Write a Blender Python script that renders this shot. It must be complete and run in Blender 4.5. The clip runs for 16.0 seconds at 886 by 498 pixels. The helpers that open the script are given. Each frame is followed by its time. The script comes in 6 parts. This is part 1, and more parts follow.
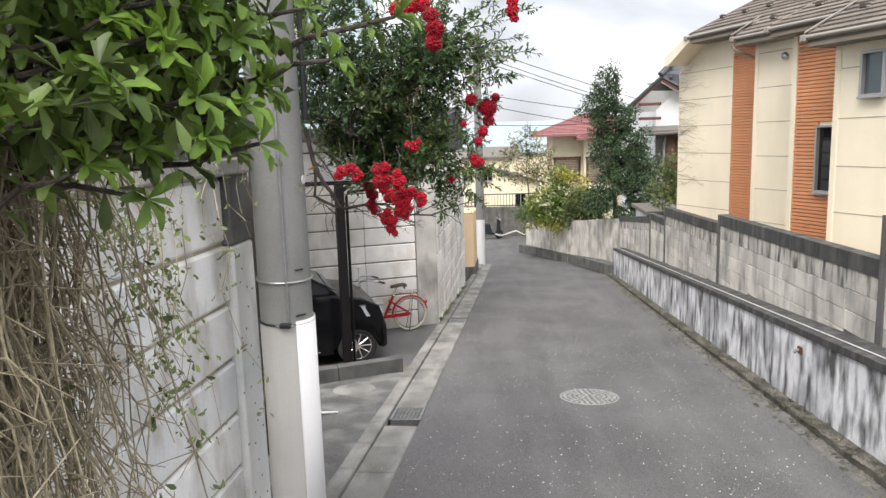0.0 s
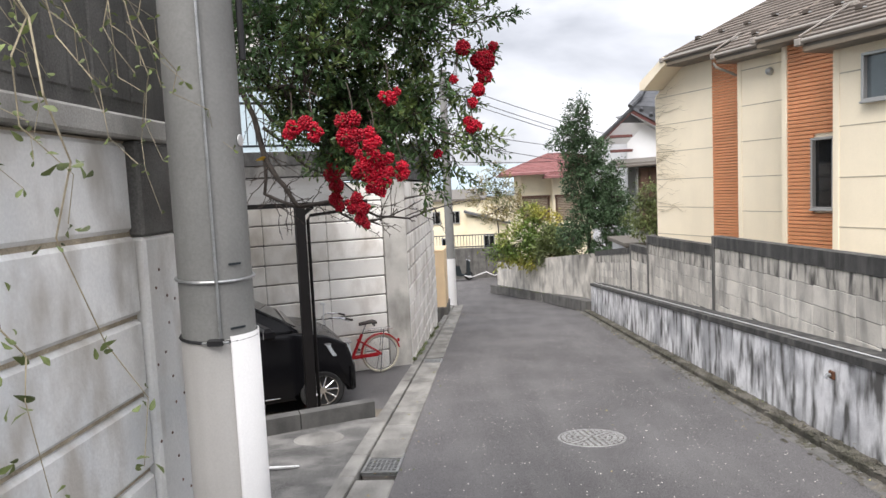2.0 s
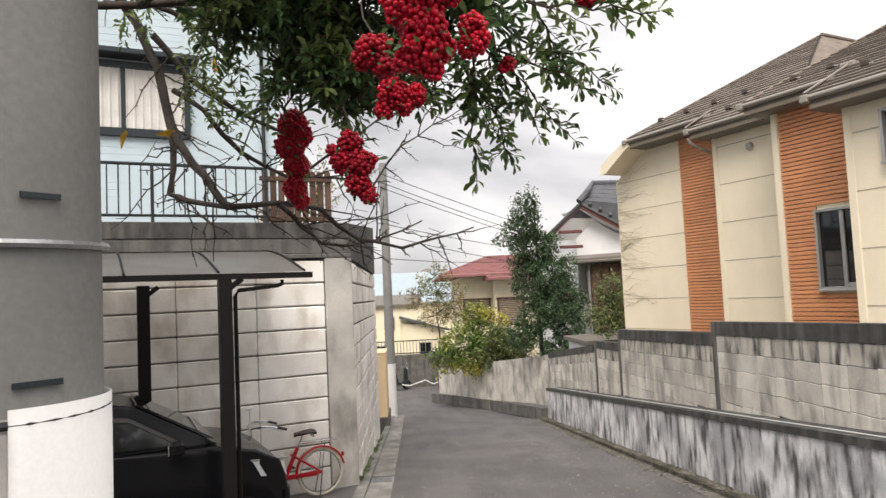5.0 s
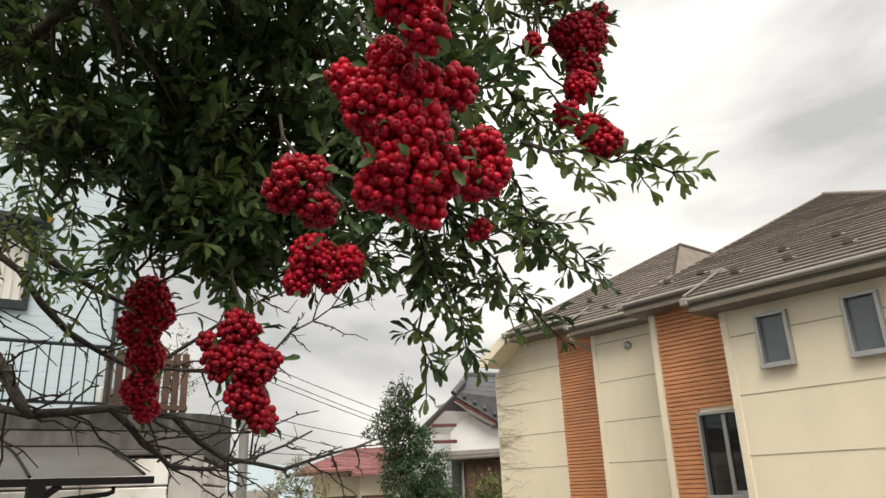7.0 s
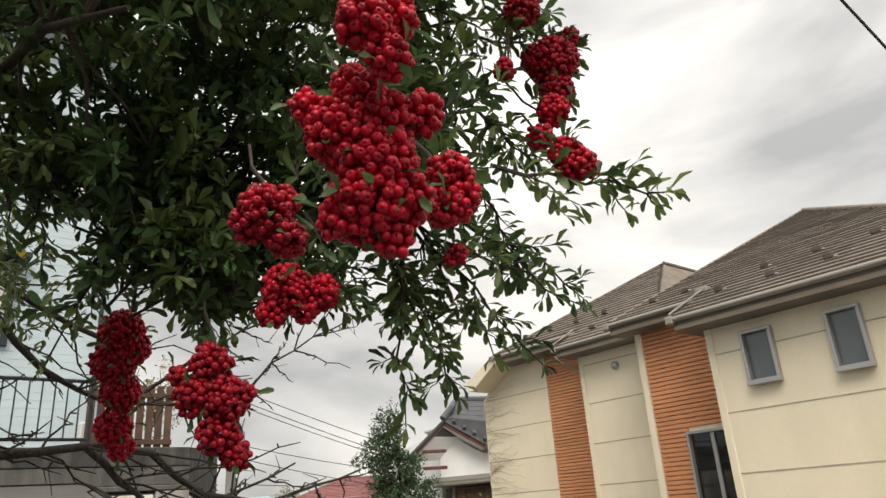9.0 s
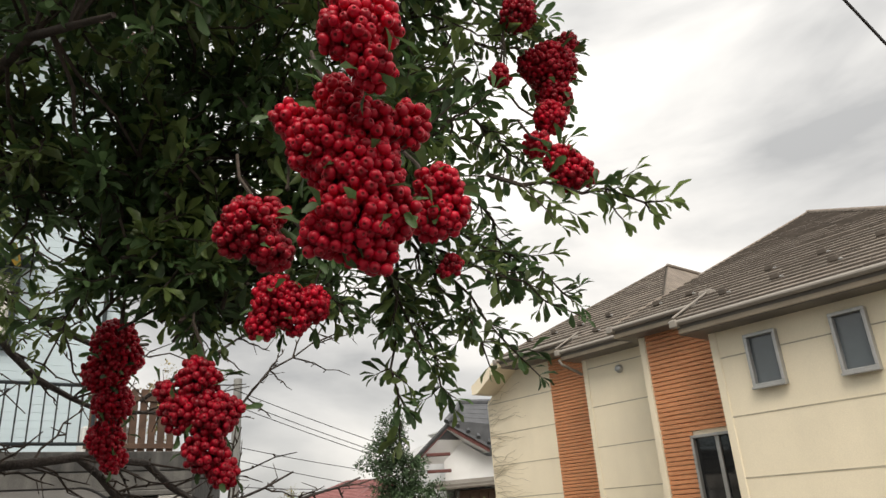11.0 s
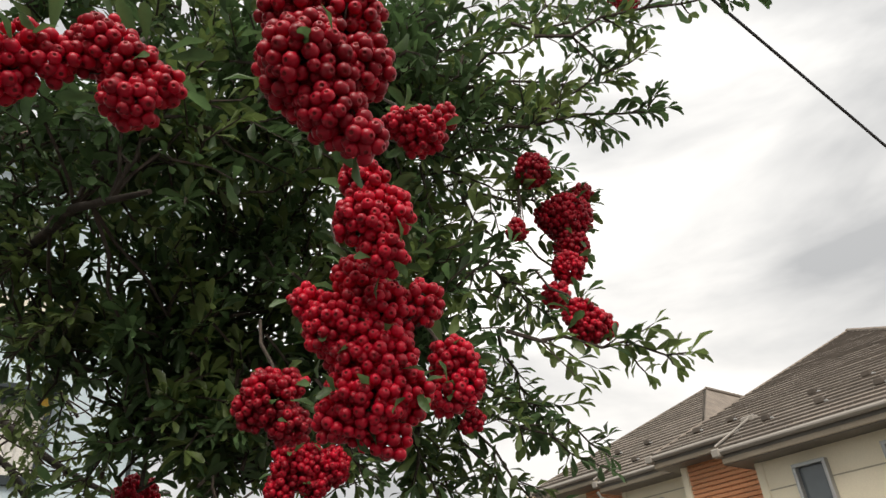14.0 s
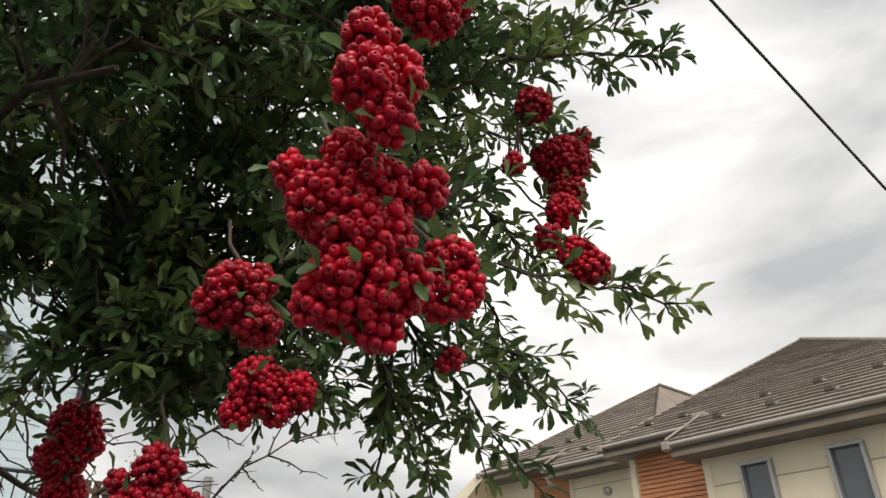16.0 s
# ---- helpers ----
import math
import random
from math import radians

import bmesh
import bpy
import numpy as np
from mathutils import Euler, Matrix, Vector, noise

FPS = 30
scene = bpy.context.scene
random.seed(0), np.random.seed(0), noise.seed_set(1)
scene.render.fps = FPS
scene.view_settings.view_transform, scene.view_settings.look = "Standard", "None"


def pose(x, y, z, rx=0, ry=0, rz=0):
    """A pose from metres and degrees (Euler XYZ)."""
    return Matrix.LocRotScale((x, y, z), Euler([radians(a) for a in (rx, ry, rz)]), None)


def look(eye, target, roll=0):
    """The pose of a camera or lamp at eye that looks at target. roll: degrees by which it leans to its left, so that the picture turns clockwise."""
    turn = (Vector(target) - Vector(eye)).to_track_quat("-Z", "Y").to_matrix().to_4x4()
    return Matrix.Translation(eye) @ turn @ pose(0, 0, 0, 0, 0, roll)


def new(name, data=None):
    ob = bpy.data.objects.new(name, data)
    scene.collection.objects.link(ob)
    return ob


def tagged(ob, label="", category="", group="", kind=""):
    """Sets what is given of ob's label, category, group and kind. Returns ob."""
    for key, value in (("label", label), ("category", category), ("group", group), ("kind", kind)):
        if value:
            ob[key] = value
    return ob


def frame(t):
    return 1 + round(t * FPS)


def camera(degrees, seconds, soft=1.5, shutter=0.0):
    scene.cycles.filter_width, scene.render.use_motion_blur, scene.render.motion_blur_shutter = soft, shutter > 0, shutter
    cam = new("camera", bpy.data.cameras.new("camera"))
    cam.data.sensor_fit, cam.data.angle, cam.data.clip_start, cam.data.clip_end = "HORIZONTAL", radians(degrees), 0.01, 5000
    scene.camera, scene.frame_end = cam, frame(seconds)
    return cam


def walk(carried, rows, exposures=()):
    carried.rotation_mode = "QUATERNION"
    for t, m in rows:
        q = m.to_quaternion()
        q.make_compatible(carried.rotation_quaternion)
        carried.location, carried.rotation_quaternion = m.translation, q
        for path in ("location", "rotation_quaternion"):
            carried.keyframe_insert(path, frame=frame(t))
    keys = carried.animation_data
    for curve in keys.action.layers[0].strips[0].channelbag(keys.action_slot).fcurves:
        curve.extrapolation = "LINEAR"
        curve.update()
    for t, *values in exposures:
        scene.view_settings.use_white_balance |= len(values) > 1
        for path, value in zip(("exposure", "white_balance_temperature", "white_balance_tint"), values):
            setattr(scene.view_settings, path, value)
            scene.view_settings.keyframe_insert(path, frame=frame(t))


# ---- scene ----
cam = camera(64.8, 16.0)
PATH = [
    (0, (-0.741, 0.295, 1.827), (-0.958, 2.259, 1.518), -1.8),
    (0.5, (-0.82, 0.529, 1.748), (-0.899, 2.505, 1.449), -1.2),
    (1, (-0.821, 0.727, 1.651), (-0.888, 2.714, 1.441), -1.2),
    (1.5, (-0.895, 0.966, 1.542), (-0.959, 2.953, 1.321), -1.4),
    (2, (-0.948, 1.212, 1.432), (-1.065, 3.201, 1.256), -2.7),
    (2.5, (-1.005, 1.447, 1.329), (-1.163, 3.431, 1.126), -1.2),
    (3, (-1.142, 1.702, 1.204), (-1.183, 3.696, 1.054), -1.0),
    (3.2, (-1.15, 1.781, 1.181), (-1.217, 3.774, 1.03), -1.3),
    (5.3, (-1.451, 3.041, 1.027), (-1.268, 5.021, 1.244), -3.2),
    (5.5, (-1.475, 3.177, 1.047), (-1.207, 5.14, 1.318), -3.2),
    (6, (-1.515, 3.403, 1.115), (-1.045, 5.311, 1.489), -3.2),
    (6.5, (-1.499, 3.425, 1.171), (-0.986, 5.278, 1.723), -2.2),
    (7, (-1.487, 3.422, 1.178), (-1.015, 5.259, 1.815), -2.4),
    (7.5, (-1.469, 3.425, 1.188), (-0.946, 5.22, 1.897), -3.1),
    (8, (-1.468, 3.421, 1.189), (-0.957, 5.21, 1.923), -4.0),
    (8.5, (-1.469, 3.422, 1.184), (-0.961, 5.22, 1.898), -4.3),
    (10.8, (-1.451, 3.445, 1.193), (-0.939, 5.253, 1.879), -4.0),
    (11, (-1.447, 3.438, 1.203), (-0.95, 5.242, 1.909), -4.2),
    (11.5, (-1.431, 3.421, 1.23), (-0.946, 5.165, 2.081), -4.5),
    (12, (-1.421, 3.412, 1.239), (-0.963, 5.122, 2.169), -4.3),
    (12.5, (-1.416, 3.41, 1.245), (-0.979, 5.103, 2.216), -4.4),
    (13, (-1.43, 3.398, 1.249), (-1.03, 5.062, 2.284), -4.2),
    (13.5, (-1.437, 3.395, 1.25), (-1.041, 5.056, 2.291), -4.1),
    (14, (-1.436, 3.401, 1.245), (-1.033, 5.07, 2.27), -4.5),
    (14.5, (-1.43, 3.402, 1.243), (-1.027, 5.077, 2.258), -4.5),
    (15, (-1.416, 3.41, 1.237), (-1.012, 5.097, 2.233), -4.7),
    (15.5, (-1.402, 3.434, 1.235), (-1.011, 5.149, 2.186), -3.4),
    (16, (-1.443, 3.526, 1.214), (-0.944, 5.199, 2.191), -1.0),
]
walk(cam, [(t, look(eye, target, roll)) for t, eye, target, roll in PATH],
     exposures=[(0, 0.56, 6550, 12), (3.0, 0.41, 6450, 14), (4.5, 0.34, 6800, 14), (6.0, 0.22, 7250, 12), (7.0, 0.10, 7250, 10), (9.0, 0.02, 7250, 10), (16.0, 0.04, 7100, 10)])

# ---- sky and light ----
world = bpy.data.worlds.new("world")
scene.world = world
world.use_nodes = True
wn, wl = world.node_tree.nodes, world.node_tree.links
wn.clear()
w_out = wn.new("ShaderNodeOutputWorld")
w_bg = wn.new("ShaderNodeBackground")
w_sky = wn.new("ShaderNodeTexSky")
w_sky.sky_type, w_sky.sun_disc = "NISHITA", False
w_sky.sun_elevation, w_sky.sun_rotation = radians(53), radians(195)
w_co = wn.new("ShaderNodeTexCoord")
w_map = wn.new("ShaderNodeMapping")
w_map.inputs["Scale"].default_value = (1.0, 1.0, 2.6)
w_map.inputs["Location"].default_value = (0.35, 0.2, 0.1)
w_noise = wn.new("ShaderNodeTexNoise")
w_noise.inputs["Scale"].default_value, w_noise.inputs["Detail"].default_value = 2.4, 6.0
w_noise.inputs["Roughness"].default_value, w_noise.inputs["Distortion"].default_value = 0.48, 0.25
w_ramp = wn.new("ShaderNodeValToRGB")
w_ramp.color_ramp.elements[0].position, w_ramp.color_ramp.elements[0].color = 0.36, (0.37, 0.39, 0.42, 1)
w_ramp.color_ramp.elements[1].position, w_ramp.color_ramp.elements[1].color = 0.66, (0.85, 0.86, 0.88, 1)
w_e = w_ramp.color_ramp.elements.new(0.5)
w_e.color = (0.57, 0.59, 0.62, 1)
w_dim = wn.new("ShaderNodeMix")
w_dim.data_type = "RGBA"
w_dim.inputs["Factor"].default_value = 0.94
w_scale = wn.new("ShaderNodeVectorMath")
w_scale.operation = "SCALE"
w_scale.inputs["Scale"].default_value = 0.09
wl.new(w_co.outputs["Generated"], w_map.inputs["Vector"])
wl.new(w_map.outputs["Vector"], w_noise.inputs["Vector"])
wl.new(w_noise.outputs["Fac"], w_ramp.inputs["Fac"])
wl.new(w_sky.outputs["Color"], w_scale.inputs[0])
wl.new(w_scale.outputs["Vector"], w_dim.inputs[6])
wl.new(w_ramp.outputs["Color"], w_dim.inputs[7])
# an overcast sky grows brighter from the horizon to the zenith
w_sep = wn.new("ShaderNodeSeparateXYZ")
w_rise = wn.new("ShaderNodeMapRange")
for w_i, w_v in enumerate((0.0, 1.0, 0.84, 1.5)):
    w_rise.inputs[w_i + 1].default_value = w_v
w_up = wn.new("ShaderNodeVectorMath")
w_up.operation = "SCALE"
wl.new(w_co.outputs["Generated"], w_sep.inputs[0])
wl.new(w_sep.outputs["Z"], w_rise.inputs[0])
wl.new(w_dim.outputs[2], w_up.inputs[0])
wl.new(w_rise.outputs[0], w_up.inputs["Scale"])
wl.new(w_up.outputs["Vector"], w_bg.inputs["Color"])
w_bg.inputs["Strength"].default_value = 1.32
wl.new(w_bg.outputs["Background"], w_out.inputs["Surface"])
sun = new("sun", bpy.data.lights.new("sun", "SUN"))
sun.data.energy, sun.data.angle, sun.data.color = 3.0, radians(40), (1.0, 0.97, 0.93)
sun.matrix_world = look((-4, -15, 21), (0, 0, 0))

# ---- materials ----
def material(name, base, rough=0.8, metal=0.0, var=0.25, scale=6.0, grain=0.15, gscale=140.0, bump=0.2, bscale=90.0,
             streak=0.0, streak_col=(0.04, 0.04, 0.04), streak_scale=(6.0, 6.0, 0.7), spec=0.5, island=0.0, obj_var=0.0, second=None, coat=0.0, backlight=0.0):
    m = bpy.data.materials.new(name)
    m.use_nodes = True
    n, l = m.node_tree.nodes, m.node_tree.links
    b = n["Principled BSDF"]
    b.inputs["Roughness"].default_value, b.inputs["Metallic"].default_value = rough, metal
    b.inputs["Specular IOR Level"].default_value = spec
    b.inputs["Coat Weight"].default_value = coat
    co = n.new("ShaderNodeTexCoord")
    geo = n.new("ShaderNodeNewGeometry")
    pos = geo.outputs["Position"]

    def noise_tex(sc, det, vec=None):
        t = n.new("ShaderNodeTexNoise")
        t.inputs["Scale"].default_value, t.inputs["Detail"].default_value = sc, det
        l.new(vec or pos, t.inputs["Vector"])
        return t.outputs["Fac"]

    def mix(kind, fac, a, c):
        x = n.new("ShaderNodeMix")
        x.data_type, x.blend_type = "RGBA", kind
        for sock, v in ((x.inputs["Factor"], fac), (x.inputs[6], a), (x.inputs[7], c)):
            if hasattr(v, "is_output"):
                l.new(v, sock)
            elif isinstance(v, (int, float)):
                sock.default_value = v
            else:
                sock.default_value = (*v, 1)
        return x.outputs[2]

    def remap(v, lo, hi, a, c):
        r = n.new("ShaderNodeMapRange")
        for i, q in enumerate((lo, hi, a, c)):
            r.inputs[i + 1].default_value = q
        l.new(v, r.inputs[0])
        return r.outputs[0]

    def grey(v):
        c = n.new("ShaderNodeCombineColor")
        for i in range(3):
            l.new(v, c.inputs[i])
        return c.outputs[0]

    big = noise_tex(scale, 4)
    col = base
    if second is not None:
        col = mix("MIX", remap(noise_tex(scale * 0.6, 5), 0.42, 0.6, 0, 1), base, second)
    col = mix("MULTIPLY", 1.0, col, grey(remap(big, 0.3, 0.7, 1 - var, 1 + var * 0.6)))
    fine = noise_tex(gscale, 2)
    col = mix("MULTIPLY", 1.0, col, grey(remap(fine, 0.3, 0.7, 1 - grain, 1 + grain)))
    if island:
        col = mix("MULTIPLY", 1.0, col, grey(remap(geo.outputs["Random Per Island"], 0, 1, 1 - island, 1 + island)))
    if obj_var:
        oi = n.new("ShaderNodeObjectInfo")
        col = mix("MULTIPLY", 1.0, col, grey(remap(oi.outputs["Random"], 0, 1, 1 - obj_var, 1 + obj_var * 0.6)))
    if streak:
        mp = n.new("ShaderNodeMapping")
        mp.inputs["Scale"].default_value = streak_scale
        l.new(pos, mp.inputs["Vector"])
        sv = remap(noise_tex(1.0, 6, mp.outputs["Vector"]), 0.46, 0.66, 0, streak)
        col = mix("MIX", sv, col, streak_col)
    l.new(col, b.inputs["Base Color"])
    if bump:
        bp = n.new("ShaderNodeBump")
        bp.inputs["Strength"].default_value, bp.inputs["Distance"].default_value = bump, 0.01
        l.new(noise_tex(bscale, 4), bp.inputs["Height"])
        l.new(bp.outputs["Normal"], b.inputs["Normal"])
    if backlight:
        tr = n.new("ShaderNodeBsdfTranslucent")
        l.new(col, tr.inputs["Color"])
        ms = n.new("ShaderNodeMixShader")
        ms.inputs[0].default_value = backlight
        l.new(b.outputs[0], ms.inputs[1])
        l.new(tr.outputs[0], ms.inputs[2])
        l.new(ms.outputs[0], n["Material Output"].inputs["Surface"])
    return m


def glass(name, tint=(0.02, 0.025, 0.03), rough=0.04):
    return material(name, tint, rough, 0, 0.3, 0.8, 0.02, 20, 0, spec=0.8)


ASPHALT = material("asphalt", (0.122, 0.117, 0.117), 0.88, var=0.22, scale=0.9, grain=0.6, gscale=120, bump=0.6, bscale=220, spec=0.35,
                   streak=0.25, streak_col=(0.20, 0.195, 0.19), streak_scale=(2.5, 0.35, 1))
GROUND = material("soil", (0.16, 0.14, 0.11), 0.95, var=0.35, scale=1.2, grain=0.4, gscale=60, bump=0.6, bscale=40)
CONC = material("concrete", (0.46, 0.445, 0.41), 0.9, var=0.25, scale=2.2, grain=0.14, gscale=120, bump=0.35, bscale=120, obj_var=0.12,
                streak=0.7, streak_col=(0.13, 0.125, 0.11), streak_scale=(2.6, 2.6, 1.4))
CONC_DARK = material("weathered_concrete", (0.145, 0.14, 0.13), 0.92, var=0.35, scale=3, grain=0.2, gscale=120, bump=0.4, bscale=100, obj_var=0.1,
                     streak=0.6, streak_col=(0.045, 0.044, 0.042), streak_scale=(5, 5, 0.6))
CONC_BLACK = material("blackened_concrete", (0.055, 0.054, 0.052), 0.93, var=0.4, scale=5, grain=0.25, gscale=120, bump=0.4, bscale=100,
                      streak=0.45, streak_col=(0.17, 0.165, 0.15), streak_scale=(7, 7, 1.0))
PANEL = material("painted_panel", (0.88, 0.87, 0.84), 0.8, var=0.14, scale=1.6, grain=0.05, gscale=90, bump=0.25, bscale=60, obj_var=0.08,
                 second=(0.70, 0.72, 0.73), streak=0.75, streak_col=(0.42, 0.385, 0.33), streak_scale=(5.0, 5.0, 2.4))
SLAB = material("gutter_slab", (0.20, 0.193, 0.178), 0.9, var=0.3, scale=3, grain=0.2, gscale=110, bump=0.4, bscale=90, obj_var=0.2, streak=0.6, streak_col=(0.36, 0.35, 0.32), streak_scale=(4, 1.5, 1))
PANEL_FAR = material("cream_panel", (0.86, 0.835, 0.785), 0.85, var=0.14, scale=1.5, grain=0.06, gscale=90, bump=0.25, bscale=60, obj_var=0.1,
                     streak=0.7, streak_col=(0.45, 0.40, 0.335), streak_scale=(2.6, 2.6, 1.5))
JOINT = material("joint", (0.14, 0.13, 0.12), 0.95, var=0.3, scale=8)
BLOCK = material("concrete_block", (0.66, 0.625, 0.56), 0.92, var=0.2, scale=2.6, grain=0.16, gscale=140, bump=0.4, bscale=140, obj_var=0.2,
                 streak=0.75, streak_col=(0.22, 0.21, 0.19), streak_scale=(4.5, 4.5, 1.6))
BLOCK_TOP = material("mould_streaked_block", (0.56, 0.53, 0.47), 0.92, var=0.3, scale=3, grain=0.16, gscale=140, bump=0.4, bscale=140, obj_var=0.15,
                     streak=1.0, streak_col=(0.075, 0.072, 0.068), streak_scale=(9, 9, 2.0))
MOSS = material("mossy_dirt", (0.085, 0.078, 0.062), 0.95, var=0.5, scale=7, grain=0.4, gscale=90, bump=0.9, bscale=50, second=(0.07, 0.068, 0.048),
                streak=0.6, streak_col=(0.20, 0.185, 0.16), streak_scale=(5, 3, 5))
WHITEWASH = material("flaking_limewash", (0.84, 0.84, 0.85), 0.9, var=0.15, scale=3, grain=0.1, gscale=120, bump=0.4, bscale=70,
                     streak=1.0, streak_col=(0.095, 0.092, 0.088), streak_scale=(7.5, 7.5, 2.2), second=(0.46, 0.465, 0.48))
DRIVE = material("driveway_concrete", (0.125, 0.122, 0.116), 0.92, var=0.4, scale=2.2, grain=0.5, gscale=110, bump=0.8, bscale=60,
                 streak=0.5, streak_col=(0.31, 0.30, 0.28), streak_scale=(3.0, 3.0, 1))
SEAM = material("sandy_joint", (0.42, 0.36, 0.27), 0.95, var=0.35, scale=14, grain=0.2, bump=0.4)
GRIT_M = material("pale_grit", (0.45, 0.43, 0.39), 0.9, var=0.3, scale=30, island=0.4)
POLE_GREY = material("pole_concrete", (0.24, 0.24, 0.228), 0.82, var=0.2, scale=2.5, grain=0.07, gscale=90, bump=0.12, bscale=100,
                     streak=0.5, streak_col=(0.19, 0.19, 0.185), streak_scale=(9, 9, 1.2))
POLE_BEIGE = material("grey_beige_sheet", (0.56, 0.545, 0.515), 0.7, var=0.1, scale=2, grain=0.04, bump=0.05, streak=0.3, streak_col=(0.38, 0.365, 0.34), streak_scale=(8, 8, 0.6))
POLE_WHITE = material("pole_sheet", (0.76, 0.755, 0.745), 0.5, var=0.07, scale=2, grain=0.03, bump=0.05)
METAL = material("galvanised_steel", (0.45, 0.46, 0.46), 0.42, 0.9, var=0.2, scale=20, grain=0.1, bump=0.05)
RUST = material("rust", (0.12, 0.05, 0.025), 0.9, var=0.4, scale=30)
BLACK_METAL = material("black_aluminium", (0.012, 0.011, 0.011), 0.45, 0.0, spec=0.12, var=0.1, scale=6, grain=0.05, bump=0.02)
CREAM = material("cream_siding", (0.84, 0.75, 0.575), 0.78, var=0.05, scale=1.4, grain=0.05, gscale=110, bump=0.2, bscale=160,
                 streak=0.14, streak_col=(0.55, 0.50, 0.38), streak_scale=(2.5, 2.5, 0.4))
TRIM = material("cream_trim", (0.78, 0.73, 0.62), 0.6, var=0.06, scale=3, grain=0.03, bump=0.03)
ORANGE = material("orange_siding", (0.60, 0.26, 0.12), 0.62, var=0.10, scale=2, grain=0.05, gscale=120, bump=0.08, bscale=120, obj_var=0.06)
SHINGLE = material("slate_shingle", (0.21, 0.175, 0.145), 0.85, var=0.22, scale=4, grain=0.25, gscale=140, bump=0.4, bscale=120, obj_var=0.22, island=0.22)
GUTTER = material("eave_gutter", (0.27, 0.245, 0.215), 0.5, var=0.08, scale=4, grain=0.04, bump=0.03)
FASCIA = material("tan_fascia", (0.42, 0.35, 0.265), 0.6, var=0.1, scale=4, bump=0.04)
EAVE = material("dark_eave", (0.16, 0.145, 0.125), 0.6, var=0.15, scale=4, bump=0.05)
FRAME = material("window_frame", (0.40, 0.40, 0.39), 0.4, 0.4, var=0.08, scale=5, bump=0.02)
PANE = glass("window_glass", (0.10, 0.12, 0.13), 0.08)
PANE_DARK = glass("dark_glass", (0.010, 0.011, 0.012), 0.05)
CURTAIN = material("curtain", (0.72, 0.70, 0.66), 0.9, var=0.1, scale=4)
ROAD_PAINT = material("cast_iron", (0.34, 0.34, 0.33), 0.62, 0.5, var=0.25, scale=14, grain=0.2, gscale=200, bump=0.2)
RED_ROOF = material("red_roof", (0.25, 0.11, 0.105), 0.75, var=0.2, scale=3, grain=0.1, bump=0.2, island=0.15, obj_var=0.1)
GREY_ROOF = material("grey_tile", (0.10, 0.105, 0.115), 0.5, var=0.2, scale=5, grain=0.1, bump=0.15, obj_var=0.2, island=0.2)
BLUE_ROOF = material("pale_blue_roof", (0.34, 0.42, 0.46), 0.5, var=0.1, scale=1.5, bump=0.05)
WHITE_WALL = material("white_plaster", (0.80, 0.81, 0.82), 0.85, var=0.06, scale=2, grain=0.04, bump=0.1)
BEIGE_WALL = material("beige_plaster", (0.86, 0.78, 0.58), 0.88, var=0.08, scale=2, grain=0.05, bump=0.1)
YELLOW_WALL = material("yellow_plaster", (0.84, 0.63, 0.39), 0.88, var=0.08, scale=3, grain=0.05, bump=0.15)
BROWN_WOOD = material("brown_wood", (0.10, 0.055, 0.035), 0.7, var=0.3, scale=7, grain=0.2, bump=0.2, obj_var=0.2)
MAROON = material("maroon_fascia", (0.13, 0.045, 0.04), 0.55, var=0.12, scale=5, bump=0.04)
LOUVRE = material("louvre", (0.33, 0.27, 0.20), 0.7, var=0.15, scale=6, bump=0.05, obj_var=0.1)
BLUE_WALL = material("pale_blue_siding", (0.54, 0.65, 0.70), 0.7, var=0.06, scale=1.5, grain=0.04, bump=0.06)
RAIL = material("dark_rail", (0.035, 0.045, 0.05), 0.45, 0.5, var=0.15, scale=8, bump=0.02)
CARPORT_ROOF = material("polycarbonate", (0.40, 0.39, 0.375), 0.22, var=0.08, scale=3, bump=0.02, spec=0.7, backlight=0.7)
BARK = material("grey_brown_bark", (0.062, 0.05, 0.042), 0.8, var=0.4, scale=24, grain=0.3, gscale=200, bump=0.7, bscale=120)
TWIG = material("dark_twig", (0.055, 0.040, 0.030), 0.88, var=0.35, scale=30, grain=0.2, bump=0.3, bscale=200)
DRYTWIG = material("dry_vine", (0.36, 0.31, 0.215), 0.92, var=0.4, scale=25, island=0.35, bump=0.2)
LEAF = material("firethorn_leaf", (0.085, 0.15, 0.058), 0.42, var=0.35, scale=9, grain=0.08, bump=0.1, bscale=160, island=0.5, backlight=0.42, spec=0.42)
LEAF_PALE = material("young_leaf", (0.15, 0.21, 0.065), 0.42, var=0.3, scale=9, grain=0.06, bump=0.1, bscale=160, island=0.4, backlight=0.40)
AZALEA = material("azalea_leaf", (0.16, 0.27, 0.035), 0.45, var=0.4, scale=10, grain=0.06, bump=0.1, bscale=120, island=0.4, backlight=0.3)
BERRY = material("red_berry", (0.44, 0.004, 0.022), 0.38, var=0.35, scale=60, grain=0.05, bump=0.0, island=0.3, obj_var=0.3, spec=0.32)
CALYX = material("calyx", (0.20, 0.006, 0.008), 0.8, var=0.3, scale=80)
AZALEA_OLD = material("old_azalea_leaf", (0.12, 0.18, 0.04), 0.5, var=0.45, scale=10, grain=0.06, bump=0.1, bscale=120, island=0.45, backlight=0.2)
TREE_LEAF = material("dark_evergreen", (0.075, 0.125, 0.062), 0.65, spec=0.25, var=0.45, scale=1.6, grain=0.1, bump=0.0, island=0.5, backlight=0.12)
AUTUMN = material("yellowing_leaf", (0.42, 0.37, 0.07), 0.55, var=0.4, scale=1.3, island=0.5, bump=0, backlight=0.2, second=(0.15, 0.23, 0.05))
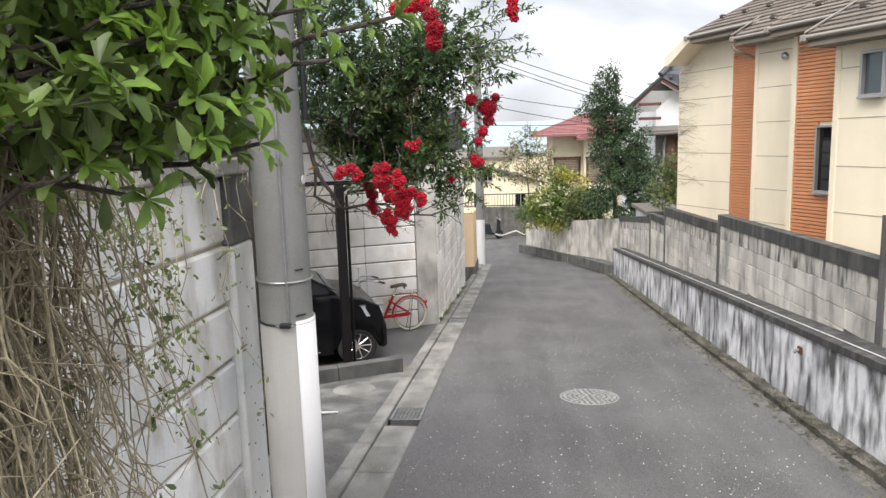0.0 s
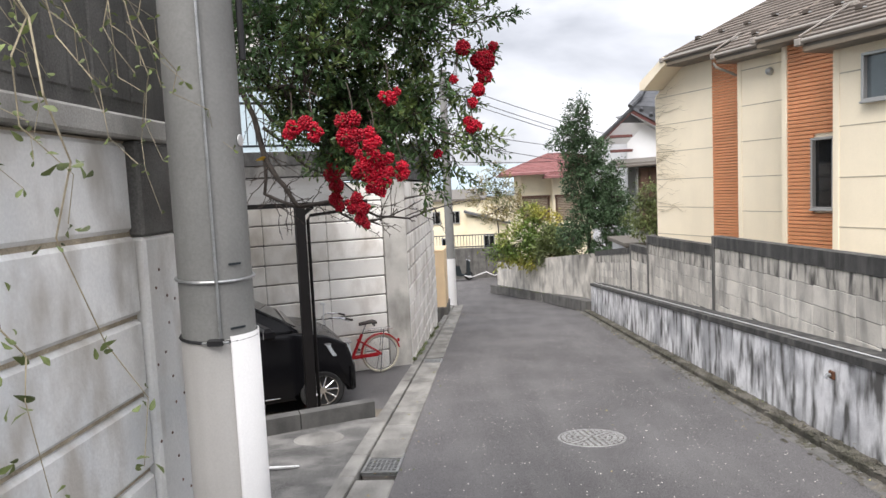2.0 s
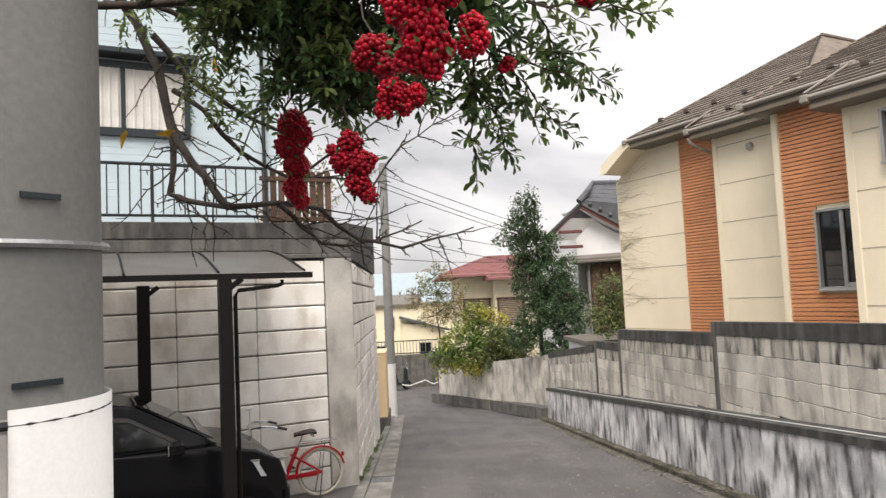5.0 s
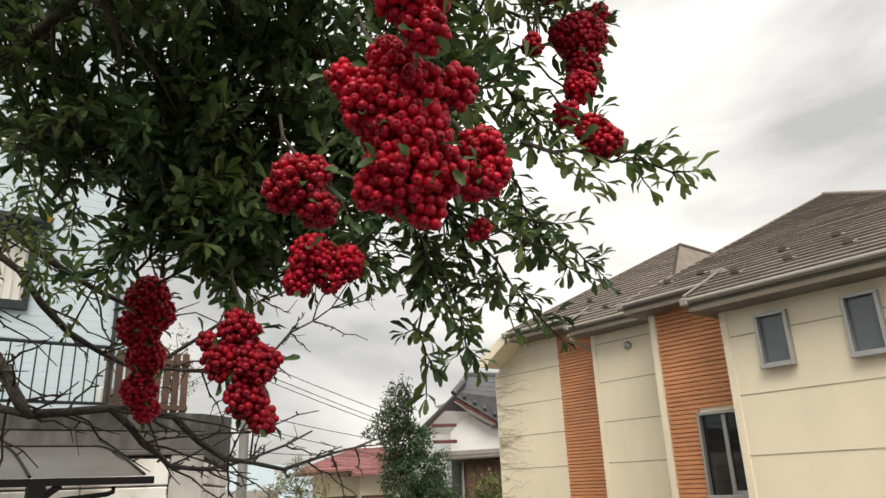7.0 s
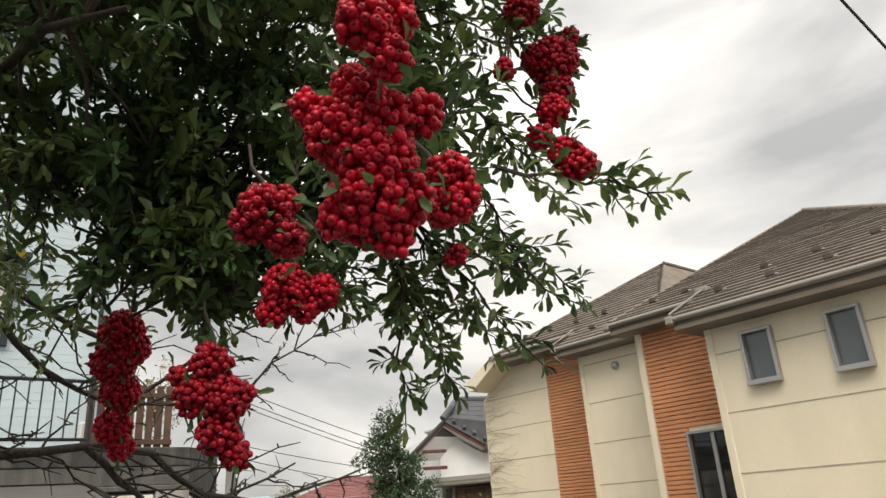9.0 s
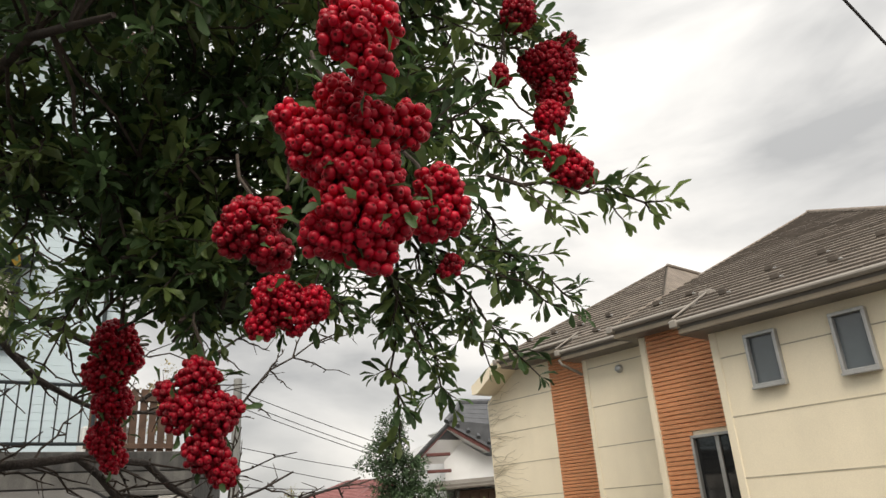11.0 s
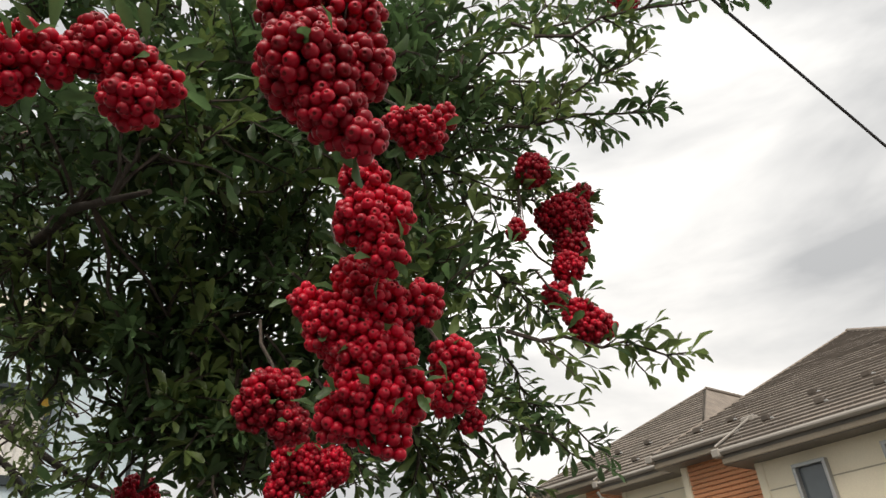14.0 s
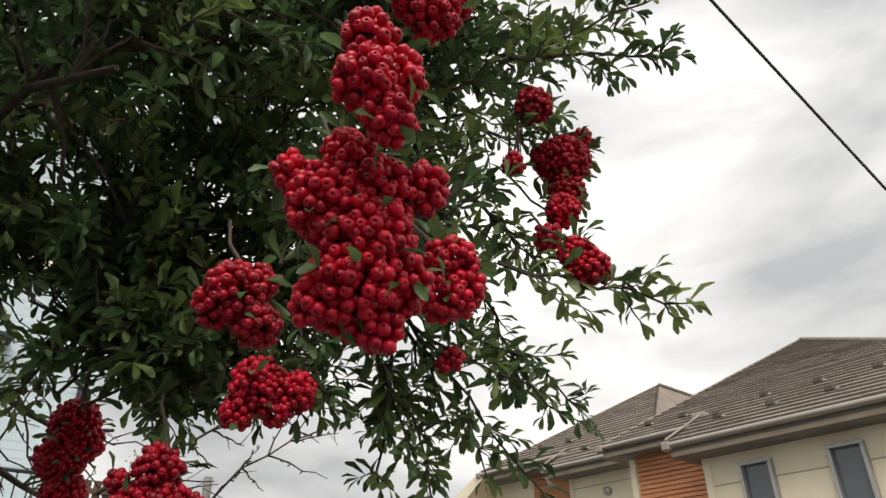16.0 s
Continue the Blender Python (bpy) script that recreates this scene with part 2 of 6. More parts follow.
RUSSET = material("russet_leaf", (0.32, 0.25, 0.10), 0.6, var=0.4, scale=2, island=0.5, bump=0, backlight=0.2, second=(0.16, 0.19, 0.07))
OLIVE = material("olive_leaf", (0.16, 0.20, 0.07), 0.55, var=0.4, scale=2.5, island=0.5, bump=0, backlight=0.2)
YELLOW_LEAF = material("yellow_dead_leaf", (0.55, 0.33, 0.04), 0.6, var=0.3, scale=20, island=0.2, backlight=0.3)
CAR_PAINT = material("black_car_paint", (0.005, 0.005, 0.006), 0.18, var=0.05, scale=2, grain=0.0, bump=0, coat=0.04, spec=0.22)
TYRE = material("tyre", (0.02, 0.02, 0.02), 0.85, var=0.2, scale=20)
CHROME = material("chrome", (0.7, 0.7, 0.72), 0.15, 1.0, var=0.05, scale=5, bump=0)
LAMP_CLEAR = material("headlamp", (0.55, 0.58, 0.6), 0.08, 0.3, var=0.3, scale=30, bump=0)
BIKE_RED = material("bike_red", (0.30, 0.008, 0.012), 0.35, var=0.1, scale=10, bump=0, spec=0.3)
CREAM_TYRE = material("cream_tyre", (0.50, 0.46, 0.37), 0.8, var=0.15, scale=20)
LEATHER = material("dark_saddle", (0.045, 0.035, 0.03), 0.6, var=0.2, scale=20)
WHITE_PLASTIC = material("white_plastic", (0.7, 0.7, 0.69), 0.5, var=0.08, scale=10, bump=0)
CABLE = material("black_cable", (0.012, 0.012, 0.013), 0.6, var=0.1, scale=20, bump=0)
HILL = material("far_hills", (0.42, 0.47, 0.52), 1.0, var=0.1, scale=0.02, grain=0.03, bump=0, spec=0)

# ---- building tools ----
def smooth(me, angle=40):
    for p in me.polygons:
        p.use_smooth = True
    me.set_sharp_from_angle(angle=radians(angle))


def mesh_of(name, bm, mat, soft=0):
    me = bpy.data.meshes.new(name)
    bmesh.ops.recalc_face_normals(bm, faces=bm.faces)
    bm.to_mesh(me)
    bm.free()
    me.materials.append(mat)
    if soft:
        smooth(me, soft)
    return me


def part(name, bm, mat, parent=None, label="", soft=0):
    ob = new(name, mesh_of(name, bm, mat, soft))
    ob.parent = parent
    return tagged(ob, label)


def raw(name, verts, faces, mat, parent=None, label="", soft=False):
    me = bpy.data.meshes.new(name)
    me.from_pydata([tuple(map(float, v)) for v in verts], [], [tuple(map(int, q)) for q in faces])
    me.materials.append(mat)
    if soft:
        for p in me.polygons:
            p.use_smooth = True
    ob = new(name, me)
    ob.parent = parent
    return tagged(ob, label)


def thing(name, label, category, at=(0, 0, 0), rz=0, group="", kind=""):
    ob = new(name)
    ob.matrix_basis = pose(*at, 0, 0, rz)
    return tagged(ob, label, category, group, kind)


def box(bm, lo, hi, bevel=0.0, m=None):
    c = [(a + b) / 2 for a, b in zip(lo, hi)]
    s = [abs(b - a) for a, b in zip(lo, hi)]
    r = bmesh.ops.create_cube(bm, size=1, matrix=Matrix.Translation(c) @ Matrix.Diagonal((*s, 1)))
    vs = r["verts"]
    if bevel:
        es = list({e for v in vs for e in v.link_edges})
        r = bmesh.ops.bevel(bm, geom=es, offset=min(bevel, min(s) * 0.45), segments=1, affect="EDGES")
        vs = list({v for f_ in r["faces"] for v in f_.verts} | {v for v in vs if v.is_valid})
    if m is not None:
        bmesh.ops.transform(bm, matrix=m, verts=[v for v in vs if v.is_valid])
    return bm


def B(lo, hi, bevel=0.0, m=None):
    return box(bmesh.new(), lo, hi, bevel, m)


def prism(bm, pts, vec):
    """A polygon of 3D points pushed along vec."""
    a = [bm.verts.new(p) for p in pts]
    b = [bm.verts.new(Vector(p) + Vector(vec)) for p in pts]
    bm.faces.new(a)
    bm.faces.new(b[::-1])
    for i in range(len(a)):
        j = (i + 1) % len(a)
        bm.faces.new((a[i], b[i], b[j], a[j]))
    return bm


def PR(pts, vec):
    return prism(bmesh.new(), pts, vec)


def tube(bm, pts, radii, n=8, cap=True):
    """A round bar along points."""
    pts = [Vector(p) for p in pts]
    if not hasattr(radii, "__len__"):
        radii = [radii] * len(pts)
    rings, up = [], Vector((0.13, 0.37, 0.92))
    for i, p in enumerate(pts):
        d = (pts[min(i + 1, len(pts) - 1)] - pts[max(i - 1, 0)]).normalized()
        a = d.cross(up)
        if a.length < 1e-3:
            a = d.cross(Vector((1, 0, 0)))
        a.normalize()
        b = d.cross(a)
        rings.append([bm.verts.new(p + radii[i] * (math.cos(k * math.tau / n) * a + math.sin(k * math.tau / n) * b)) for k in range(n)])
    for r, s in zip(rings, rings[1:]):
        for k in range(n):
            bm.faces.new((r[k], r[(k + 1) % n], s[(k + 1) % n], s[k]))
    if cap:
        bm.faces.new(rings[0][::-1])
        bm.faces.new(rings[-1])
    return bm


def TB(pts, radii, n=8):
    return tube(bmesh.new(), pts, radii, n)


def lathe(bm, prof, n=24, m=None):
    """Rings of (radius, height) round z."""
    rings = []
    for r, z in prof:
        rings.append([bm.verts.new((r * math.cos(k * math.tau / n), r * math.sin(k * math.tau / n), z)) for k in range(n)])
    for r, s in zip(rings, rings[1:]):
        for k in range(n):
            bm.faces.new((r[k], r[(k + 1) % n], s[(k + 1) % n], s[k]))
    bm.faces.new(rings[0][::-1])
    bm.faces.new(rings[-1])
    if m is not None:
        bmesh.ops.transform(bm, matrix=m, verts=[v for q in rings for v in q])
    return bm


def torus(bm, R, r, n=28, k=8, m=None):
    rings = []
    for i in range(n):
        a = i * math.tau / n
        rings.append([bm.verts.new(((R + r * math.cos(b)) * math.cos(a), (R + r * math.cos(b)) * math.sin(a), r * math.sin(b))) for b in (j * math.tau / k for j in range(k))])
    for i in range(n):
        for j in range(k):
            bm.faces.new((rings[i][j], rings[(i + 1) % n][j], rings[(i + 1) % n][(j + 1) % k], rings[i][(j + 1) % k]))
    if m is not None:
        bmesh.ops.transform(bm, matrix=m, verts=[v for q in rings for v in q])
    return bm


def pieces(name, items, mat, parent, bevel=0.006):
    """Many alike blocks: each item (lo, hi) becomes an object of its own; equal sizes share one mesh."""
    cache = {}
    for lo, hi in items:
        s = tuple(round(b - a, 3) for a, b in zip(lo, hi))
        if s not in cache:
            cache[s] = mesh_of(name, B((0, 0, 0), s, bevel), mat)
        ob = new(name, cache[s])
        ob.parent = parent
        ob.location = lo


def gz(y):
    """Height of the road along its way down the hill."""
    if y < 22:
        return -1.0 - 0.098 * (y - 7.7)
    z = -2.401
    if y < 30:
        return z - 0.098 * (y - 22) + 0.0035 * (y - 22) ** 2
    return max(z - 0.56 - 0.035 * (y - 30), -3.4)


def cross(y, w):
    """How the road's middle line bends to the side."""
    return w - (0.012 * max(0, y - 20) ** 2 if y > 20 else 0)


# ---- ground, road, gutters ----
def strip(name, x0, x1, ys, mat, lift=0.0, nx=2, parent=None):
    vs, fs = [], []
    for y in ys:
        for i in range(nx):
            vs.append((x0 + (x1 - x0) * i / (nx - 1), y, gz(y) + lift))
    for j in range(len(ys) - 1):
        for i in range(nx - 1):
            a = j * nx + i
            fs.append((a, a + 1, a + nx + 1, a + nx))
    return raw(name, vs, fs, mat, parent)


far_ys = [-3000, -600, -120, -40, -12] + list(range(-10, 46, 2)) + [60, 120, 400, 3000]


def build_ground():
    vs, fs = [], []
    xs = [-3000, -500, -100, -30, -12, -6, -2.4, 2.3, 6, 14, 30, 100, 500, 3000]
    for y in far_ys:
        for x in xs:
            vs.append((x, y, gz(max(y, -12)) - 0.16 - (0.16 * (min(y, 120) - 42) if y > 42 else 0)))
    n = len(xs)
    for j in range(len(far_ys) - 1):
        for i in range(n - 1):
            a = j * n + i
            fs.append((a, a + 1, a + n + 1, a + n))
    tagged(raw("ground", vs, fs, GROUND), "bare brown earth of the hillside under the houses", "ground", kind="structure")


build_ground()
ys_road = [-10 + 0.5 * i for i in range(65)]
tagged(strip("road", -1.74, 1.72, ys_road, ASPHALT, 0.0, 8), "worn grey asphalt lane running downhill", "road", kind="structure")
tagged(strip("far_road", -16, 6, [22 + i for i in range(22)], ASPHALT, -0.008, 6), "grey asphalt of the junction at the foot of the hill", "road", kind="structure")
tagged(raw("driveway", [(-2.2, 4.2, gz(4.2)), (-2.2, 8.84, gz(8.84)), (-9.4, 5.64, gz(5.64)), (-9.4, 4.2, gz(4.2))], [(0, 1, 2, 3)], DRIVE), "stained grey concrete driveway beside the pole", "ground", kind="structure")


def slabs(name, label, x0, x1, y0, y1, step, mat, lift, thick, skip=()):
    """A row of gutter or kerb stones, each a piece of its own."""
    root = tagged(new(name), label, "kerb", kind="structure")
    y = y0
    me = None
    tilt = math.atan(0.098)
    while y < y1:
        if not any(a < y + step / 2 < b for a, b in skip):
            if me is None:
                me = mesh_of("slab", B((0, 0.006, -thick), (x1 - x0, step - 0.006, 0), 0.008), mat)
            ob = new("slab", me)
            ob.parent = root
            ob.matrix_basis = Matrix.Translation((x0, y, gz(y) + lift + random.uniform(-0.003, 0.003))) @ Matrix.Rotation(-tilt if y < 22 else -0.06, 4, "X")
        y += step
    return root


slabs("gutter_row", "pale concrete gutter slabs along the lane", -2.06, -1.74, -6, 25, 0.6, SLAB, 0.012, 0.1, skip=((6.75, 7.35), (12.5, 13.05)))
slabs("kerb_row", "narrow raised concrete kerb stones, weathered", -2.2, -2.06, -6, 25, 0.6, SLAB, 0.045, 0.16)
slabs("gutter_row", "dirty concrete gutter slabs under the low wall", 1.72, 1.86, -6, 21.5, 0.6, CONC_DARK, 0.008, 0.1)
slabs("kerb_row", "mossy dirt-covered concrete footing along the low wall", 1.86, 2.04, -6, 21.5, 1.2, MOSS, 0.06, 0.2)


def manhole(at, r, label, mat, pattern=True):
    t = thing("manhole_cover", label, "manhole", (at[0], at[1], gz(at[1])))
    t.matrix_basis = t.matrix_basis @ Matrix.Rotation(-math.atan(0.098), 4, "X")
    part("frame", torus(bmesh.new(), r, 0.012, 40, 6, Matrix.Diagonal((1, 1, 0.6, 1))), mat, t)
    part("plate", lathe(bmesh.new(), [(r - 0.012, -0.03), (r - 0.012, 0.004), (0.001, 0.004)], 40), JOINT if pattern else mat, t)
    if pattern:
        rnd = random.Random(4)
        bm = bmesh.new()
        for ring, k in ((0.05, 5), (0.105, 10), (0.16, 16), (0.215, 22), (0.268, 28)):
            for i in range(k):
                a = (i + (ring * 31 % 1)) * math.tau / k
                x, y = ring * math.cos(a), ring * math.sin(a)
                w, h = 0.023 * rnd.uniform(0.85, 1.1), 0.019 * rnd.uniform(0.85, 1.1)
                box(bm, (-w, -h, 0.002), (w, h, 0.011), 0.005, pose(x, y, 0, 0, 0, math.degrees(a) + rnd.uniform(-25, 25)))
        part("stud_pattern", bm, mat, t)
    return t


manhole((0.0, 7.72), 0.31, "round cast iron manhole cover with a mosaic of studs", ROAD_PAINT)
manhole((-2.68, 7.95), 0.24, "plain round concrete inspection cover in the driveway", SLAB, False)


def grate(y, label):
    t = thing("drain_grate", label, "drain grate", (-2.05, y, gz(y) + 0.012))
    t.matrix_basis = t.matrix_basis @ Matrix.Rotation(-math.atan(0.098), 4, "X")
    part("pit", B((0.01, 0.0, -0.08), (0.30, 0.56, -0.03)), JOINT, t)
    bm = bmesh.new()
    for a, b in (((0, 0), (0.31, 0.02)), ((0, 0.54), (0.31, 0.56)), ((0, 0), (0.02, 0.56)), ((0.29, 0), (0.31, 0.56))):
        box(bm, (*a, -0.03), (*b, 0.0))
    part("frame", bm, METAL, t)
    for i in range(11):
        part("bar", B((0.02, 0.045 + i * 0.045, -0.03), (0.29, 0.058 + i * 0.045, -0.002)), METAL, t)
    for i in range(6):
        part("crossbar", B((0.055 + i * 0.038, 0.02, -0.026), (0.063 + i * 0.038, 0.54, -0.006)), METAL, t)


grate(6.78, "galvanised steel drain grate set in the gutter")
grate(12.5, "galvanised steel drain grate further down the gutter")

# ---- walls on the house side of the lane ----
LOW_H = 0.84


def sloped_wall(name, x0, x1, y0, y1, lift0, lift1, mat, parent=None, dy=0.6):
    """A wall whose foot and top both follow the road."""
    vs, fs = [], []
    n = max(2, int((y1 - y0) / dy) + 1)
    for i in range(n):
        y = y0 + (y1 - y0) * i / (n - 1)
        vs += [(x0, y, gz(y) + lift0), (x1, y, gz(y) + lift0), (x1, y, gz(y) + lift1), (x0, y, gz(y) + lift1)]
    for i in range(n - 1):
        a = 4 * i
        for k in range(4):
            fs.append((a + k, a + (k + 1) % 4, a + 4 + (k + 1) % 4, a + 4 + k))
    fs += [(3, 2, 1, 0), tuple(4 * (n - 1) + k for k in range(4))]
    return raw(name, vs, fs, mat, parent)


low_wall = tagged(new("wall_low"), "low retaining wall with flaking white limewash and black mould streaks", "wall", kind="structure")
y = -6.0
while y < 20.9:
    e = min(y + 3.0, 20.95)
    sloped_wall("wall_face", 2.02, 2.34, y + 0.004, e - 0.004, -0.1, LOW_H - 0.07, WHITEWASH, low_wall)
    sloped_wall("coping", 2.0, 2.34, y + 0.002, e - 0.002, LOW_H - 0.07, LOW_H, CONC_BLACK, low_wall)
    y = e
pipe_t = thing("conduit_pipe", "thin white plastic pipe lying along the top of the low wall", "pipe")
part("pipe", TB([(2.10, y, gz(y) + LOW_H + 0.010) for y in (-6, 0, 4, 8, 12, 16, 20.9)], 0.0055, 8), WHITE_PLASTIC, pipe_t)
valve = thing("wall_spigot", "small rusty drain spigot with a pale stain on the low wall", "pipe", (2.0, 7.3, gz(7.3) + 0.62))
part("pipe", TB([(0.03, 0, 0), (-0.03, 0, 0), (-0.05, 0, -0.03)], 0.017, 8), METAL, valve)
part("flange", B((-0.005, -0.04, -0.035), (0.02, 0.04, 0.035), 0.006), RUST, valve)

BX0, BX1 = 2.33, 2.45


def block_wall(name, y0, y1, top0, top1, label, cap=0.16, course=0.2, length=0.4, pier=True):
    """A wall of concrete blocks in level courses on the low wall, with a blackened coping course."""
    root = tagged(new(name), label, "wall", kind="structure")
    floor_at = lambda yy: gz(yy) + LOW_H - 0.01
    raw("core", [(x, yy, z) for yy, tp in ((y0, top0), (y1, top1)) for x in (BX0 + 0.006, BX1 - 0.006) for z in (floor_at(yy) - 0.3, tp - cap)],
        [(0, 2, 6, 4), (1, 5, 7, 3), (0, 4, 5, 1), (2, 3, 7, 6), (0, 1, 3, 2), (4, 6, 7, 5)], CONC_DARK, root)
    raw("coping", [(x, yy, z) for yy, tp in ((y0, top0), (y1, top1)) for x in (BX0 - 0.012, BX1 + 0.012) for z in (tp - cap, tp)],
        [(0, 2, 6, 4), (1, 5, 7, 3), (0, 4, 5, 1), (2, 3, 7, 6), (0, 1, 3, 2), (4, 6, 7, 5)], CONC_BLACK, root)
    rows = int((max(top0, top1) - cap - floor_at(y1)) / course) + 1
    slope = (top1 - top0) / (y1 - y0)
    shared = {}
    for r in range(rows):
        yy = y0 - 0.13
        while yy < y1:
            a, b = max(yy, y0), min(yy + length, y1)
            zt = top0 + slope * ((a + b) / 2 - y0) - cap - r * course
            if b - a > 0.05 and zt > floor_at(a) + 0.01:
                low = max(zt - course, floor_at(b) - 0.05)
                key = (round(b - a, 2), round(zt - low, 2), r == 0)
                if key not in shared:
                    shared[key] = mesh_of("block", B((0, 0.003, 0), (BX1 - BX0, key[0] - 0.003, key[1] - 0.005), 0.004), BLOCK_TOP if r == 0 else BLOCK)
                ob = new("block", shared[key])
                ob.parent = root
                ob.location = (BX0 + random.uniform(-0.003, 0.003), a, low)
            yy += length
    if pier:
        raw("pier", [(x, yy, z) for yy in (y1 - 0.05, y1 + 0.05) for x in (BX0 - 0.016, BX1 + 0.016) for z in (floor_at(y1) - 0.2, top1 + 0.004)],
            [(0, 2, 6, 4), (1, 5, 7, 3), (0, 4, 5, 1), (2, 3, 7, 6), (0, 1, 3, 2), (4, 6, 7, 5)], CONC_DARK, root)


block_wall("wall_block", 0.5, 6.47, 1.10, 1.08, "weathered grey concrete block wall, its tallest step, with a black top")
block_wall("wall_block", 6.47, 11.35, 0.70, 0.555, "weathered concrete block wall with a mould-black coping on the low wall")
block_wall("wall_block", 11.35, 15.35, 0.42, 0.275, "pale concrete block wall stepping down the hill, black streaked coping")
block_wall("wall_block", 15.35, 17.0, 0.03, -0.03, "short step of block wall with a dark coping", cap=0.14)
block_wall("wall_block", 17.0, 22.0, -0.10, -0.66, "sloping end of the block wall with a dark coping", cap=0.14, pier=False)
tagged(raw("wall_end", *(lambda p, q: ([(p[0], p[1], gz(p[1]) - 0.2), (q[0], q[1], gz(q[1]) - 0.3), (q[0], q[1], -1.70), (p[0], p[1], -0.72),
                                       (p[0] + 0.12, p[1] + 0.05, gz(p[1]) - 0.2), (q[0] + 0.12, q[1] + 0.05, gz(q[1]) - 0.3), (q[0] + 0.12, q[1] + 0.05, -1.70), (p[0] + 0.12, p[1] + 0.05, -0.72)],
                                      [(0, 1, 2, 3), (7, 6, 5, 4), (3, 2, 6, 7), (1, 5, 6, 2), (0, 3, 7, 4)]))((2.3, 22.0), (-0.45, 29.4)), BLOCK),
       "pale rendered garden wall curving with the lane, stained", "wall", kind="structure")
tagged(raw("kerb_end", [(x, yy, gz(yy) + z) for x, yy in ((1.9, 21), (2.3, 21), (1.0, 25.5), (1.4, 25.9), (-0.75, 29.4), (-0.4, 29.6)) for z in (0, 0.32)],
           [(0, 4, 5, 1), (4, 8, 9, 5), (1, 5, 7, 3), (5, 9, 11, 7), (0, 1, 3, 2), (8, 10, 11, 9)], CONC_DARK), "dark concrete footing at the bend of the lane", "kerb", kind="structure")

# ---- panel wall beside the camera ----
near_wall = tagged(new("wall_panel"), "white painted precast panel wall with posts, grimy joints", "wall", kind="structure")
NX = -2.32
part("core", B((NX - 0.2, -6, -0.9), (NX - 0.022, 4.13, 1.67)), SEAM, near_wall)
seams = [1.67, 1.305, 0.977, 0.662, 0.352, 0.04, -0.27, -0.58, -0.93]
for y0, y1 in ((-5.6, -3.9), (-3.7, -2.0), (-1.8, -0.1), (0.1, 1.9), (2.1, 3.895)):
    for zt, zb in zip(seams, seams[1:]):
        ob = part("panel", B((NX - 0.05, y0 + 0.004, zb + 0.010), (NX + random.uniform(-0.005, 0.005), y1 - 0.004, zt - 0.009), 0.016), PANEL, near_wall)
    part("post", B((NX - 0.1, y1, -0.95), (NX + 0.035, y1 + (0.29 if y1 > 3.5 else 0.2), 1.29), 0.012), PANEL, near_wall)
    part("post_top", B((NX - 0.1, y1, 1.293), (NX + 0.035, y1 + (0.29 if y1 > 3.5 else 0.2), 1.67), 0.012), CONC_DARK, near_wall)
part("cap_beam", B((NX - 0.22, -6, 1.675), (NX + 0.045, 4.19, 1.765), 0.01), CONC, near_wall)
upper = part("upper_wall", B((NX - 0.25, -6, 1.767), (NX - 0.02, 4.19, 2.36)), CONC_DARK, near_wall)
for py, pz in [(4.03, 1.15 - 0.115 * i) for i in range(16)] + [(3.93, 1.08 - 0.31 * i) for i in range(6)] + [(4.13, 1.01 - 0.42 * i) for i in range(4)]:
    part("bolt_hole", lathe(bmesh.new(), [(0.007, 0.0), (0.006, 0.003)], 8, pose(NX + 0.034, py + 0.035 * math.sin(pz * 37), pz, 0, 90, 0)), RUST, near_wall)
for i in range(36):
    yy = 4.05 - i * 0.14
    part("rib", B((NX - 0.03, yy - 0.056, 1.83), (NX - 0.013, yy + 0.063, 2.30), 0.006), CONC_DARK, near_wall)
part("end_return", B((-9.0, 4.195, -1.0), (NX - 0.03, 4.34, 2.36), 0.01), CONC_DARK, near_wall)
fence_near = thing("garden_fence", "black steel garden fence on top of the panel wall", "fence", (NX - 0.12, 0, 2.36))
part("rail", B((-0.015, -6, 0.06), (0.015, 4.0, 0.10)), BLACK_METAL, fence_near)
part("rail", B((-0.015, -6, 0.62), (0.015, 4.0, 0.66)), BLACK_METAL, fence_near)
for i in range(42):
    part("bar", B((-0.009, -1.0 + i * 0.12, 0.0), (0.009, -0.982 + i * 0.12, 0.64)), BLACK_METAL, fence_near)

# ---- retaining wall round the parking bay ----
RA = radians(66)
RD = Vector((math.sin(RA), math.cos(RA), 0))
RN = Vector((math.cos(RA), -math.sin(RA), 0))
RC = Vector((-2.19, 12.24, 0))
RM = Matrix.Translation(RC) @ Matrix(((-RD.x, RN.x, 0, 0), (-RD.y, RN.y, 0, 0), (0, 0, 1, 0), (0, 0, 0, 1)))
ret = tagged(new("wall_retaining"), "tall retaining wall of cream precast panels with dark joints and stains", "wall", kind="structure")
part("core", B((0.0, -0.4, -1.9), (9.0, -0.03, 1.58), 0, RM), JOINT, ret)
part("corner_post", B((-0.02, -0.42, -1.9), (0.35, 0.012, 1.6), 0.01, RM), CONC, ret)
rows = [1.575 - 0.297 * i for i in range(12)]
xs = [0.36, 1.25, 2.2, 3.12, 4.04, 4.96, 5.88, 6.8, 7.72]
for a, b in zip(xs, xs[1:]):
    for zt, zb in zip(rows, rows[1:]):
        part("panel", B((a + 0.003, -0.06, zb + 0.009), (b - 0.003, -0.004 + random.uniform(-0.004, 0.003), zt - 0.009), 0.012, RM), PANEL_FAR, ret)
part("band", B((-0.02, -0.4, 1.602), (9.0, 0.02, 1.66), 0.01, RM), CONC_DARK, ret)
part("upper_band", B((-0.02, -0.4, 1.662), (9.0, -0.015, 1.86), 0.008, RM), CONC_DARK, ret)
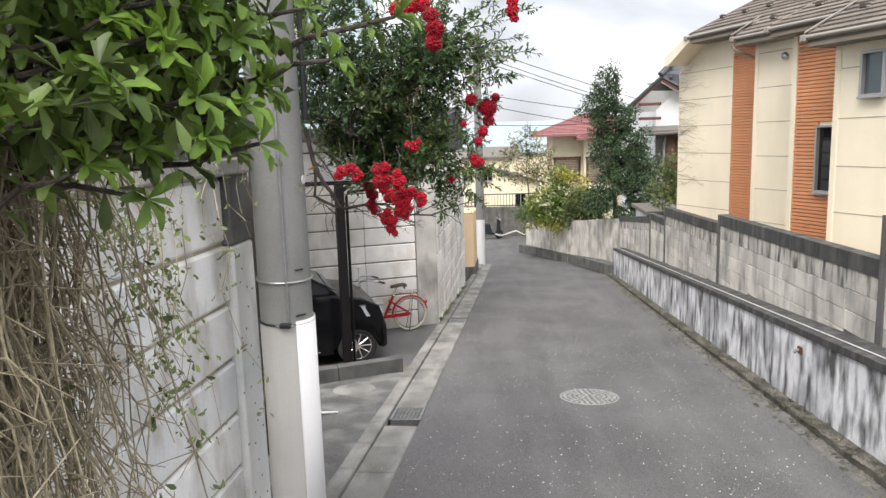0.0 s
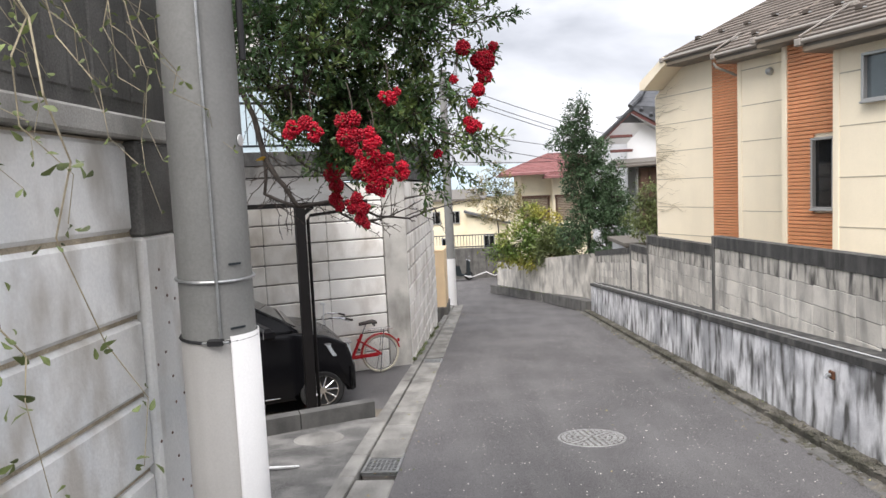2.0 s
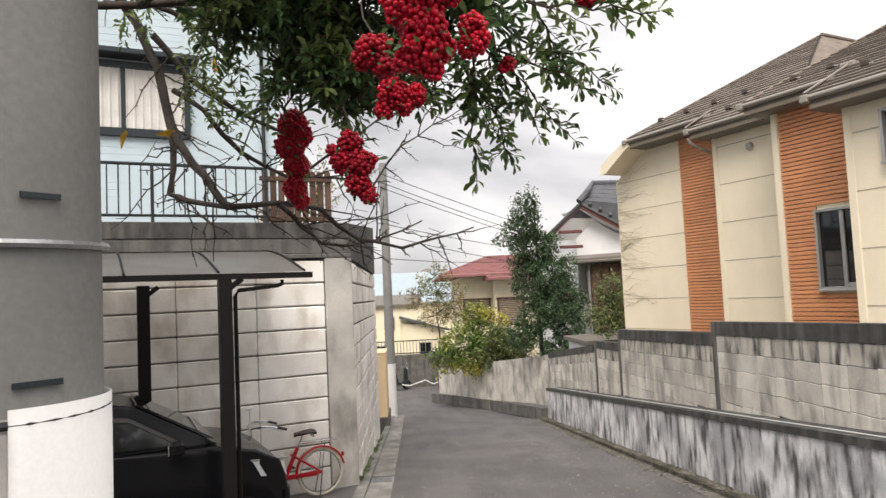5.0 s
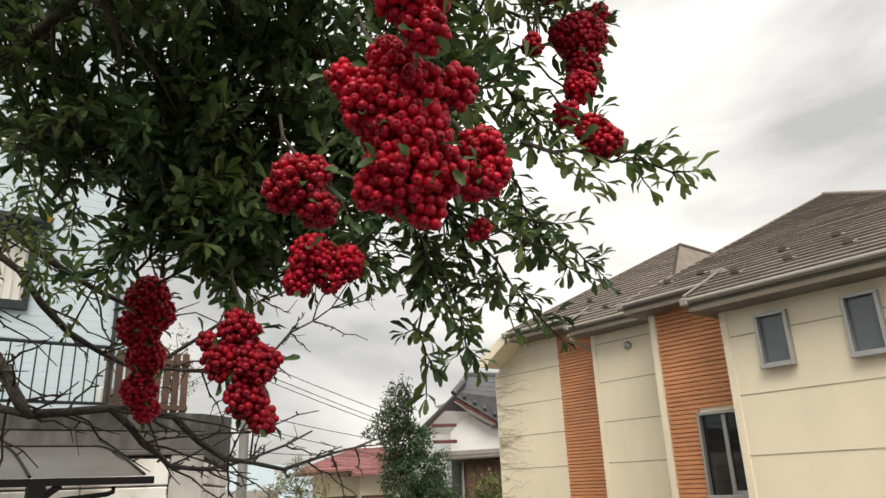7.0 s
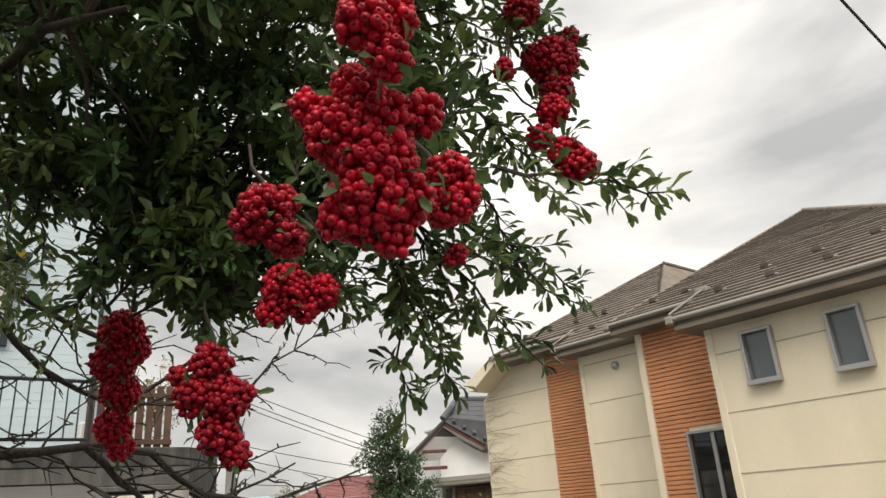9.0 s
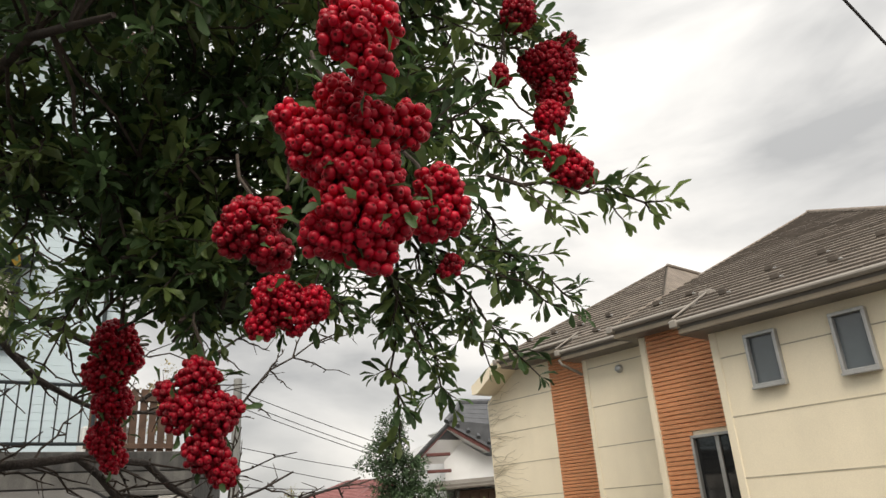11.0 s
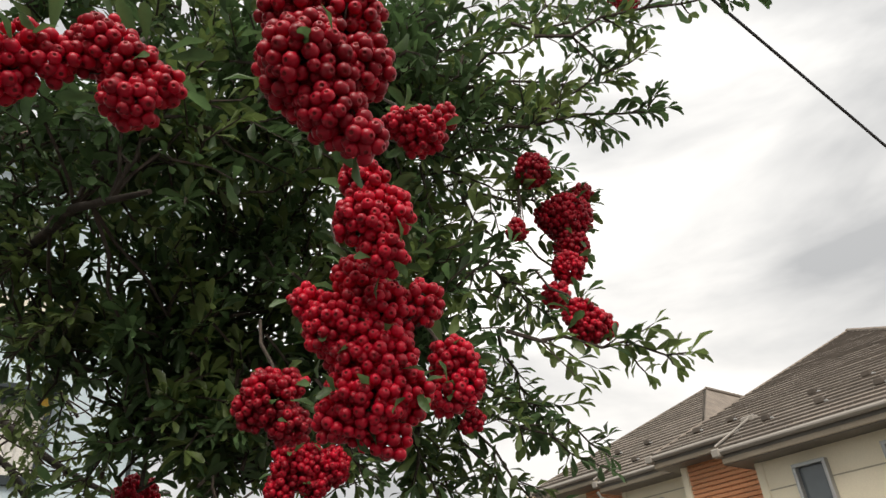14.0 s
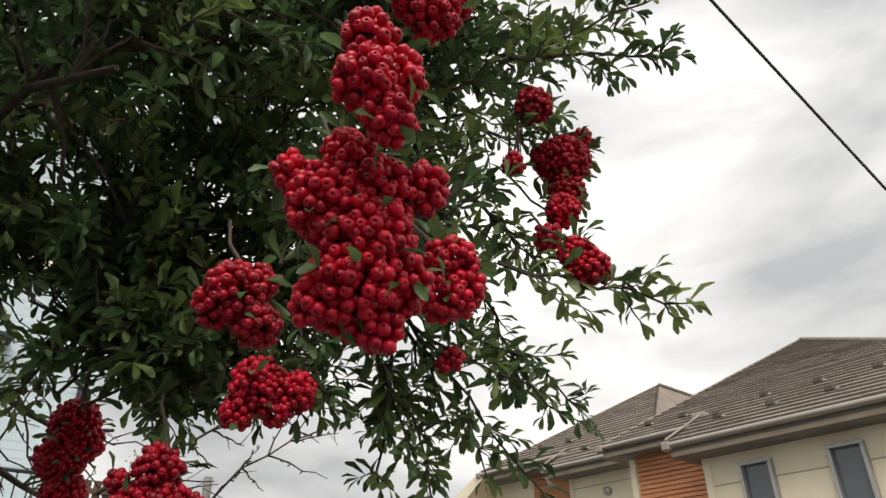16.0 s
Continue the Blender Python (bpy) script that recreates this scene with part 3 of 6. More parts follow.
part("upper_band", B((-0.02, -0.42, 1.864), (9.0, -0.005, 2.07), 0.008, RM), CONC_BLACK, ret)
side = tagged(new("wall_side"), "long panel retaining wall along the lane, cream with green-black stains", "wall", kind="structure")
part("core", B((-2.6, 12.6, -2.6), (-2.24, 18.9, 1.58)), JOINT, side)
ys_side = [12.42, 13.7, 15.0, 16.3, 17.6, 18.9]
for a, b in zip(ys_side, ys_side[1:]):
    for zt, zb in zip([1.575 - 0.297 * i for i in range(14)], [1.575 - 0.297 * (i + 1) for i in range(14)]):
        part("panel", B((-2.28, a + 0.02, zb + 0.014), (-2.20 + random.uniform(-0.004, 0.004), b - 0.02, zt - 0.014), 0.014), PANEL_FAR, side)
raw("upper_wall", [(x, yy, z) for yy, tp in ((12.3, 2.07), (18.9, 2.66)) for x in (-2.5, -2.19) for z in (1.6, tp)],
    [(0, 2, 6, 4), (1, 5, 7, 3), (0, 4, 5, 1), (2, 3, 7, 6), (0, 1, 3, 2), (4, 6, 7, 5)], CONC_BLACK, side)
tagged(part("terrace_floor", PR([(RC.x - 0.3, RC.y + 0.4, 2.0), (-2.5, 18.9, 2.0), (-14, 19, 2.0), tuple(RC - RD * 9 - RN * 0.3 + Vector((0, 0, 2.0)))], (0, 0, -0.3)), CONC_DARK),
       "concrete terrace above the retaining wall", "floor", kind="structure")
# ---- cream and orange house across the lane (its own axes: X away from the lane, Y along the front) ----
def cream_house():
    h = thing("house", "two-storey house with cream siding, orange clapboard strips and brown slate roof", "house", rz=24.6)
    def wall(x, y0, y1, z0, z1, back=16.0, seams=(), label=""):
        w = part("wall", B((x, y0, z0), (back, y1, z1)), CREAM, h, label)
        for z in seams:
            part("seam", B((x - 0.003, y0 + 0.11, z - 0.007), (x + 0.01, y1 - 0.02, z + 0.007)), JOINT_SOFT, w)
        return w
    g = -1.2
    w = part("wall", PR([(9.41, 10.6, g), (9.41, 13.81, g), (9.41, 13.81, 3.10), (9.41, 13.06, 3.76), (9.41, 10.6, 3.76)], (6, 0, 0)), CREAM, h)
    for z in (3.63, 3.08, 2.51, 1.95, 1.38, 0.80, 0.23):
        part("seam", B((9.407, 12.13, z - 0.007), (9.42, 13.79 if z < 3.12 else 13.2, z + 0.007)), JOINT_SOFT, w)
    wall(8.74, 9.0, 10.80, g, 3.56, seams=(3.14, 2.55, 1.96, 1.37, 0.79, 0.2))
    wall(7.927, 7.8, 9.13, g, 3.45)
    wall(7.27, 4.45, 7.76, g, 3.04, seams=(2.57, 1.94, 1.325, 0.72, 0.1))
    for x, y, z1 in ((8.74, 10.80, 3.4), (7.927, 9.13, 3.38), (7.27, 7.76, 2.98)):
        part("corner_trim", B((x - 0.015, y - 0.075, g), (x + 0.12, y + 0.015, z1), 0.008), CREAM, h)
    def boards(x, y0, y1, z0, z1, hole=None):
        step, z = 0.054, z0
        shared = {}
        while z < z1:
            spans = [(y0, y1)]
            if hole and z + step > hole[2] and z < hole[3]:
                spans = [(y0, hole[0]), (hole[1], y1)]
            for a, b in spans:
                k = round(b - a, 3)
                if k < 0.02:
                    continue
                if k not in shared:
                    bm = PR([(0.0, 0, 0), (-0.022, 0, 0.004), (-0.020, 0, step - 0.012), (-0.004, 0, step - 0.004), (0.0, 0, step - 0.004)], (0, k, 0))
                    shared[k] = mesh_of("plank", bm, ORANGE)
                ob = new("plank", shared[k])
                ob.parent, ob.location = h, (x, a, z)
            z += step
    boards(9.405, 10.82, 12.115, -0.6, 3.72)
    boards(7.922, 7.96, 9.03, -0.4, 3.32, hole=(7.97, 8.60, 0.885, 1.87))
    def window(x, y0, y1, z0, z1, pane, slide=False, label=""):
        wd = part("window", B((x + 0.03, y0, z0), (x + 0.05, y1, z1)), pane, h, label)
        bm = bmesh.new()
        for a, b, c, d in ((y0 - 0.035, y1 + 0.035, z1, z1 + 0.035), (y0 - 0.035, y1 + 0.035, z0 - 0.045, z0), (y0 - 0.035, y0, z0, z1), (y1, y1 + 0.035, z0, z1)):
            box(bm, (x - 0.035, a, c), (x + 0.06, b, d), 0.004)
        part("frame", bm, FRAME, wd)
        part("sill", B((x - 0.055, y0 - 0.04, z0 - 0.055), (x - 0.01, y1 + 0.04, z0 - 0.03), 0.004), FRAME, wd)
        if slide:
            mid = (y0 + y1) / 2
            part("sash", B((x + 0.0, mid - 0.025, z0), (x + 0.028, mid + 0.025, z1), 0.003), FRAME, wd)
            part("sash", B((x + 0.0, y0, z0), (x + 0.028, mid, z0 + 0.045), 0.003), FRAME, wd)
            part("sash", B((x + 0.005, y0, z0), (x + 0.028, y0 + 0.03, z1), 0.003), FRAME, wd)
    window(7.236, 7.05, 7.326, 2.225, 2.71, PANE, label="small clear upstairs window with a pale aluminium frame")
    window(7.236, 6.175, 6.44, 2.20, 2.715, PANE, label="small clear upstairs window with a pale aluminium frame")
    window(7.885, 7.99, 8.575, 0.925, 1.83, PANE_DARK, True, label="dark sliding window in the orange strip")
    bm = lathe(bmesh.new(), [(0.062, 0), (0.062, 0.02), (0.05, 0.055), (0.02, 0.075)], 16, pose(8.735, 10.117, 3.03, 0, -90, 0))
    part("vent_hood", bm, METAL, h, "round brushed metal vent hood")
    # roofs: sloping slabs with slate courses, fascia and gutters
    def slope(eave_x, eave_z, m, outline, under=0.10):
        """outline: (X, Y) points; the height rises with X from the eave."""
        # slab in the dark eave colour; the slates lie on top of it
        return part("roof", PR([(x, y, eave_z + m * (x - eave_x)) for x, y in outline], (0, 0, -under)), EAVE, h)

    def slate(par, eave_x, eave_z, m, left, right, x_end):
        """Courses of slate between the left and right bounds, given as functions of X."""
        x, step = eave_x, 0.165
        vs, fs = [], []
        while x < x_end:
            a, b = left(x + step / 2), right(x + step / 2)
            y = b - random.uniform(0, 0.6)
            while y < a:
                ya, yb = max(y, b), min(y + 0.60, a)
                if yb - ya > 0.03:
                    z0, z1 = eave_z + m * (x - eave_x), eave_z + m * (x + step - eave_x)
                    k, up = len(vs), random.uniform(-0.003, 0.004)
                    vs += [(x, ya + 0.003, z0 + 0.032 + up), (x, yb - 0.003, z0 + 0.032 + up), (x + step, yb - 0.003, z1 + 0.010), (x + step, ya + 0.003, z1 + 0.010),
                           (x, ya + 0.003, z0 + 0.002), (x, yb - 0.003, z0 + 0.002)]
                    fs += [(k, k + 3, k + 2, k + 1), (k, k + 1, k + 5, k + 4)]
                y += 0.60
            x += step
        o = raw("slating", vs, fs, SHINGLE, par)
        # lip faces go darker: the shadow line under each course, put into colour
        o.data.materials.append(LIP_SHADE_AND_GUARD)
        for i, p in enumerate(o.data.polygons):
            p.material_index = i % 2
        tagged(o, kind="stuff")

    # right-hand roof, hipped to a point
    m1, zr, xr, yr, yc = 0.485, 3.02, 12.58, 8.40, 4.3
    xe, ye, xs_, ys_ = 6.95, 7.945, 7.62, 9.31
    top1 = zr + m1 * (xr - xe)
    r1 = slope(xe, zr, m1, [(xe, ye), (xe, yc), (xr, yr), (xs_, ys_), (xs_, ye)])
    slate(r1, xe, zr, m1, lambda x: ye if x < xs_ else ys_ + (yr - ys_) * (x - xs_) / (xr - xs_), lambda x: yc + (yr - yc) * (x - xe) / (xr - xe), xr - 0.1)
    part("roof", PR([(xs_, ys_, zr + m1 * (xs_ - xe)), (xr, yr, top1), (xr + 4, yr, top1), (16.5, 11.5, zr + 1.2), (9.2, 9.6, zr + 0.6)], (0, 0, -0.10)), SHINGLE, h)
    part("roof", PR([(xe, yc, zr), (xr, yr, top1), (xr + 4, yr, top1), (17.6, yc, zr)], (0, 0, -0.10)), SHINGLE, h)
    part("hip_cap", TB([(xr, yr, top1 + 0.02), (xs_ + 0.04, ys_ - 0.01, zr + m1 * (xs_ - xe) + 0.03)], 0.022, 8), SHINGLE, h)
    part("hip_cap", TB([(xr, yr, top1 + 0.02), (xe + 0.03, yc + 0.02, zr + 0.04)], 0.04, 8), SHINGLE, h)
    # left-hand roof, a little lower, with a steep cut-off end
    m2, zl, xl, px_, py_ = 0.544, 3.45, 8.40, 12.32, 11.20
    top2 = zl + m2 * (px_ - xl)
    z1 = zl + m2 * (8.98 - xl)
    r2 = slope(xl, zl, m2, [(xl, 10.95), (xl, 9.07), (px_, py_), (8.98, 12.98), (8.98, 10.95)])
    slate(r2, xl, zl, m2, lambda x: 10.95 if x < 8.98 else 12.98 + (py_ - 12.98) * (x - 8.98) / (px_ - 8.98), lambda x: 9.07 + (py_ - 9.07) * (x - xl) / (px_ - xl), px_)
    part("roof", PR([(xl, 9.07, zl), (px_, py_, top2), (16.35, py_, top2), (16.35, 9.07, zl)], (0, 0, -0.08)), SHINGLE, h)
    part("hip_cap", TB([(px_, py_, top2 + 0.02), (8.98, 12.98, z1 + 0.02)], 0.022, 8), SHINGLE, h)
    part("hip_cap", TB([(px_, py_, top2 + 0.02), (px_ + 3, py_, top2 + 0.02)], 0.04, 8), SHINGLE, h)
    part("roof", PR([(8.98, 12.98, z1), (px_, py_, top2), (px_ + 4, py_, top2), (15.5, 13.66, 3.33), (8.98, 13.66, 3.33)], (0, 0, -0.08)), SHINGLE, h)
    part("bargeboard", PR([(8.93, 12.96, z1 + 0.02), (8.93, 12.9, z1 - 0.14), (8.93, 12.95, z1 - 0.16), (8.93, 13.56, 3.24), (8.93, 13.70, 3.24), (8.93, 13.70, 3.40)], (0.50, 0, 0)), CREAM, h)
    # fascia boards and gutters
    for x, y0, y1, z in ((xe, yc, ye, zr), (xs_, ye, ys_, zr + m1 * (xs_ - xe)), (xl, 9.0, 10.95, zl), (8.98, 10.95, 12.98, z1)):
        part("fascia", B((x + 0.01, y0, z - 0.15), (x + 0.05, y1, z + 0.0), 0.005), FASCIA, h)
        # soffits are darker than the tan fascia in front of them
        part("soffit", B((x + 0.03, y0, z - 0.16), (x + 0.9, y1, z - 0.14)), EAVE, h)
        g_ = part("gutter", B((x - 0.075, y0 - 0.02, z - 0.065), (x + 0.008, y1 + 0.03, z - 0.005), 0.022), GUTTER, h)
        part("gutter_hook", B((x - 0.09, y1 - 0.05, z - 0.09), (x + 0.0, y1 + 0.045, z - 0.0), 0.012), GUTTER, g_)
    part("flashing", TB([(xe - 0.03, ye + 0.02, zr + 0.03), (xe + 0.95, ye + 0.06, zr + m1 * 0.95 + 0.045)], 0.014, 6), GUTTER, h, "pale metal roof flashing")
    part("flashing", B((xe + 0.86, ye - 0.02, zr + m1 * 0.86), (xe + 0.98, ye + 0.16, zr + m1 * 0.86 + 0.085), 0.015), GUTTER, h)
    part("flashing", TB([(8.34, 10.98, zl + 0.03), (8.98, 11.0, zl + 0.38)], 0.013, 6), GUTTER, h, "pale metal roof flashing")
    def guard(x, y, z):
        gd = part("snow_guard", B((x, y - 0.06, z + 0.03), (x + 0.09, y + 0.04, z + 0.10), 0.012), LIP_SHADE_AND_GUARD, h)
        part("guard_tip", B((x + 0.01, y - 0.10, z + 0.035), (x + 0.05, y - 0.062, z + 0.055), 0.006), FRAME, gd)
    for i in range(7):
        for dx in (0.55, 1.15):
            guard(xe + dx, ye - 0.3 - 0.62 * i - (0.31 if dx > 1 else 0), zr + m1 * dx)
    for i in range(4):
        guard(9.45, 12.6 - 0.62 * i, zl + m2 * 1.08)
    for i in range(2):
        guard(xs_ + 0.45, 8.9 - 0.5 * i, zr + m1 * (xs_ + 0.45 - xe))
        guard(8.75, 10.5 - 0.6 * i, zl + m2 * 0.38)
    part("downpipe", TB([(8.32, 10.92, 3.30), (8.36, 10.9, 3.22), (8.66, 10.86, 3.12), (8.735, 10.84, 3.08)], 0.022, 8), GUTTER, h)


# dark brown of the painted course shadow lines, shared by the snow guards
LIP_SHADE_AND_GUARD = material("lip_shade_and_guard", (0.085, 0.070, 0.058), 0.9, var=0.3, scale=8)
JOINT_SOFT = material("seam_shadow_gap", (0.42, 0.37, 0.275), 0.9, var=0.2, scale=6)
cream_house()
# ---- utility pole by the wall ----
def utility_pole(at, r, h, label, detail=True):
    t = thing("utility_pole", label, "utility pole", at)
    zj = 0.905 - at[2] if detail else 1.65
    part("lower_sheet", lathe(bmesh.new(), [(r + 0.004, -0.15), (r + 0.004, zj)], 28), POLE_BEIGE if detail else POLE_WHITE, t, "smooth grey-beige sheet wrapped round the foot", soft=60)
    part("shaft", lathe(bmesh.new(), [(r, zj), (r * 0.98, zj + 1.0), (r * 0.8, h)], 28), POLE_GREY, t, soft=60)
    if detail:
        # a white flap of the sheet overlaps the grey-beige one, with a folded edge
        vs, fs = [], []
        for i in range(17):
            b = radians(-54 + i * 6.5)
            for z in (-0.12, zj + 0.012):
                vs.append(((r + 0.010) * math.cos(b), (r + 0.010) * math.sin(b), z))
        for i in range(16):
            fs.append((2 * i, 2 * i + 2, 2 * i + 3, 2 * i + 1))
        flap = raw("sheet_flap", vs, fs, POLE_WHITE, t, "white flap of the wrapped sheet", True)
        flap.modifiers.new("thickness", "SOLIDIFY").thickness = 0.004
        for z, q in ((0.905, CABLE), (1.13, METAL)):
            part("band", torus(bmesh.new(), r + 0.005, 0.006, 32, 6, pose(0, 0, z - at[2], 2, 2, 0)), q, t)
        part("clamp", B((0.01, -r - 0.022, 0.889 - at[2]), (0.07, -r + 0.006, 0.913 - at[2]), 0.004), CABLE, t)
        part("clamp_screw", TB([(-0.01, -r - 0.012, 0.90 - at[2]), (0.09, -r - 0.008, 0.90 - at[2])], 0.005, 6), METAL, t)
        a = radians(-68)
        part("conduit", TB([((r + 0.012) * math.cos(a), (r + 0.012) * math.sin(a), z - at[2]) for z in (0.915, 1.3, 2.0, 3.5)], 0.006, 8), METAL, t)
        a = radians(14)
        part("conduit", TB([((r + 0.02) * math.cos(a), (r + 0.02) * math.sin(a), z - at[2]) for z in (1.95, 2.4, 3.5)], 0.013, 8), CABLE, t)
        a = radians(-6)
        part("tag", lathe(bmesh.new(), [(0.022, 0), (0.022, 0.004)], 14, pose((r + 0.001) * math.cos(a), (r + 0.001) * math.sin(a), 1.645 - at[2], 90, 0, 84)), WHITE_PLASTIC, t, "small round white tag")
        for i, (aa, z, w) in enumerate(((-40, 0.945, 0.03), (-38, 1.185, 0.025))):
            b = radians(aa)
            part("mark", B((-w, -0.002, -0.004), (w, 0.002, 0.004), 0, pose((r + 0.002) * math.cos(b), (r + 0.002) * math.sin(b), z - at[2], 0, 0, aa + 90)), RAIL, t)
    return t


utility_pole((-1.988, 3.839, gz(3.839)), 0.139, 6.5, "grey concrete utility pole with steel bands and pale foot")
utility_pole((-2.10, 25.0, gz(25.0)), 0.15, 8.0, "distant grey concrete utility pole by the yellow wall", False)

# ---- parking bay ----
def bay(L, out, z):
    return RC - RD * L + RN * out + Vector((0, 0, z))


KERB_DARK = material("dark_kerb_concrete", (0.095, 0.093, 0.088), 0.92, var=0.3, scale=4, grain=0.25, gscale=110, bump=0.4, bscale=90, streak=0.3, streak_col=(0.17, 0.165, 0.155), streak_scale=(5, 5, 2))
KD = Vector((0.79, 0.613, 0))
kb = thing("kerb_block", "long low concrete kerb block between driveway and parking bay", "kerb")
for i in range(5):
    a, b = Vector((-2.25, 8.88, 0)) - KD * (i * 0.9 + 0.006), Vector((-2.25, 8.88, 0)) - KD * (i * 0.9 + 0.894)
    za, zb = gz(a.y) - 0.02, gz(b.y) - 0.02
    q = -RN * 0.15
    vs = [(a.x, a.y, za - 0.3), (b.x, b.y, zb - 0.3), (b.x, b.y, zb + 0.19), (a.x, a.y, za + 0.19)]
    vs += [(v[0] + q.x, v[1] + q.y, v[2]) for v in vs]
    raw("kerb_stone", vs, [(0, 1, 2, 3), (7, 6, 5, 4), (3, 2, 6, 7), (0, 3, 7, 4), (1, 5, 6, 2)], KERB_DARK, kb)


def carport():
    t = thing("carport", "black aluminium carport with a curved grey polycarbonate roof", "carport")
    out, z = 2.21, 1.30
    def bar(a, b, w, h_, name="beam", mat=BLACK_METAL):
        a, b = Vector(a), Vector(b)
        d = (b - a).normalized()
        s = d.cross(Vector((0, 0, 1))).normalized() if abs(d.z) < 0.9 else RN
        u = s.cross(d).normalized()
        vs = [p + s * sx * w / 2 + u * sz * h_ / 2 for p in (a, b) for sx, sz in ((-1, -1), (1, -1), (1, 1), (-1, 1))]
        return raw(name, vs, [(0, 1, 2, 3), (7, 6, 5, 4), (0, 4, 5, 1), (1, 5, 6, 2), (2, 6, 7, 3), (3, 7, 4, 0)], mat, t)
    bar(bay(1.17, out, z), bay(6.0, out, z + 0.02), 0.07, 0.055)
    for L in (2.0, 2.58, 4.6):
        f_ = 0.115 if L < 2.5 else 0.13
        o_ = out if L < 2.5 else out - 1.9
        bar(bay(L if L < 2.5 else L, o_, -1.42), bay(L, o_, z), f_, f_, "post")
        bar(bay(L - 0.16, o_, z - 0.02), bay(L, o_, z - 0.14), 0.05, 0.05, "brace")
    part("downpipe", TB([bay(1.46, out - 0.02, 1.26), bay(1.46, out - 0.02, 1.22), bay(1.5, out - 0.02, 1.205), bay(1.87, out - 0.03, 1.17), bay(1.90, out - 0.03, 1.12), bay(1.90, out - 0.03, -1.25)], 0.02, 8), BLACK_METAL, t)
    vs, fs, n = [], [], 9
    for L in (1.24, 2.05, 2.85, 3.65, 4.45, 5.25, 6.0):
        for i in range(n):
            k = i / (n - 1)
            vs.append(bay(L, out - 2.0 * k, z + 0.035 + 0.34 * math.sin(k * 1.5)))
    for j in range(6):
        for i in range(n - 1):
            a = j * n + i
            fs.append((a, a + 1, a + n + 1, a + n))
    sheet = raw("roof", vs, fs, CARPORT_ROOF, t, "curved grey polycarbonate roof sheets", True)
    for L in (1.24, 2.05, 2.85, 3.65, 4.45, 5.25, 6.0):
        part("rib", TB([bay(L, out - 2.0 * k / 8, z + 0.045 + 0.34 * math.sin(k / 8 * 1.5)) for k in range(9)], 0.012, 6), BLACK_METAL, t)
    bar(bay(1.24, out - 2.0, z + 0.37), bay(6.0, out - 2.0, z + 0.37), 0.04, 0.05)


carport()


def car():
    """Local axes: x forward, y to the side that faces the lane's upper end, z up from the floor."""
    base = bay(1.36, 1.75, 0)
    m = Matrix(((RD.x, RN.x, 0, base.x), (RD.y, RN.y, 0, base.y), (0, 0, 0.94, -1.38), (0, 0, 0, 1)))
    t = new("car")
    t.matrix_basis = m
    tagged(t, "black family car parked nose-out under the carport", "car")
    W = 1.46
    lower = [(0.0, 0.24), (0.02, 0.5), (0.0, 0.72), (-0.06, 0.9), (-0.30, 1.04), (-0.72, 1.13), (-2.2, 1.16), (-4.0, 1.12), (-4.1, 0.9), (-4.12, 0.3), (-3.65, 0.2), (-3.6, 0.42), (-3.4, 0.56), (-3.2, 0.56), (-3.0, 0.42), (-2.95, 0.2), (-0.74, 0.2), (-0.69, 0.42), (-0.51, 0.59), (-0.31, 0.59), (-0.13, 0.42), (-0.08, 0.24)]
    bm = PR([(x, 0, z) for x, z in lower], (0, -W, 0))
    long_edges = [e for e in bm.edges if abs(e.verts[0].co.y - e.verts[1].co.y) < 1e-6]
    bmesh.ops.bevel(bm, geom=long_edges, offset=0.05, segments=3, affect="EDGES", profile=0.6)
    part("body", bm, CAR_PAINT, t, soft=35)
    ca = [(-0.62, 1.12, 0.02), (-1.42, 1.60, 0.16), (-1.8, 1.66, 0.18), (-3.3, 1.66, 0.18), (-3.95, 1.5, 0.14), (-4.05, 1.1, 0.02)]
    bm = bmesh.new()
    rings = [[bm.verts.new((x, -i, z)), bm.verts.new((x, -W + i, z))] for x, z, i in ca]
    for a, b in zip(rings, rings[1:]):
        bm.faces.new((a[0], b[0], b[1], a[1]))
    bm.faces.new([r[0] for r in rings])
    bm.faces.new([r[1] for r in rings][::-1])
    bm.faces.new((rings[0][0], rings[0][1], rings[-1][1], rings[-1][0]))
    bmesh.ops.bevel(bm, geom=list(bm.edges), offset=0.04, segments=2, affect="EDGES")
    part("cabin", bm, CAR_PAINT, t, soft=40)
    def pane(pts, name="window"):
        return part(name, PR(pts, (0, 0.012, 0)), PANE_DARK, t)
    lean = 0.14 / 0.46
    def sd(x, z):
        return (x, -0.02 - max(0, z - 1.14) * lean + 0.004, z)
    pane([sd(-0.98, 1.19), sd(-1.42, 1.47), sd(-1.95, 1.53), sd(-1.95, 1.19)])
    pane([sd(-2.05, 1.19), sd(-2.05, 1.53), sd(-2.95, 1.53), sd(-2.95, 1.19)])
    part("windscreen", PR([(-0.70, -0.10, 1.185), (-1.38, -0.21, 1.592), (-1.38, -W + 0.21, 1.592), (-0.70, -W + 0.10, 1.185)], (0.012, 0, 0.018)), PANE_DARK, t)
    mir = part("mirror", B((-1.12, 0.02, 1.10), (-0.98, 0.16, 1.24), 0.03), CAR_PAINT, t)
    part("mirror_glass", B((-1.128, 0.035, 1.12), (-1.12, 0.145, 1.22)), CHROME, mir)
    part("headlamp", PR([(0.016, -0.06, 0.72), (-0.02, -0.05, 0.88), (-0.34, 0.014, 0.92), (-0.26, 0.016, 0.76)], (0.014, -0.28, 0.0)), LAMP_CLEAR, t, "clear headlamp")
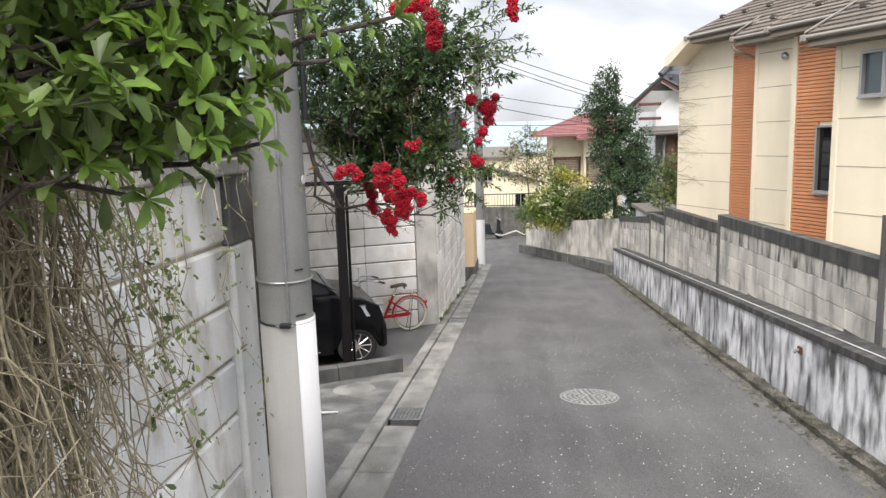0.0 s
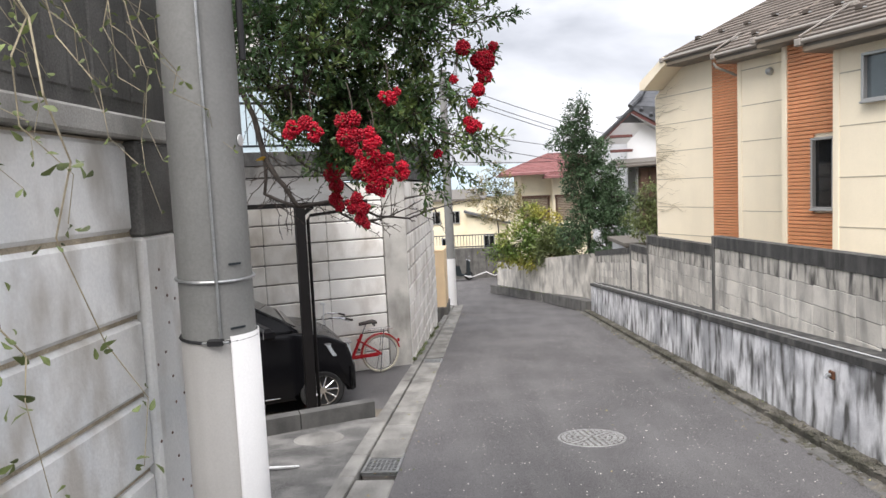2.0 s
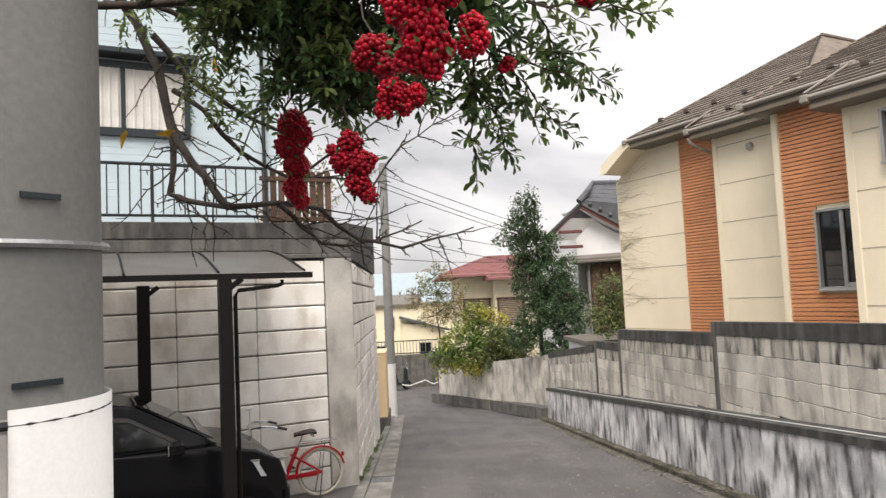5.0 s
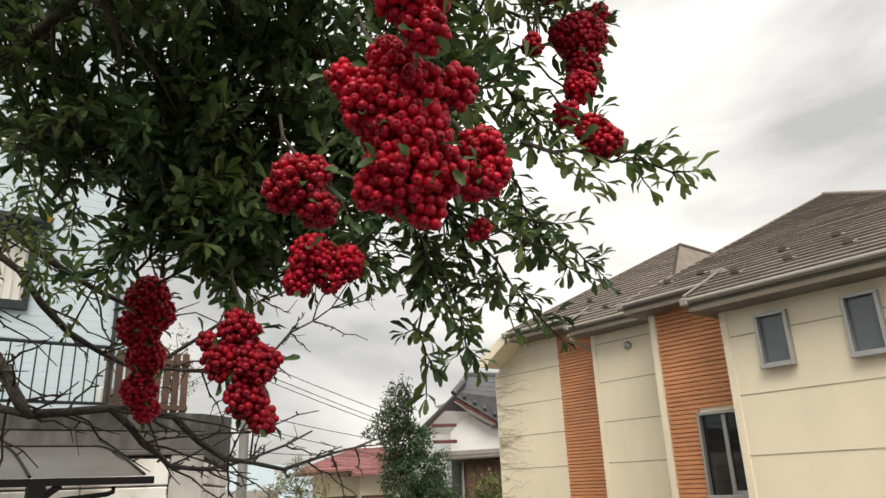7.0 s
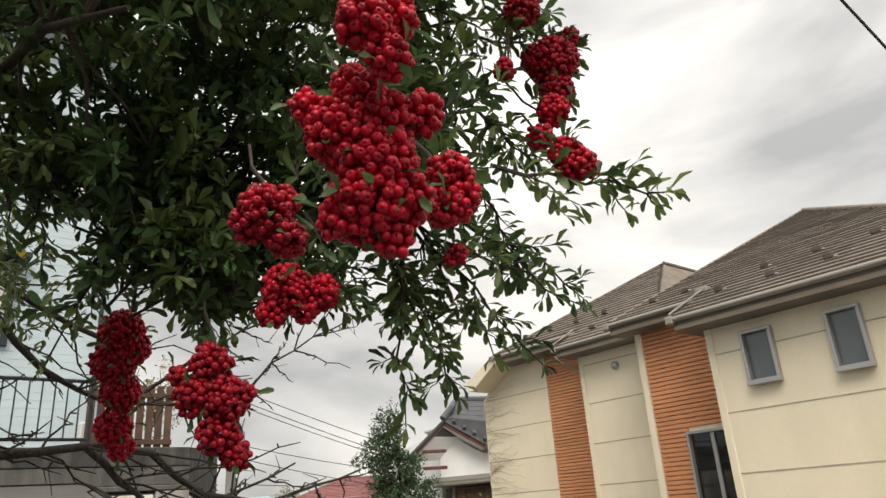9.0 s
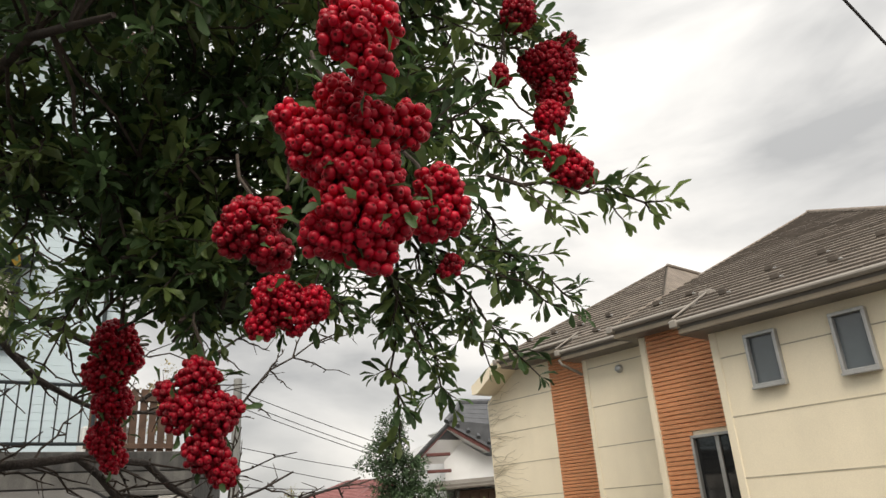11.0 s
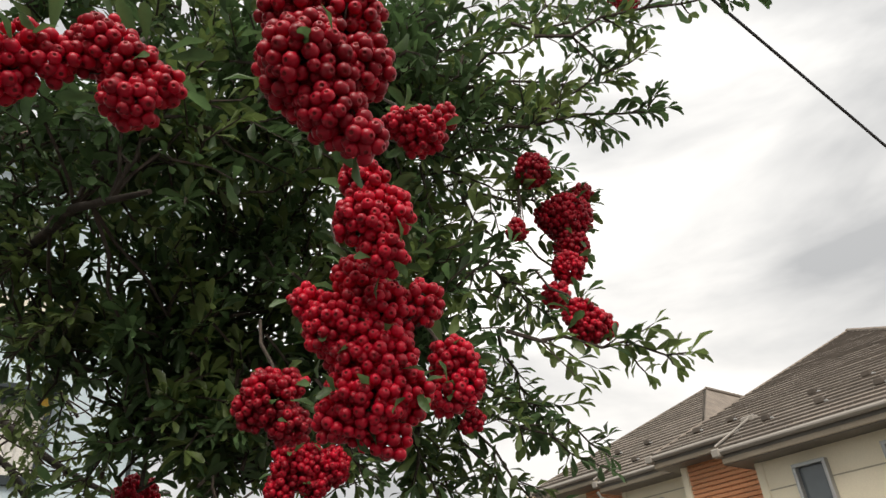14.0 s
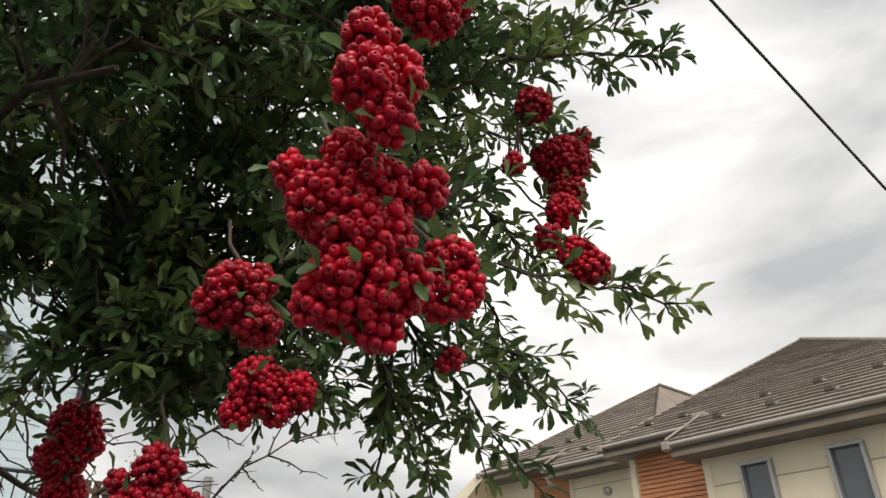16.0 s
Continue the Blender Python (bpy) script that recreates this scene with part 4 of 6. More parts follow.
    part("lamp_trim", PR([(0.02, -0.06, 0.885), (-0.36, 0.02, 0.925), (-0.36, 0.02, 0.945), (0.02, -0.06, 0.905)], (0.01, -0.30, 0.0)), CHROME, t, "chrome strip over the headlamp")
    part("bumper", PR([(-0.04, 0.018, 0.24), (0.05, -0.10, 0.24), (0.07, -0.30, 0.24), (0.07, -W + 0.30, 0.24), (0.05, -W + 0.10, 0.24), (-0.04, -W - 0.018, 0.24)], (0.0, 0, 0.34)), CAR_PAINT, t)
    part("fog_lamp", B((0.0, -0.28, 0.42), (0.03, -0.18, 0.48), 0.01), LAMP_CLEAR, t)
    part("grille", B((0.0, -W + 0.35, 0.62), (0.035, -0.36, 0.76), 0.01), CHROME, t)
    part("side_strip", B((-2.9, -0.004, 0.26), (-0.95, 0.012, 0.275), 0.003), CHROME, t)
    part("door_handle", B((-1.9, -0.005, 0.98), (-1.74, 0.03, 1.01), 0.008), CAR_PAINT, t)
    part("rain_visor", PR([sd(-1.0, 1.21), sd(-1.44, 1.49), sd(-1.9, 1.55), sd(-1.9, 1.51), sd(-1.44, 1.45), sd(-1.04, 1.2)], (0, 0.03, 0)), CABLE, t)
    for x in (-0.41, -3.3):
        for y, s in ((0.0, 1), (-W, -1)):
            wheel = thing("wheel", "", "")
            wheel.parent = t
            wheel.matrix_basis = pose(x, y, 0.295, 90 if s > 0 else -90, 0, 0)
            for k in ("label", "category"):
                if k in wheel:
                    del wheel[k]
            part("tyre", lathe(bmesh.new(), [(0.20, 0.02), (0.25, -0.005), (0.285, 0.01), (0.295, 0.05), (0.295, 0.14), (0.28, 0.18)], 32), TYRE, wheel, soft=40)
            part("rim", torus(bmesh.new(), 0.2, 0.012, 32, 6), CHROME, wheel)
            part("brake_disc", lathe(bmesh.new(), [(0.19, 0.07), (0.19, 0.08)], 24), CABLE, wheel)
            for i in range(10):
                a = i * math.tau / 10
                part("spoke", B((0.03, -0.011, -0.002), (0.195, 0.011, 0.018), 0.004, pose(0, 0, 0, 0, 0, math.degrees(a))), CHROME, wheel)
            part("hub", lathe(bmesh.new(), [(0.045, -0.006), (0.045, 0.03)], 16), CHROME, wheel)


car()


def bicycle():
    t = new("bicycle")
    base = bay(0.57, 0.24, -1.38)
    t.matrix_basis = Matrix(((-RD.x, RN.x, 0, base.x), (-RD.y, RN.y, 0, base.y), (0, 0, 1, base.z + 0.0), (0, 0, 0, 1)))
    tagged(t, "red step-through bicycle with brown saddle and cream tyres", "bicycle")
    R, wb = 0.30, 1.02
    for x in (0, wb):
        w = part("wheel", torus(bmesh.new(), R - 0.02, 0.019, 40, 8, pose(x, 0, R, 90, 0, 0)), CREAM_TYRE, t, "cream bicycle tyre", soft=60)
        part("rim", torus(bmesh.new(), R - 0.045, 0.010, 40, 6, pose(x, 0, R, 90, 0, 0)), CHROME, w)
        for i in range(18):
            a = i * math.tau / 18
            part("spoke", TB([(x + 0.02 * math.cos(a + 1), 0.02 * (-1) ** i, R + 0.02 * math.sin(a + 1)), (x + (R - 0.05) * math.cos(a), 0, R + (R - 0.05) * math.sin(a))], 0.0018, 4), METAL, w)
        part("hub", TB([(x, -0.05, R), (x, 0.05, R)], 0.022, 10), METAL, w)
        bm = bmesh.new()
        pts = [(x + (R + 0.018) * math.cos(q), 0, R + (R + 0.018) * math.sin(q)) for q in [radians(v) for v in (range(-10, 176, 12) if x == 0 else range(20, 150, 12))]]
        prev = None
        for p_ in pts:
            d = Vector(p_) - Vector((x, 0, R))
            d.normalize()
            row = [bm.verts.new(Vector(p_) + Vector((0, yy, 0)) - d * dd) for yy, dd in ((-0.032, 0.02), (-0.02, 0.0), (0.02, 0.0), (0.032, 0.02))]
            if prev:
                for k in range(3):
                    bm.faces.new((prev[k], prev[k + 1], row[k + 1], row[k]))
            prev = row
        part("mudguard", bm, BIKE_RED if x == 0 else CHROME, t)
    f_ = bmesh.new()
    tube(f_, [(0.98 - 0.11, 0, 0.74), (0.98 - 0.16, 0, 0.55), (0.74, 0, 0.36), (0.6, 0, 0.29), (0.45, 0, 0.27)], 0.027, 10)
    tube(f_, [(0.45, 0, 0.27), (0.28, 0, 0.63)], 0.024, 10)
    part("frame", f_, BIKE_RED, t, soft=60)
    for s in (-0.05, 0.05):
        part("chainstay", TB([(0.45, s * 0.5, 0.27), (0.0, s, R)], 0.015, 8), BIKE_RED, t)
        part("seatstay", TB([(0.36, s * 0.4, 0.55), (0.0, s, R)], 0.014, 8), BIKE_RED, t)
        part("fork_blade", TB([(0.885, s, 0.66), (0.97, s, 0.42), (wb, s, R)], 0.011, 8), BIKE_RED, t)
    part("steerer", TB([(0.86, 0, 0.76), (0.90, 0, 0.62)], 0.022, 10), CHROME, t)
    part("seat_post", TB([(0.28, 0, 0.62), (0.21, 0, 0.78)], 0.013, 8), CHROME, t)
    bm = bmesh.new()
    for x, w, z in ((0.05, 0.07, 0.79), (0.10, 0.09, 0.81), (0.19, 0.07, 0.80), (0.28, 0.028, 0.79), (0.32, 0.018, 0.785)):
        bm.verts.ensure_lookup_table()
        ring = [bm.verts.new((x, w * math.cos(k * math.tau / 10), z + 0.028 * math.sin(k * math.tau / 10))) for k in range(10)]
        if len(bm.verts) > 10:
            bm.verts.ensure_lookup_table()
            old = list(bm.verts)[-20:-10]
            for k in range(10):
                bm.faces.new((old[k], old[(k + 1) % 10], ring[(k + 1) % 10], ring[k]))
        else:
            bm.faces.new(ring)
    bm.faces.new(ring[::-1])
    part("saddle", bm, LEATHER, t, "dark brown saddle", soft=60)
    for s in (-1, 1):
        part("saddle_spring", TB([(0.09, s * 0.04, 0.74), (0.09, s * 0.04, 0.78)], 0.014, 8), CHROME, t)
        part("handlebar", TB([(0.84, 0, 0.86), (0.86, s * 0.12, 0.94), (0.76, s * 0.22, 0.97), (0.60, s * 0.25, 0.95), (0.50, s * 0.25, 0.92)], 0.011, 8), CHROME, t)
        part("grip", TB([(0.58, s * 0.25, 0.947), (0.47, s * 0.25, 0.91)], 0.017, 8), LEATHER, t)
        part("brake_lever", TB([(0.64, s * 0.25, 0.95), (0.53, s * 0.26, 0.90)], 0.006, 6), METAL, t)
        part("crank", TB([(0.45, s * 0.06, 0.27), (0.45 + s * 0.11, s * 0.07, 0.27 - s * 0.10)], 0.009, 8), CHROME, t)
        part("pedal", B((0.45 + s * 0.11 - 0.04, s * 0.07, 0.27 - s * 0.10 - 0.012), (0.45 + s * 0.11 + 0.04, s * 0.07 + s * 0.08, 0.27 - s * 0.10 + 0.012), 0.005), CABLE, t)
        part("rack_rail", TB([(0.24, s * 0.06, 0.68), (-0.2, s * 0.07, 0.68)], 0.006, 6), CHROME, t)
        part("rack_stay", TB([(-0.05, s * 0.07, 0.68), (0, s * 0.06, R)], 0.006, 6), CHROME, t)
        part("stand_leg", TB([(0, s * 0.07, R), (0.05, s * 0.11, 0.02)], 0.009, 6), CHROME, t)
    part("quill", TB([(0.86, 0, 0.74), (0.84, 0, 0.87)], 0.014, 8), CHROME, t)
    part("rear_light", B((-0.31, -0.02, 0.45), (-0.28, 0.02, 0.50), 0.006), BIKE_RED, t)
    part("chainguard", B((0.06, 0.055, 0.27), (0.5, 0.065, 0.325), 0.02), BIKE_RED, t)
    part("umbrella_holder", TB([(0.86, 0.02, 0.82), (0.85, 0.03, 1.16)], 0.011, 8), WHITE_PLASTIC, t, "pale umbrella holder")
    part("umbrella_clip", B((0.82, 0.01, 1.15), (0.90, 0.05, 1.18), 0.008), WHITE_PLASTIC, t)


bicycle()
tagged(raw("parking_bay", [(-2.21, 8.85, -1.38), tuple(bay(0.0, 0.01, -1.385)), tuple(bay(9, 0.01, -1.38)), (-2.23 - 8.2, 8.85 - 3.65, -1.38)], [(0, 1, 2, 3)], ASPHALT),
       "dark asphalt floor of the parking bay below the lane", "ground", kind="structure")
# ---- pale blue house and terrace rail above the retaining wall ----
def rail():
    t = thing("terrace_railing", "dark blue-green steel railing along the terrace edge", "railing")
    def p_(L, z):
        return bay(L, -0.2, z)
    part("top_rail", TB([p_(1.03, 2.80), p_(7.5, 2.80)], 0.02, 6), RAIL, t)
    part("bottom_rail", TB([p_(1.03, 2.17), p_(7.5, 2.17)], 0.018, 6), RAIL, t)
    for i in range(46):
        L = 1.05 + i * 0.125
        post = i % 11 == 0
        part("post" if post else "bar", TB([p_(L, 2.05 if post else 2.17), p_(L, 2.80)], 0.022 if post else 0.009, 6), RAIL, t)


rail()


def blue_house():
    t = thing("house", "pale blue clapboard house with a curtained window and brown gutter", "house")
    o = -2.2
    z0 = 2.0
    wl_ = part("wall", B((0.40, o - 4, z0), (9, o, 8.6), 0, RM), BLUE_WALL, t)
    for i in range(60):
        z = z0 + 0.06 + i * 0.105
        part("clapboard", PR([tuple(bay(0.42, o, z)), tuple(bay(0.42, o + 0.004, z)), tuple(bay(0.42, o + 0.002, z + 0.10)), tuple(bay(0.42, o, z + 0.10))], tuple(-RD * 8.4)), BLUE_WALL, wl_)
    win = part("window", B((1.80, o + 0.02, 3.70), (3.55, o + 0.03, 4.60), 0, RM), CURTAIN, t, "wide window with drawn white curtains")
    bm = bmesh.new()
    for a, b, c, d in ((1.72, 3.63, 4.60, 4.70), (1.72, 3.63, 3.58, 3.70), (1.72, 1.80, 3.7, 4.6), (3.55, 3.63, 3.7, 4.6), (2.62, 2.68, 3.7, 4.6)):
        box(bm, (a, o + 0.0, c), (b, o + 0.07, d), 0.004, RM)
    part("frame", bm, RAIL, win)
    part("hood", B((1.6, o + 0.0, 4.74), (3.8, o + 0.32, 4.82), 0.01, RM), RAIL, win)
    for i in range(16):
        part("curtain_fold", TB([bay(1.84 + i * 0.11, o + 0.034, 3.71), bay(1.84 + i * 0.11, o + 0.034, 4.6)], 0.02, 6), CURTAIN, win)
    part("downpipe", TB([bay(0.62, o + 0.06, 2.0), bay(0.62, o + 0.06, 7.6)], 0.03, 8), RAIL, t)
    part("belt_board", B((0.48, o - 0.01, 5.95), (9, o + 0.03, 6.2), 0, RM), TRIM, t)
    part("eave", B((0.2, o - 4.2, 8.6), (9.2, o + 0.5, 8.75), 0, RM), BROWN_WOOD, t)
    ac = thing("air_conditioner", "white outdoor air conditioner unit on the terrace", "air conditioner")
    part("case", B((0.55, -0.9, 2.0), (1.05, -0.62, 2.42), 0.02, RM), WHITE_PLASTIC, ac)
    part("fan_grille", torus(bmesh.new(), 0.15, 0.01, 24, 6, RM @ pose(0.8, -0.61, 2.21, 90, 0, 0)), RAIL, ac)
    for r in (0.05, 0.1):
        part("fan_ring", torus(bmesh.new(), r, 0.004, 20, 5, RM @ pose(0.8, -0.61, 2.21, 90, 0, 0)), RAIL, ac)
    bs = thing("garden_screen", "brown slatted wooden garden screen on the terrace corner", "screen")
    for i in range(9):
        part("slat", B((0.06 + i * 0.11, -0.55, 2.0), (0.14 + i * 0.11, -0.52, 2.85), 0.004, RM), BROWN_WOOD, bs)
    for z in (2.15, 2.7):
        part("batten", B((0.05, -0.52, z), (1.06, -0.5, z + 0.06), 0.004, RM), BROWN_WOOD, bs)


blue_house()
# ---- the far end of the lane ----
yw = thing("gate_wall", "short yellow rendered gate wall on a dark plinth", "wall", (0.1, 0, -0.04))
part("wall", B((-2.62, 21.4, -2.1), (-2.22, 22.9, -0.38), 0.02), YELLOW_WALL, yw)
part("plinth", B((-2.66, 21.36, -2.6), (-2.18, 22.94, -2.02), 0.01), CONC_DARK, yw)
part("cap", B((-2.63, 21.39, -0.379), (-2.21, 22.91, -0.34), 0.02), YELLOW_WALL, yw)
tagged(part("wall_far", B((-16, 36.0, -3.5), (0.6, 36.3, -1.66), 0.02), CONC_DARK), "dark concrete retaining wall across the junction", "wall", kind="structure")


def far_rail():
    t = thing("railing", "dark steel railing on top of the far retaining wall", "railing")
    for z in (-1.02, -1.60):
        part("rail", TB([(-9, 36.2, z), (0.3, 36.2, z)], 0.025, 6), RAIL, t)
    for i in range(63):
        part("bar", TB([(-9 + i * 0.15, 36.2, -1.66), (-9 + i * 0.15, 36.2, -1.02)], 0.012, 5), RAIL, t)


far_rail()


def gable_box(name, label, x0, x1, y0, y1, z0, z1, rise, wall_mat, roof_mat, over=0.4, along="x", fascia=MAROON, tiles=0.0):
    """A house with a pitched roof, its ridge along x or y."""
    t = thing(name, label, "house")
    part("wall", B((x0, y0, z0), (x1, y1, z1)), wall_mat, t)
    if along == "x":
        ym = (y0 + y1) / 2
        prof = [(x0 - over, y0 - over, z1 - 0.1), (x0 - over, ym, z1 + rise), (x0 - over, y1 + over, z1 - 0.1)]
        vec = (x1 - x0 + 2 * over, 0, 0)
        part("gable", PR([(x0 + 0.02, y0, z1), (x0 + 0.02, ym, z1 + rise - 0.15), (x0 + 0.02, y1, z1)], (x1 - x0 - 0.04, 0, 0)), wall_mat, t)
    else:
        xm = (x0 + x1) / 2
        prof = [(x0 - over, y0 - over, z1 - 0.1), (xm, y0 - over, z1 + rise), (x1 + over, y0 - over, z1 - 0.1)]
        vec = (0, y1 - y0 + 2 * over, 0)
        part("gable", PR([(x0, y0 + 0.02, z1), (xm, y0 + 0.02, z1 + rise - 0.15), (x1, y0 + 0.02, z1)], (0, y1 - y0 - 0.04, 0)), wall_mat, t)
    for a, b in ((0, 1), (1, 2)):
        p, q = Vector(prof[a]), Vector(prof[b])
        r = part("roof", PR([p, q, q + Vector((0, 0, 0.12)), p + Vector((0, 0, 0.12))], vec), roof_mat, t)
        if tiles:
            v = Vector(vec)
            n = int(v.length / tiles)
            bm = bmesh.new()
            up = Vector((0, 0, 0.125))
            for i in range(n + 1):
                s = v * (i / n)
                tube(bm, [p + s + up, q + s + up], 0.045, 6)
            part("tile_roll", bm, roof_mat, r)
        part("fascia", PR([p - Vector((0, 0, 0.10)), q - Vector((0, 0, 0.10)), q + Vector((0, 0, 0.0)), p + Vector((0, 0, 0.0))], Vector(vec).normalized() * -0.04), fascia, t)
    return t


# red-roofed house
rh = thing("house", "beige house with a dull red hipped roof and brown louvre shutters", "house", (0.15, 0, -0.07))
part("wall", B((0.75, 34, -3.2), (5.4, 41, 1.88)), BEIGE_WALL, rh)
part("wing_wall", B((2.15, 33.4, -3.2), (5.4, 34, 1.74)), BEIGE_WALL, rh)
def hip(x0, x1, y0, y1, z, rise, mat, par, rx=1.6):
    ym = (y0 + y1) / 2
    top = [(x0 + rx, ym, z + rise), (x1 - rx, ym, z + rise)]
    vs = [(x0, y0, z), (x1, y0, z), (x1, y1, z), (x0, y1, z), *top, (x0, y0, z - 0.1), (x1, y0, z - 0.1), (x1, y1, z - 0.1), (x0, y1, z - 0.1)]
    r = raw("roof", vs, [(0, 1, 5, 4), (1, 2, 5), (2, 3, 4, 5), (3, 0, 4), (6, 7, 1, 0), (7, 8, 2, 1), (9, 6, 0, 3), (8, 9, 3, 2), (9, 8, 7, 6)], mat, par)
    bm = bmesh.new()
    k = 14
    for i in range(1, k):
        f_ = i / k
        a = Vector(vs[0]).lerp(Vector(vs[4]), f_)
        b = Vector(vs[1]).lerp(Vector(vs[5]), f_)
        tube(bm, [a + Vector((0, -0.01, 0.012)), b + Vector((0, -0.01, 0.012))], 0.022, 5)
    part("roof_seam", bm, mat, r)
    for a, b in ((0, 4), (1, 5), (4, 5)):
        part("ridge_cap", TB([vs[a], vs[b]], 0.06, 6), mat, r)
    return r
hip(-0.25, 6.2, 33.0, 42.0, 1.98, 0.95, RED_ROOF, rh, 2.6)
hip(1.75, 6.0, 32.6, 38.0, 1.78, 0.72, RED_ROOF, rh, 1.3)
for x0, x1, y in ((0.84, 1.98, 34.0), (2.3, 3.4, 33.4)):
    s = part("shutter", B((x0, y - 0.05, -0.25), (x1, y - 0.01, 0.80)), BROWN_WOOD, rh)
    for i in range(13):
        part("louvre", B((x0 + 0.04, y - 0.075, -0.22 + i * 0.078), (x1 - 0.04, y - 0.045, -0.17 + i * 0.078), 0.006), LOUVRE, s)
    for x in (x0 - 0.05, x1 + 0.0):
        part("jamb", B((x, y - 0.09, -0.35), (x + 0.06, y - 0.0, 0.90)), BROWN_WOOD, s)
    part("head", B((x0 - 0.08, y - 0.1, 0.82), (x1 + 0.08, y, 0.92)), BROWN_WOOD, s)

# far cream house and the pale roof behind it
ch = gable_box("house", "distant cream house with a flat dark eave", -5.2, -0.9, 46, 54, -3.6, 0.62, 0.5, BEIGE_WALL, EAVE, 0.25, "x")
part("wing", B((-1.9, 44.6, -3.6), (0.6, 47, -0.55)), BEIGE_WALL, ch)
part("wing_roof", PR([(-2.1, 44.3, -0.2), (0.85, 44.3, -1.05), (0.85, 44.3, -0.93), (-2.1, 44.3, -0.08)], (0, 3, 0)), GREY_ROOF, ch)
for x0, x1, z0, z1, y in ((-2.97, -2.45, -0.88, -0.18, 46), (-4.3, -3.7, -0.88, -0.18, 46), (-3.6, -3.0, -2.9, -1.9, 46), (-0.9, -0.3, -2.9, -1.7, 44.6)):
    w_ = part("window", B((x0, y - 0.04, z0), (x1, y - 0.01, z1)), PANE_DARK, ch)
    bm = bmesh.new()
    for a, b, c, d in ((x0 - 0.05, x1 + 0.05, z1, z1 + 0.06), (x0 - 0.05, x1 + 0.05, z0 - 0.06, z0), (x0 - 0.05, x0, z0, z1), (x1, x1 + 0.05, z0, z1), ((x0 + x1) / 2 - 0.02, (x0 + x1) / 2 + 0.02, z0, z1)):
        box(bm, (a, y - 0.07, c), (b, y, d))
    part("frame", bm, FRAME, w_)
gable_box("warehouse", "long distant building with a pale blue-grey roof", -16, 3.2, 60, 76, -4, 0.6, 2.6, BEIGE_WALL, BLUE_ROOF, 0.4, "x", BLUE_ROOF)
gable_box("house", "distant house with a grey roof among trees", 8, 17, 52, 62, -4, 1.2, 2.0, WHITE_WALL, GREY_ROOF, 0.5, "x")
gable_box("house", "distant house with a brown roof down the hill", -30, -19, 55, 64, -5, 0.2, 1.8, BEIGE_WALL, EAVE, 0.5, "x")

# white plastered house with grey tiles
wh = thing("house", "old white plastered house with grey roof tiles and maroon gable boards", "house")
wh.location, wh.scale = (0.331, -0.695, -0.233), (1.22, 1.22, 1.22)
part("wall", PR([(2.70, 19.75, -1.2), (2.70, 19.75, 2.50), (2.80, 19.75, 2.92), (3.75, 19.75, 2.36), (7.2, 19.75, 2.36), (7.2, 19.75, -1.2)], (0, 6, 0)), WHITE_WALL, wh)
part("soffit", PR([(1.95, 19.42, 2.24), (2.74, 19.42, 2.96), (2.74, 19.42, 2.99), (1.95, 19.42, 2.27)], (3.0, 1.4, 0)), WHITE_WALL, wh)
for p, q in (((1.93, 19.4, 2.22), (2.75, 19.4, 2.98)), ((2.75, 19.4, 2.98), (3.72, 19.4, 2.42))):
    part("bargeboard", PR([p, q, (q[0], q[1], q[2] + 0.10), (p[0], p[1], p[2] + 0.10)], (0, 0.05, 0)), MAROON, wh)
part("roof", PR([(1.90, 19.36, 2.32), (2.75, 19.36, 3.08), (2.75, 19.36, 3.14), (1.90, 19.36, 2.38)], (3.0, 1.4, 0)), GREY_ROOF, wh)
front = part("roof", PR([(2.75, 19.36, 3.08), (3.75, 19.36, 2.50), (7.4, 19.36, 2.50), (7.4, 20.6, 3.62), (3.28, 20.1, 3.62)], (0, 0.02, 0.08)), GREY_ROOF, wh)
for i in range(11):
    x0 = 2.98 + i * 0.24
    top_ = min(1.0, 0.45 + 0.2 * i)
    zl_ = 3.08 - 0.58 * min(1.0, (x0 - 2.75) / 1.0)
    part("tile_roll", TB([(x0, 19.34, zl_ + 0.09), (x0 + 0.15, 19.34 + 1.05 * top_, zl_ + 0.09 + (3.66 - zl_) * top_)], 0.05, 6), GREY_ROOF, front)
for i in range(5):
    part("tile_course", TB([(2.80 + 0.10 * i, 19.4 + 0.16 * i, 3.16 + 0.11 * i - 0.0), (7.3, 19.45 + 0.2 * i, 2.62 + 0.23 * i)], 0.03, 6), GREY_ROOF, front)
part("ridge_cap", TB([(2.72, 19.35, 3.14), (2.98, 19.5, 3.40), (3.28, 20.1, 3.68), (7.4, 20.6, 3.70)], 0.075, 8), GREY_ROOF, wh)
part("soffit", PR([(2.74, 19.42, 2.96), (3.72, 19.42, 2.42), (3.72, 19.42, 2.45), (2.74, 19.42, 2.99)], (0, 2.0, 0.1)), WHITE_WALL, wh)
part("lower_wall", B((2.97, 19.7, -1.2), (7.2, 20.2, 1.75)), WHITE_WALL, wh)
part("lean_to_roof", PR([(2.3, 18.9, 1.66), (7.2, 18.9, 1.80), (7.2, 18.9, 1.88), (2.3, 18.9, 1.74)], (0, 0.9, 0.12)), EAVE, wh)
part("lean_to_gutter", TB([(2.28, 18.88, 1.66), (7.2, 18.88, 1.80)], 0.035, 6), EAVE, wh)
sh = part("shutter_box", B((2.86, 19.15, 0.05), (4.6, 19.58, 1.62), 0.01), BROWN_WOOD, wh, "dark brown wooden shutter boards")
for i in range(8):
    part("board", B((2.88 + i * 0.21, 19.12, 0.1), (3.07 + i * 0.21, 19.15, 1.56), 0.006), BROWN_WOOD, sh)
